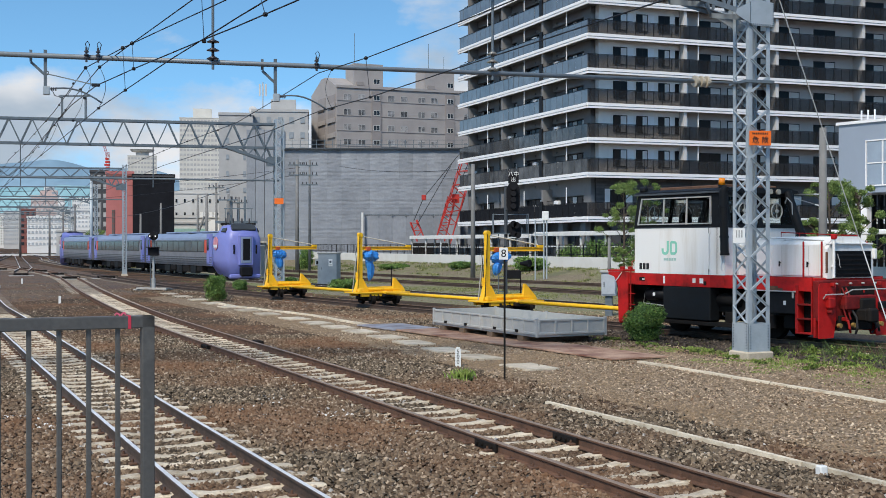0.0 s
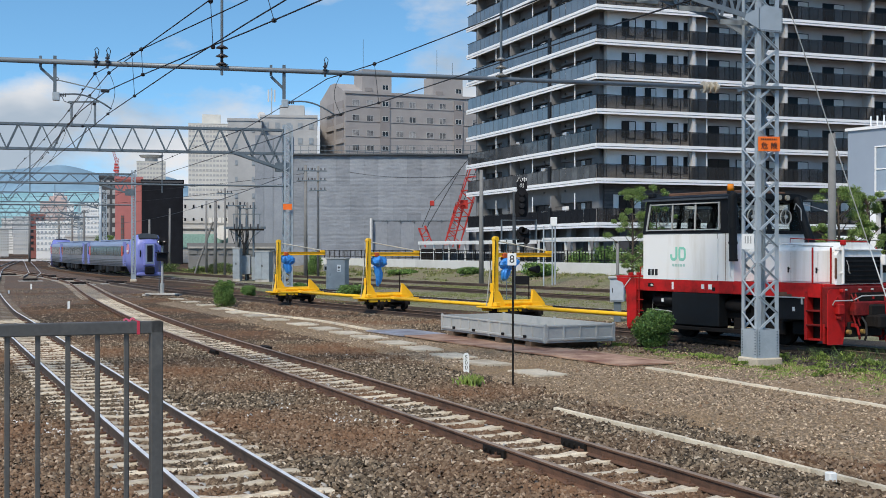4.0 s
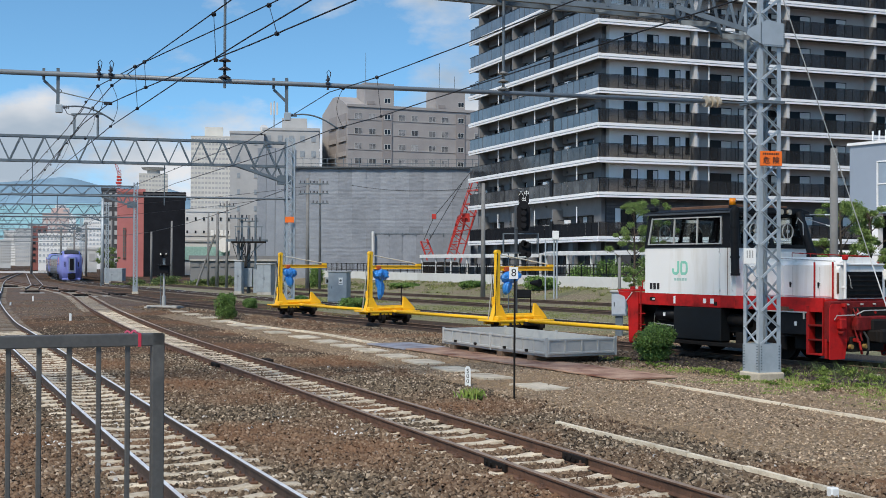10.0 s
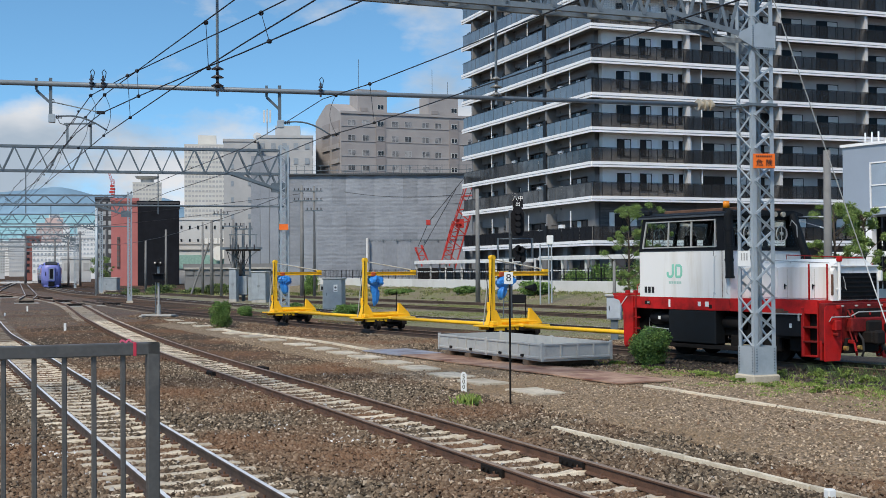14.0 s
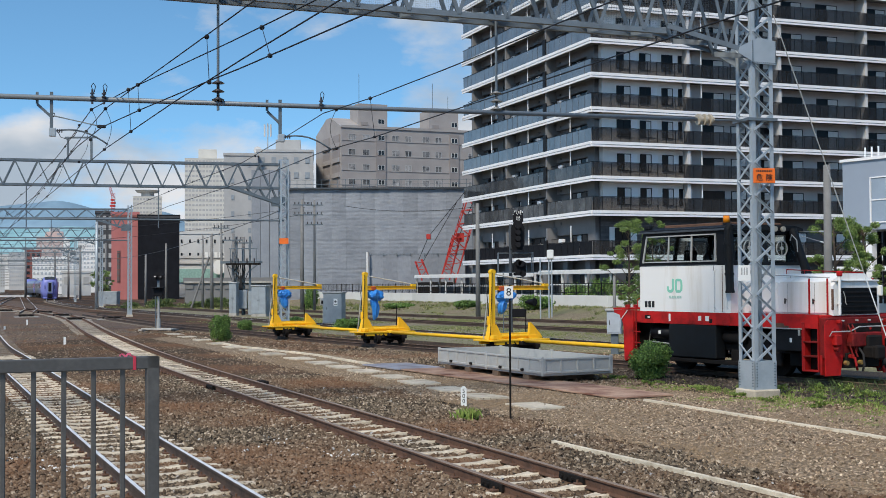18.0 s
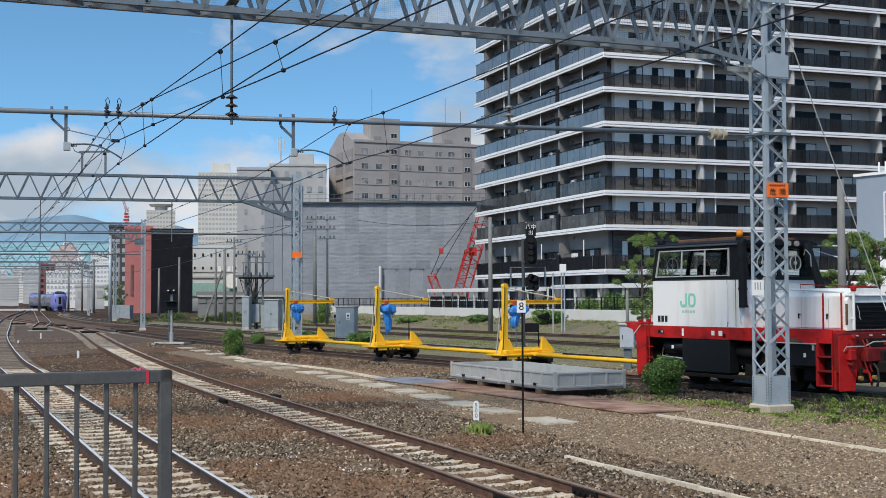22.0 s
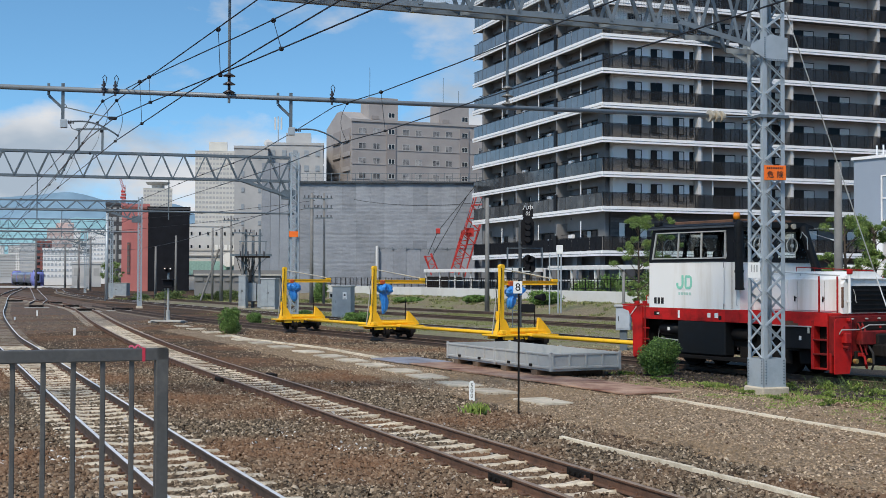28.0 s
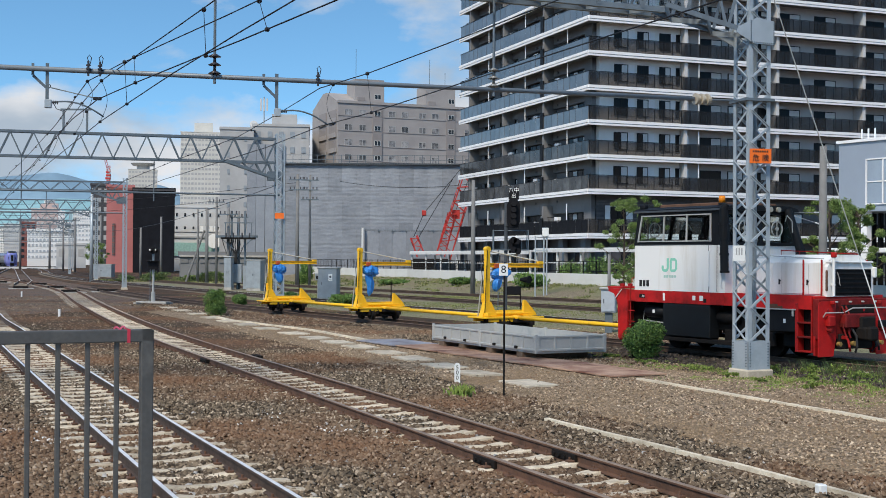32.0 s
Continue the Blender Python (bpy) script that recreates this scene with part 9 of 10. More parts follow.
def bush(x, y, w, h, seed, label, per=260, leaf=None):
    t = thing("bush", label, "bush", Matrix.Translation((x, y, float(bank_z(x, y)))), "bushes")
    rnd = random.Random(seed)
    bm = bmesh.new()
    cs, rs = [], []
    for k in range(16):
        a, r = rnd.uniform(0, 6.283), w * 0.33 * math.sqrt(rnd.random())
        z = h * rnd.uniform(0.14, 0.72)
        c = (r * math.cos(a), r * math.sin(a), z)
        cs.append(c)
        k2 = rnd.uniform(0.16, 0.27)
        rs.append((w * k2, w * k2, h * k2 * 0.9))
        rod(bm, (c[0] * 0.2, c[1] * 0.2, -0.03), c, 0.018, 5, 0.006)
    part("branchwork", bm, m_bark, t)
    cs.append((0, 0, h * 0.42))
    rs.append((w * 0.44, w * 0.44, h * 0.5))
    cs.append((0, 0, h * 0.2))
    rs.append((w * 0.4, w * 0.4, h * 0.22))
    leaves("foliage", cs, rs, int(per * 2.6), w * 0.028, leaf or m_leaf, seed, t, "", 0.4)
    return t


bush(-10.0, 54.0, 1.1, 1.4, 1, "rounded dense green bush in the ballast")
bush(-11.0, 66.9, 0.85, 0.75, 2, "small green bush beside the siding")
bush(5.27, 32.1, 1.14, 1.12, 3, "rounded dense green bush beside the locomotive", 420)
bush(-5.3, 66, 1.9, 0.75, 4, "low green shrub behind the trolleys")
bush(-9.2, 74, 1.2, 0.6, 5, "low weeds round the relay cabinet")
bush(6.6, 93.5, 3.0, 1.25, 6, "wild green shrub in front of the wall", 110)
bush(1.6, 104, 2.6, 0.7, 7, "wild green shrub in front of the wall", 110)
for k, (x, y, w, h) in enumerate(((-33.9, 131.5, 2.2, 0.8), (-30.6, 131, 3.2, 1.25), (-26.6, 130, 3.0, 0.9), (-24.2, 129.4, 2.8, 1.3), (-20.9, 129, 2.6, 0.8))):
    bush(x, y, w, h, 40 + k, "rank green shrub before the low shed", 90, m_scrub)
bush(-4.5, 114, 3.0, 0.5, 8, "wild green shrub in front of the wall", 110)


def tree(x, y, h, spread, trunk_r, seed, label, clumps=26, per=230, bare=0.35):
    t = thing("tree", label, "tree", Matrix.Translation((x, y, 0)), "trees")
    rnd = random.Random(seed)
    bm = bmesh.new()
    rod(bm, (0, 0, -0.1), (0.05, 0, h * 0.55), trunk_r, 9, trunk_r * 0.6)
    rod(bm, (0.05, 0, h * 0.55), (0, 0.05, h * 0.95), trunk_r * 0.6, 7, trunk_r * 0.15)
    cs, rs = [], []
    for k in range(int(clumps * 1.8)):
        z = h * rnd.uniform(bare, 1.0)
        f = 1 - abs((z / h - 0.62) / 0.5) ** 1.6
        a, r = rnd.uniform(0, 6.283), spread * max(0.15, f) * math.sqrt(rnd.uniform(0.1, 1))
        c = Vector((r * math.cos(a), r * math.sin(a), z))
        b = Vector((0.03, 0, max(h * 0.25, z - r * rnd.uniform(0.5, 0.9))))
        rod(bm, b, c, trunk_r * 0.3, 5, 0.01)
        cs.append(tuple(c))
        q = spread * rnd.uniform(0.1, 0.26)
        rs.append((q, q, q * rnd.uniform(0.5, 0.9)))
    part("trunk", bm, m_bark, t)
    leaves("crown", cs, rs, int(per * 2.2), 0.038, m_leaf2, seed, t, "", 0.2)


tree(10.4, 71, 6.0, 1.7, 0.09, 11, "young tree with light green leaves beside the wall", 22, 210, 0.2)
tree(12.1, 73, 6.3, 1.5, 0.08, 12, "young tree with light green leaves beside the wall", 18, 200, 0.3)
tree(16.6, 53, 5.3, 1.6, 0.1, 13, "leafy young tree in front of the office building", 28, 260, 0.2)
tree(18.2, 54, 5.0, 1.4, 0.1, 14, "leafy young tree in front of the office building", 24, 260, 0.2)
tree(19.4, 50, 4.2, 1.2, 0.1, 15, "leafy young tree in front of the office building", 18, 260, 0.2)
bush(-13.6, 122, 2.2, 2.6, 16, "tall dark shrub beside the utility poles", 110)
tree(-48.3, 172, 4.6, 1.9, 0.15, 17, "dense green tree beside the throat", 30, 220, 0.05)


def build_hedge():
    t = thing("hedge", "clipped green hedge behind the boundary wall", "hedge", kind="")
    cs, rs = [], []
    rnd = random.Random(5)
    u = Vector((-0.418, 0.908))
    bm = bmesh.new()
    for k in range(30):
        p = Vector((15.2, 85.5)) + u * (k * 0.5)
        cs.append((p.x + rnd.uniform(-0.2, 0.2), p.y, rnd.uniform(1.2, 2.4)))
        rs.append((0.6, 0.6, 0.6))
        rod(bm, (p.x, p.y, 0), (p.x, p.y, 2.2), 0.03, 5, 0.01)
    part("branchwork", bm, m_bark, t)
    leaves("foliage", cs, rs, 160, 0.09, m_leaf, 21, t, "", 0.2)


build_hedge()

def weed(x, y, w, h, seed):
    t = thing("weed", "low leafy green weed in the gravel", "weed", Matrix.Translation((x, y, 0)), "weeds")
    rnd = random.Random(seed)
    bm = bmesh.new()
    cs, rs = [], []
    for k in range(7):
        a, r = rnd.uniform(0, 6.283), w * 0.42 * math.sqrt(rnd.random())
        c = (r * math.cos(a), r * math.sin(a), h * rnd.uniform(0.25, 0.8))
        cs.append(c)
        rs.append((w * 0.17, w * 0.17, h * 0.25))
        rod(bm, (c[0] * 0.4, c[1] * 0.4, -0.02), c, 0.006, 5, 0.003)
    part("branchwork", bm, m_bark, t)
    leaves("foliage", cs, rs, 60, 0.024, m_leaf_y, seed, t, "", 0.2)


for k, (x, y, w, h) in enumerate(((6.35, 27.2, 0.5, 0.16), (6.0, 28.6, 0.7, 0.2), (7.35, 24.6, 0.45, 0.28), (7.9, 26.4, 0.6, 0.25), (8.35, 25.6, 0.5, 0.2), (9.0, 26.5, 0.8, 0.4), (9.7, 25.3, 0.7, 0.45), (10.2, 26.2, 0.8, 0.5), (9.2, 24.0, 0.9, 0.2), (9.8, 23.0, 0.8, 0.25), (8.9, 27.5, 0.6, 0.5), (8.3, 27.8, 0.5, 0.45), (5.1, 30.6, 0.8, 0.18), (4.4, 32.4, 0.8, 0.2), (3.9, 33.6, 0.7, 0.2), (7.6, 28.2, 0.6, 0.35), (7.0, 29.0, 0.6, 0.3), (6.7, 26.0, 0.4, 0.14), (9.5, 21.8, 0.7, 0.25), (10.3, 20.2, 0.8, 0.2), (10.9, 19.2, 0.9, 0.25), (9.9, 18.4, 0.7, 0.16), (11.2, 21.6, 0.9, 0.3), (10.6, 23.2, 0.8, 0.3))):
    weed(x, y, w * 0.8, h * 0.6, 80 + k)


# grass by the mast, along the sidings and the wall: x, y, spread, spread, height
NEAR_GRASS = [(6.6, 26.6, 1.2, 1.0, 0.8), (7.9, 26.2, 1.6, 1.4, 1.0), (8.6, 24.6, 1.6, 1.6, 0.9), (9.2, 27.6, 1.2, 1.0, 1.3), (7.2, 28.6, 1.2, 0.9, 1.2), (5.7, 29.6, 1.3, 1.3, 0.7), (4.9, 31.2, 1.0, 1.2, 0.6), (9.6, 22.6, 1.2, 1.6, 0.8), (8.0, 28.0, 1.2, 0.7, 1.3), (6.2, 24.7, 0.8, 0.6, 0.6), (9.9, 25.6, 0.8, 0.7, 1.5), (3.6, 33.2, 1.4, 1.2, 0.5), (10.6, 30.2, 0.7, 0.9, 1.2), (11.7, 28.4, 0.7, 0.9, 1.3), (12.8, 26.4, 0.7, 0.9, 1.2), (9.4, 20.6, 1.3, 1.4, 0.7), (10.4, 18.6, 1.2, 1.4, 0.7), (8.5, 22.4, 1.0, 1.2, 0.6), (11.0, 21.0, 1.2, 1.4, 0.9)]
blades("grass_near", "green weeds and grass round the mast foot", NEAR_GRASS, 30000, 0.05, m_grass, 31, 60)
m_tall = island_mat("seeding_grass", [(0.03, 0.055, 0.012), (0.09, 0.135, 0.035), (0.25, 0.27, 0.13)], 0.8)
TALL_GRASS = [(9.0, 27.6, 0.5, 0.4, 1.0), (9.7, 26.6, 0.6, 0.4, 1.1), (10.4, 25.6, 0.6, 0.4, 1.1), (8.2, 28.6, 0.5, 0.3, 0.8), (7.2, 29.8, 0.6, 0.4, 0.6), (9.5, 25.2, 0.6, 0.5, 0.6)]
blades("grass_tall", "tall seeding grass beside the siding rail", TALL_GRASS, 800, 0.34, m_tall, 35, 26, 0.3)
blades("grass_tuft", "yellow-green grass tuft at the marker post", [(0.36, 22.9, 0.06, 0.06, 1.0)], 170, 0.2, m_grass, 34, 40)
FAR_GRASS = [(8, 50, 6, 3, 0.8), (2, 60, 6, 4, 0.9), (-4, 68, 6, 4, 0.9), (14, 44, 5, 3, 0.8), (5, 68, 7, 4, 1.0), (12, 58, 6, 5, 0.9), (-8, 84, 6, 5, 1), (0, 82, 7, 4, 1), (18, 50, 5, 4, 1), (22, 42, 4, 4, 1)]
blades("grass_sidings", "thin green grass between the sidings", FAR_GRASS, 60000, 0.055, m_blade, 32, 9)
WALL_GRASS = [(16, 76, 4, 5, 1), (12, 85, 4, 5, 1.2), (8, 92, 4, 5, 1.2), (4, 101, 4, 5, 1.2), (0, 110, 4, 6, 1.2), (-5, 120, 4, 6, 1.2), (-12, 125, 5, 6, 1.5), (-20, 128, 6, 4, 1.8), (-27, 132, 6, 4, 1.8), (-33, 136, 5, 4, 1.5), (-29, 141, 4, 2, 3.0), (-24.5, 137, 3, 2, 2.6), (20, 66, 4, 5, 1)]
blades("weeds_wall", "dry brown and green weeds along the wall", WALL_GRASS, 17000, 0.12, m_weed, 33, 40, 1.0, bank_z)


# ---- loose ballast ----
def track_x(pts, y):
    """Where a track's centre line lies at depth y."""
    return np.interp(y, [p[1] for p in pts], [p[0] for p in pts])


def off_sleepers(x, y):
    """Keeps stones off the rails and thins them where sleepers show."""
    keep = np.ones(len(x), bool)
    for pts, k in ((A_PTS, 0.4436), (B_PTS, 0.4257)):
        d = (x - track_x(pts, y)) / np.sqrt(1 + k * k)
        for r in (-0.5665, 0.5665):
            keep &= np.abs(d - r) > 0.09
    # no stones on the platform side, which lies outside the camera's view
    keep &= x > track_x(A_PTS, y) - np.where(y < 34, 3.0, 5.5)
    # not on the near edging
    keep &= ~((np.abs(x - (1.64 + 0.4488 * (19.43 - y))) < 0.12) & (y < 19.6))
    # not on the trodden path, slabs or under the fine gravel
    q = x + 0.4257 * y
    keep &= ~((q + 0.25 * np.sin(3 * y) > 11.0) & (np.random.default_rng(6).random(len(x)) < 0.985))
    return keep


def crib(x, y):
    """Ballast between the rails lies lower, so that the sleepers show."""
    low = np.zeros(len(x))
    for pts, k in ((A_PTS, 0.4436), (B_PTS, 0.4257)):
        wave = 0.006 * np.sin(3.1 * x + 1.3 * y) + 0.006 * np.sin(5.3 * y - 2 * x) + (0.008 if pts is B_PTS else 0.001)
        off = (x - track_x(pts, y)) / np.sqrt(1 + k * k)
        low = np.where(np.abs(off) < 1.0, np.maximum(0.001, 0.007 + wave), low)
        # heaped over the sleeper ends of the farther track
        if pts is B_PTS:
            low = np.where((off > -1.15) & (off < -0.66), -0.004, low)
    return low


stones("ballast_near", "loose broken ballast stones", ((-14, 9), (9.5, 34)), 172000, 0.0245, m_stone, 41, off_sleepers, 0.5, crib, 0.03)
stones("ballast_middle", "loose broken ballast stones farther along the tracks", ((-40, 6), (33, 80)), 50000, 0.025, m_stone, 43, off_sleepers, 0.25, lambda x, y: crib(x, y) + 0.012 * (crib(x, y) > 0))
stones("path_stones", "small loose stones of the trodden path", ((-12, 12), (9.5, 46)), 90000, 0.0175, m_fine_stone, 44, lambda x, y: (x + 0.4257 * y + 0.3 * np.sin(2.3 * y) > 10.6) & ~((x - 1.6 + 0.6 * (y - 40) > -1.9 + 0.3 * np.sin(4 * y)) & (y < 37)), 0.25, lambda x, y: np.full(len(x), -0.012))
stones("siding_ballast", "brown-grey loose stones round the siding", ((-18, 10), (30, 78)), 34000, 0.036, m_stone, 45, lambda x, y: (x + 0.4257 * y > 11.2) & (np.abs(x - 1.6 + 0.6 * (y - 40)) < 3.6) & ((y > 37) | (x - 1.6 + 0.6 * (y - 40) < -1.9)), 0.25, lambda x, y: np.full(len(x), -0.012))
stones("ballast_pale", "scattered pale stones", ((-14, 9), (9.5, 30)), 1600, 0.03, mat("pale_stone", (0.45, 0.43, 0.4), 0.9, 0, 0.15, 20), 42, off_sleepers)

m_chip = mat("white_chip", (0.75, 0.75, 0.73), 0.8, 0, 0.1, 20)
for k, (x, y, w) in enumerate(((-2.85, 18.6, 0.35), (-2.6, 19.6, 0.3), (-5.4, 16.9, 0.3), (-6.1, 17.9, 0.4), (-6.3, 16.4, 0.3), (-1.6, 18.2, 0.3))):
    stones("white_chips", "sprinkled white lime chips on ballast", ((x - w, x + w), (y - w, y + w)), 45, 0.02, m_chip, 60 + k, lambda a, b_: np.ones(len(a), bool), 1.6)

patch("throat_ballast", "dark earthy ballast of the station throat", "gravel", [(-20.5, 50), (-15.5, 61), (-14.5, 70), (-26, 97), (-38, 124), (-66, 190), (-100, 260), (-118, 300), (-95, 240), (-62, 165), (-40.5, 102), (-30, 74)], 0.006, m_dirt)

# dark patch: the locomotive's shade is painted on the ground
patch("oily_gravel", "dark ballast with painted shade under the locomotive", "gravel", [(3.1, 37.6), (4.9, 34.2), (7.1, 30.8), (9.8, 26.3), (12.8, 21.3), (18.4, 23.6), (15.8, 28.3), (12.8, 33.1), (9.0, 37.6), (6.0, 38.5)], 0.017, m_shaded_bed)

# stones on that patch, the same shade put into their colour
m_shaded_stone = island_mat("shaded_stone", [(0.012, 0.009, 0.007), (0.075, 0.056, 0.04), (0.17, 0.135, 0.1)], 0.85)
stones("oily_stones", "loose stones darkened as painted shade under the locomotive", ((2, 17), (21, 40)), 17000, 0.034, m_shaded_stone, 47, lambda x, y: (x - 1.6 + 0.6 * (y - 40) < 3.4) & (x - 1.6 + 0.6 * (y - 40) > -1.7 + 0.3 * np.sin(3 * y)) & (np.abs(np.abs((x - track_x(C_PTS, y)) / 1.19) - 0.5665) > 0.1), 0.25, lambda x, y: np.full(len(x), -0.018))
# trodden fine gravel between the main track and the siding
patch("path_gravel", "trodden fine brown gravel path", "gravel", [(12.6, 3.0), (9.0, 5.0), (5.0, 14.4), (2.3, 20.8), (-2.6, 32.2), (-8.0, 45.0), (-14.0, 58.0), (-13.0, 61.5), (-6.0, 47.5), (-1.0, 38.5), (4.5, 30.2), (11.5, 17.5), (19.0, 5.0)], 0.012, m_fine)
m_turf = stone_mat("weedy_gravel", [(0.12, 0.095, 0.055), (0.36, 0.305, 0.2), (0.52, 0.455, 0.32)], 0.06, 0.8, 0.02, 0.13, (0.2, 0.22, 0.08))
patch("turf_gravel", "pale gravel overgrown with thin grass between the sidings", "gravel", [(19.6, 22), (12.0, 33.8), (5.7, 43.5), (-0.8, 53.5), (-6.6, 63.0), (-20.0, 95.0), (-33.0, 128.0), (-29.0, 172.0), (8.0, 94.0), (28.8, 50.5), (40.0, 28.0)], 0.009, m_turf)


# ---- departing train ----
m_violet = mat("violet_blue_paint", (0.19, 0.215, 0.53), 0.42, 0, 0.05, 1.0, 0, (0.16, 0.185, 0.48), 0.4)
m_lav = mat("lavender_grey_paint", (0.23, 0.28, 0.4), 0.4, 0, 0.05, 1.0)
m_steel_b = mat("ribbed_steel_side", (0.23, 0.235, 0.26), 0.4, 0.3, 0.08, 1.5)
m_band = glass_mat("dark_window_band", (0.05, 0.055, 0.06), 0.12)
m_win_t = glass_mat("train_window", (0.11, 0.125, 0.13), 0.08)
m_door_r = mat("orange_red_door", (0.62, 0.08, 0.03), 0.4, 0, 0.05)

CAR = 21.0


def train_car(cab):
    """One car about its middle; local x points backwards, towards the camera; cab: -1 leading end, 1 trailing end, 0 none."""
    t = thing("railcar", "violet and grey diesel express railcar with a dark window band" if not cab else "violet-fronted diesel express railcar with a raised driving cab", "railcar", None, "express train")
    x0, x1 = -CAR / 2 + 0.25, CAR / 2 - 0.25
    a = x0 + (2.6 if cab < 0 else 0)
    b = x1 - (2.6 if cab > 0 else 0)
    sec = [(-1.38, 0.8), (-1.44, 1.25), (-1.44, 2.4), (-1.37, 2.82), (-1.05, 3.08), (0, 3.19), (1.05, 3.08), (1.37, 2.82), (1.44, 2.4), (1.44, 1.25), (1.38, 0.8)]
    part("body", prism_x(bmesh.new(), sec, a, b), m_steel_b, t, "ribbed grey body sides")
    roof = [(-1.42, 2.68), (-1.38, 2.84), (-1.06, 3.1), (0, 3.21), (1.06, 3.1), (1.38, 2.84), (1.42, 2.68)]
    part("roof", prism_x(bmesh.new(), roof, a, b), m_lav, t, "lavender grey roof")
    for s in (-1, 1):
        L = b - a - 3.6
        part("window_band", bx(((a + b) / 2, s * 1.43, 2.2), (L, 0.06, 0.85), 0, 0.02), m_band, t)
        n = 9
        for k in range(n):
            part("pane", bx((a + 1.8 + (k + 0.5) * L / n, s * 1.465, 2.2), (L / n - 0.22, 0.02, 0.68)), m_win_t, t)
        for z in (0.95, 1.1, 1.25, 1.4):
            part("rib", bx(((a + b) / 2, s * 1.445, z), (b - a - 0.2, 0.03, 0.06)), m_dkgrey, t)
        for xd in (a + 0.9, b - 0.9):
            d = part("door", bx((xd, s * 1.45, 1.95), (0.62, 0.06, 1.8), 0, 0.02), m_violet, t)
            if cab or xd < 0:
                part("end_stripe", bx((xd + (0.62 if xd < 0 else -0.62), s * 1.455, 2.2), (0.42, 0.05, 0.9), 0, 0.01), m_door_r, t, "orange-red stripe beside the door")
            part("pane", bx((xd, s * 1.485, 2.3), (0.4, 0.02, 0.8)), m_glass, d)
        for k, (xk, w, h) in enumerate(((-4.2, 1.5, 0.55), (-2.5, 1.2, 0.42), (-0.9, 1.4, 0.6), (0.9, 1.7, 0.5), (2.7, 1.3, 0.58), (4.3, 1.2, 0.45))):
            part("equipment_case", bx((xk, s * 1.15, 0.8 - h / 2), (w, 0.4, h), 0, 0.04), m_under if k % 2 else m_tank, t)
        for xe in (a + 0.65, b - 0.65):
            part("end_panel", bx((xe, s * 1.425, 1.95), (1.3, 0.04, 2.2), 0, 0.01), m_violet, t, "violet-blue end panel")
    for xb in (-7.0, 7.0):
        part("bogie", bx((xb, 0, 0.5), (3.2, 2.1, 0.4), 0, 0.05), m_under, t)
        for dx in (-1.05, 1.05):
            for y in (-0.53, 0.53):
                wheel(t, xb + dx, y, 0.41, 0.41)
    part("underfloor", bx((0, 0, 0.75), (18, 1.9, 0.4)), m_under, t)
    for k in range(3):
        part("roof_unit", bx((-5 + k * 4.6, 0, 3.24), (2.6, 1.7, 0.12), 0, 0.04), m_lav, t)
    for e in (-1, 1):
        if cab == e:
            continue
        xe = e * (CAR / 2 - 0.12)
        part("gangway", bx((xe, 0, 2.05), (0.28, 1.3, 2.2), 0, 0.03), m_rubber, t)
    if cab:
        c = cab
        st = [(0.0, 3.21, 1.445, 0.8), (0.4, 3.26, 1.44, 0.62), (0.8, 3.5, 1.44, 0.42), (1.15, 3.7, 1.42, 0.28), (1.8, 3.74, 1.37, 0.2), (2.25, 3.64, 1.28, 0.16), (2.6, 3.3, 1.18, 0.14), (2.8, 2.98, 1.06, 0.14)]
        bm = bmesh.new()
        rings = []
        base = b if c > 0 else a
        for dx, zt, w, zb in st:
            x = base + c * dx
            rings.append([bm.verts.new(v) for v in ((x, -w * 0.96, zb), (x, -w, 1.3), (x, -w * 0.985, min(zt - 0.4, 2.7)), (x, -w * 0.76, zt - 0.1), (x, 0, zt), (x, w * 0.76, zt - 0.1), (x, w * 0.985, min(zt - 0.4, 2.7)), (x, w, 1.3), (x, w * 0.96, zb))])
        for r, s in zip(rings, rings[1:]):
            for k in range(9):
                bm.faces.new((r[k], r[(k + 1) % 9], s[(k + 1) % 9], s[k]))
        bm.faces.new(rings[0])
        bm.faces.new(rings[-1])
        part("cab", bm, m_violet, t, "violet-blue rounded driving cab", True)
        xe = base + c * 2.88
        part("gangway_frame", bx((xe, 0, 1.95), (0.3, 1.05, 2.1), 0, 0.06), m_violet, t)
        part("gangway_trim", bx((xe + c * 0.16, 0, 1.95), (0.06, 0.74, 1.75), 0, 0.02), m_lav, t)
        part("gangway_door", bx((xe + c * 0.2, 0, 2.0), (0.04, 0.48, 1.45), 0, 0.01), m_signal, t, "dark end door")
        part("coupler_cover", bx((xe + c * 0.12, 0, 0.5), (0.4, 0.85, 0.65), 0, 0.08), m_signal, t)
        part("obstacle_guard", bx((xe - c * 0.25, 0, 0.16), (0.5, 2.2, 0.3), 0, 0.08), m_violet, t)
        part("windscreen", bx((base + c * 2.42, 0, 3.48), (0.5, 1.72, 0.22), 0, 0.05, 0, c * 48), m_band, t, "dark raised windscreen")
        part("cab_roof", bx((base + c * 1.6, 0, 3.72), (1.2, 1.4, 0.07), 0, 0.03), m_dkgrey, t)
        part("horn_cover", bx((base + c * 1.4, 0, 3.77), (0.45, 0.9, 0.07), 0, 0.03), m_dkgrey, t)
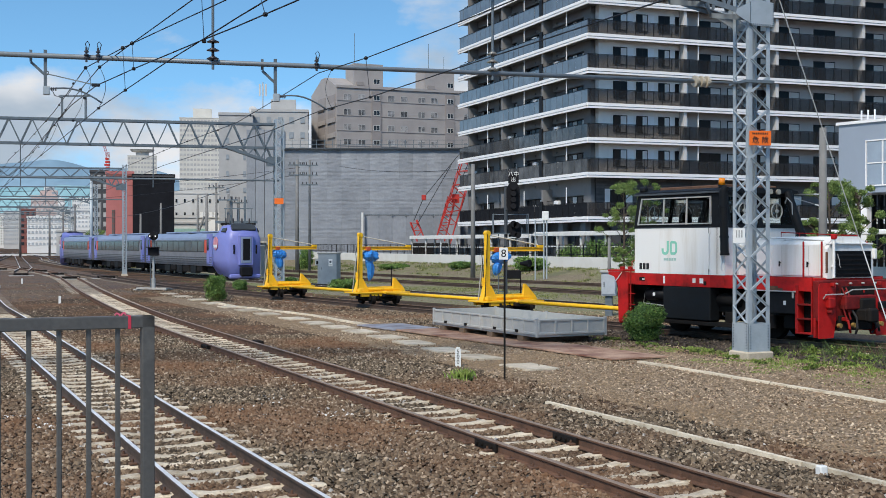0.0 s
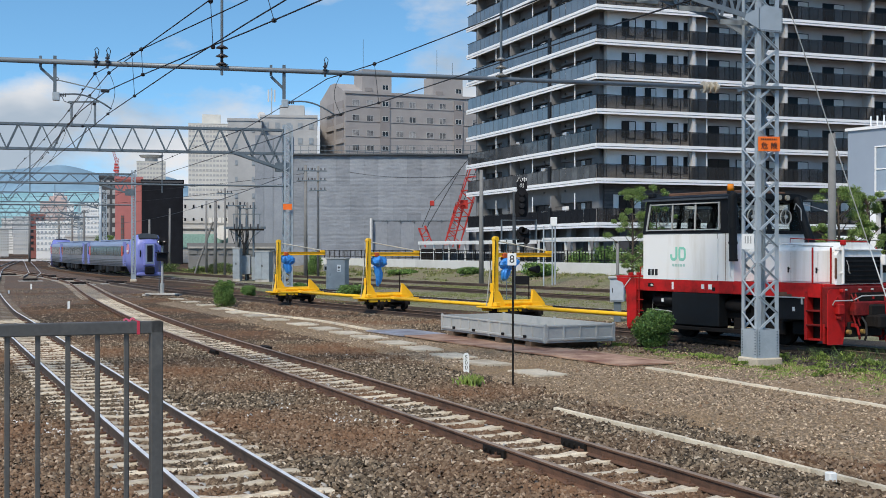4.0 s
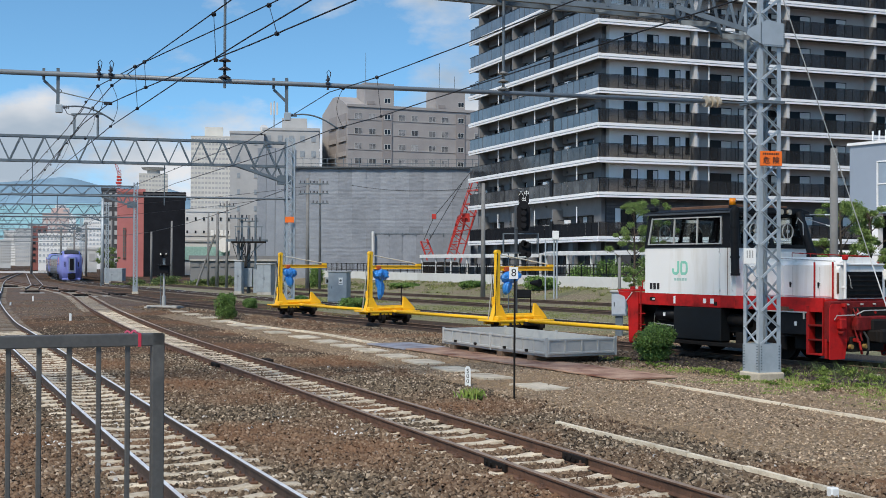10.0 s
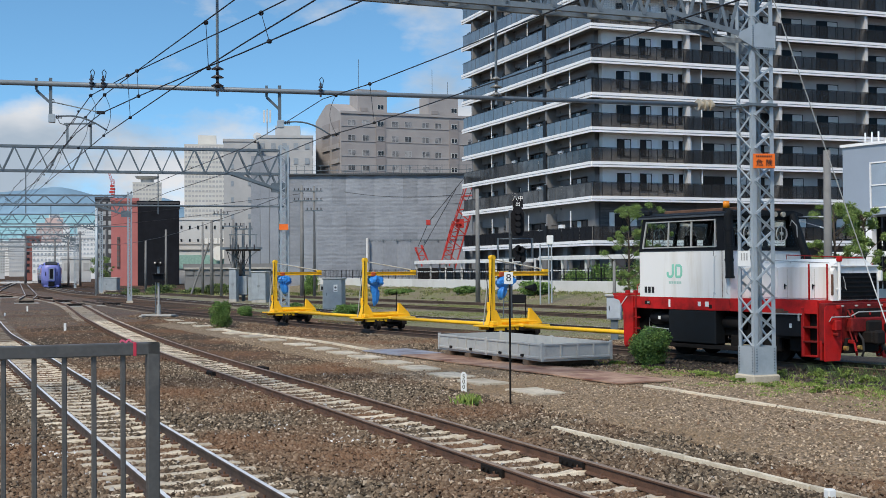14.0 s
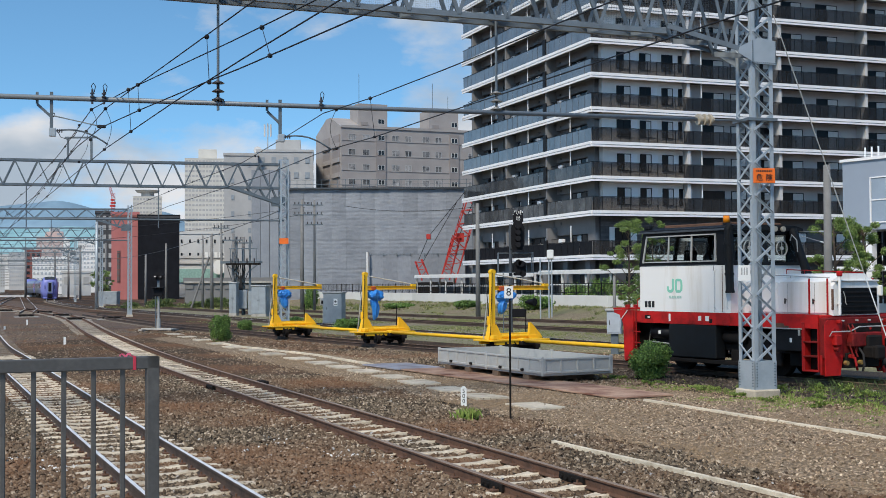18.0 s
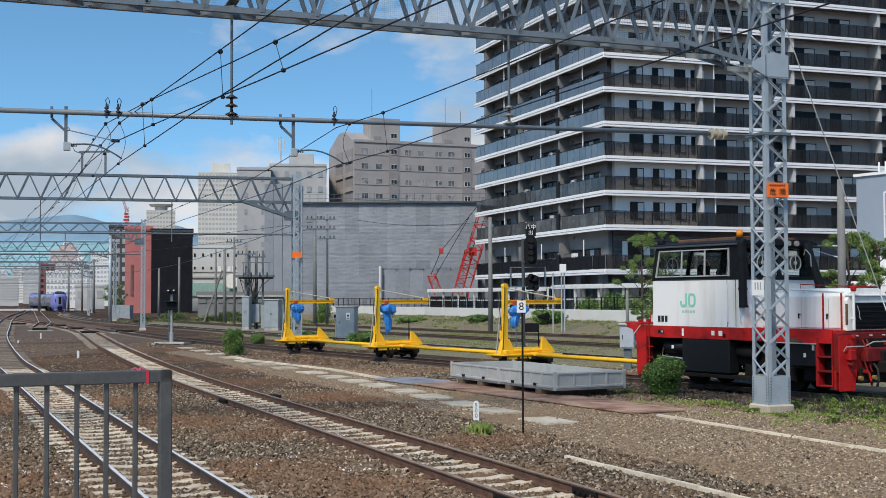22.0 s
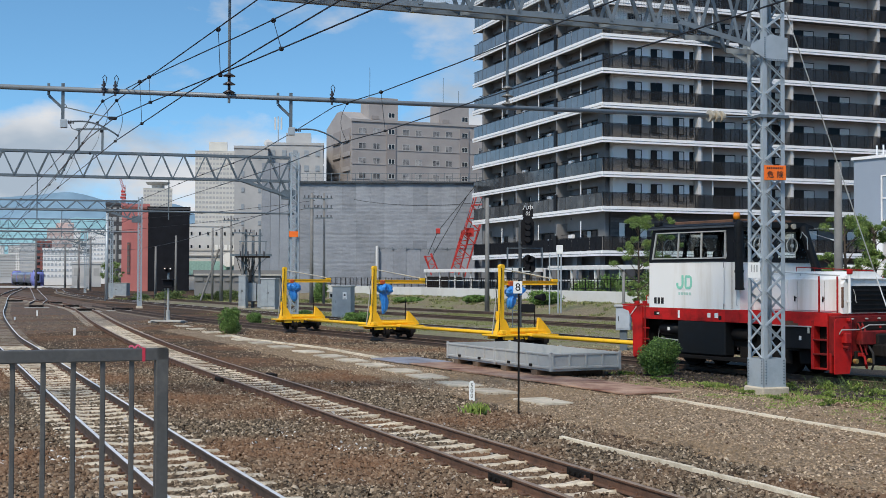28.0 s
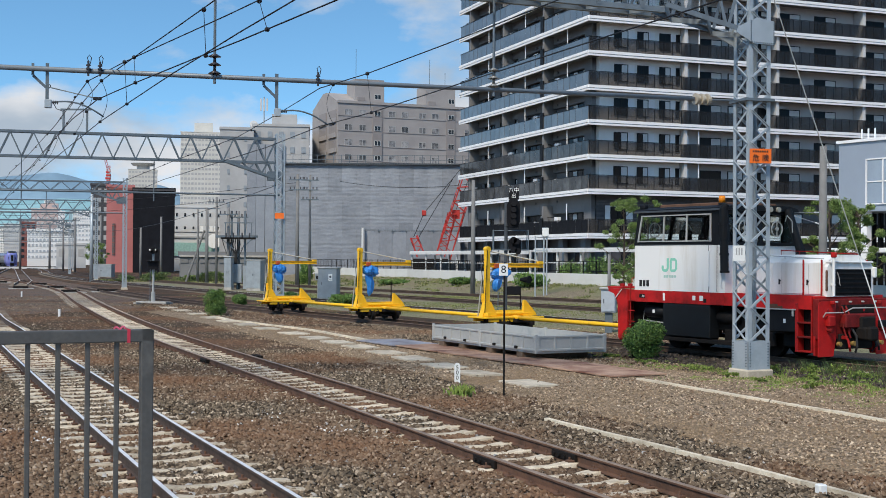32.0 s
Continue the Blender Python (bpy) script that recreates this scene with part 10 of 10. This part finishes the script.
        for s in (-1, 1):
            part("cab_side_window", bx((base + c * 1.75, s * 1.14, 3.32), (0.8, 0.12, 0.34), 0, 0.05, s * 28), m_band, t)
            part("corner_slot", bx((base + c * 2.74, s * 1.0, 1.9), (0.1, 0.1, 0.75), 0, 0.03), m_signal, t)
        for s in (-1, 1):
            part("tail_lamp", bx((base + c * 2.82, s * 0.8, 2.0), (0.06, 0.1, 0.6), 0, 0.02), m_signal, t)
            part("side_emblem", disc(bmesh.new(), (base + c * 0.8, s * 1.44, 2.4), (0, 1, 0), 0.46, 0.06, 20), mat("emblem_pink", (0.68, 0.3, 0.36), 0.5), t, "plain red and white side emblem")
            part("emblem_band", bx((base + c * 0.8, s * 1.48, 2.22), (0.7, 0.03, 0.2)), m_white, t)
    return t


# ---- motions ----
def motions():
    # seconds and depth of the train's tail along its track
    tail = [(0, 84), (2, 96), (4, 109.6), (6, 123.3), (8, 138.2), (10, 152.9), (12, 167), (14, 180.5), (16.5, 199), (19, 217), (22, 237.5), (25, 256.5), (27, 270), (29, 283), (32, 302)]
    line = curve_pts(D_PTS, 0.25)

    def arc(y):
        return next(i for i, p in enumerate(line) if p[1] >= y) * 0.25

    def at(s):
        i = min(max(int(s / 0.25), 0), len(line) - 2)
        f = s / 0.25 - i
        p, q = line[i], line[i + 1]
        return Vector((p[0] + (q[0] - p[0]) * f, p[1] + (q[1] - p[1]) * f))
    ts = [a for a, b in tail]
    ss = [arc(b) for a, b in tail]
    times = [float(k) for k in range(33)]
    dist = np.interp(times, ts, ss)
    # even out the pace
    sm = dist.copy()
    for _ in range(3):
        sm[1:-1] = (sm[:-2] + 2 * sm[1:-1] + sm[2:]) / 4
    for n, cab in enumerate((1, 0, -1)):
        car = train_car(cab)
        rows = []
        for t, s in zip(times, sm):
            mid = s + CAR * (n + 0.5) + 0.3 * n
            p, q = at(mid - 7.0), at(mid + 7.0)
            c = (p + q) / 2
            d = (p - q).normalized()      # backwards, towards the camera
            rows.append((t, Matrix.Translation((c.x, c.y, 0.17)) @ Euler((0, 0, math.atan2(d.y, d.x))).to_matrix().to_4x4()))
        walk(car, rows)


motions()
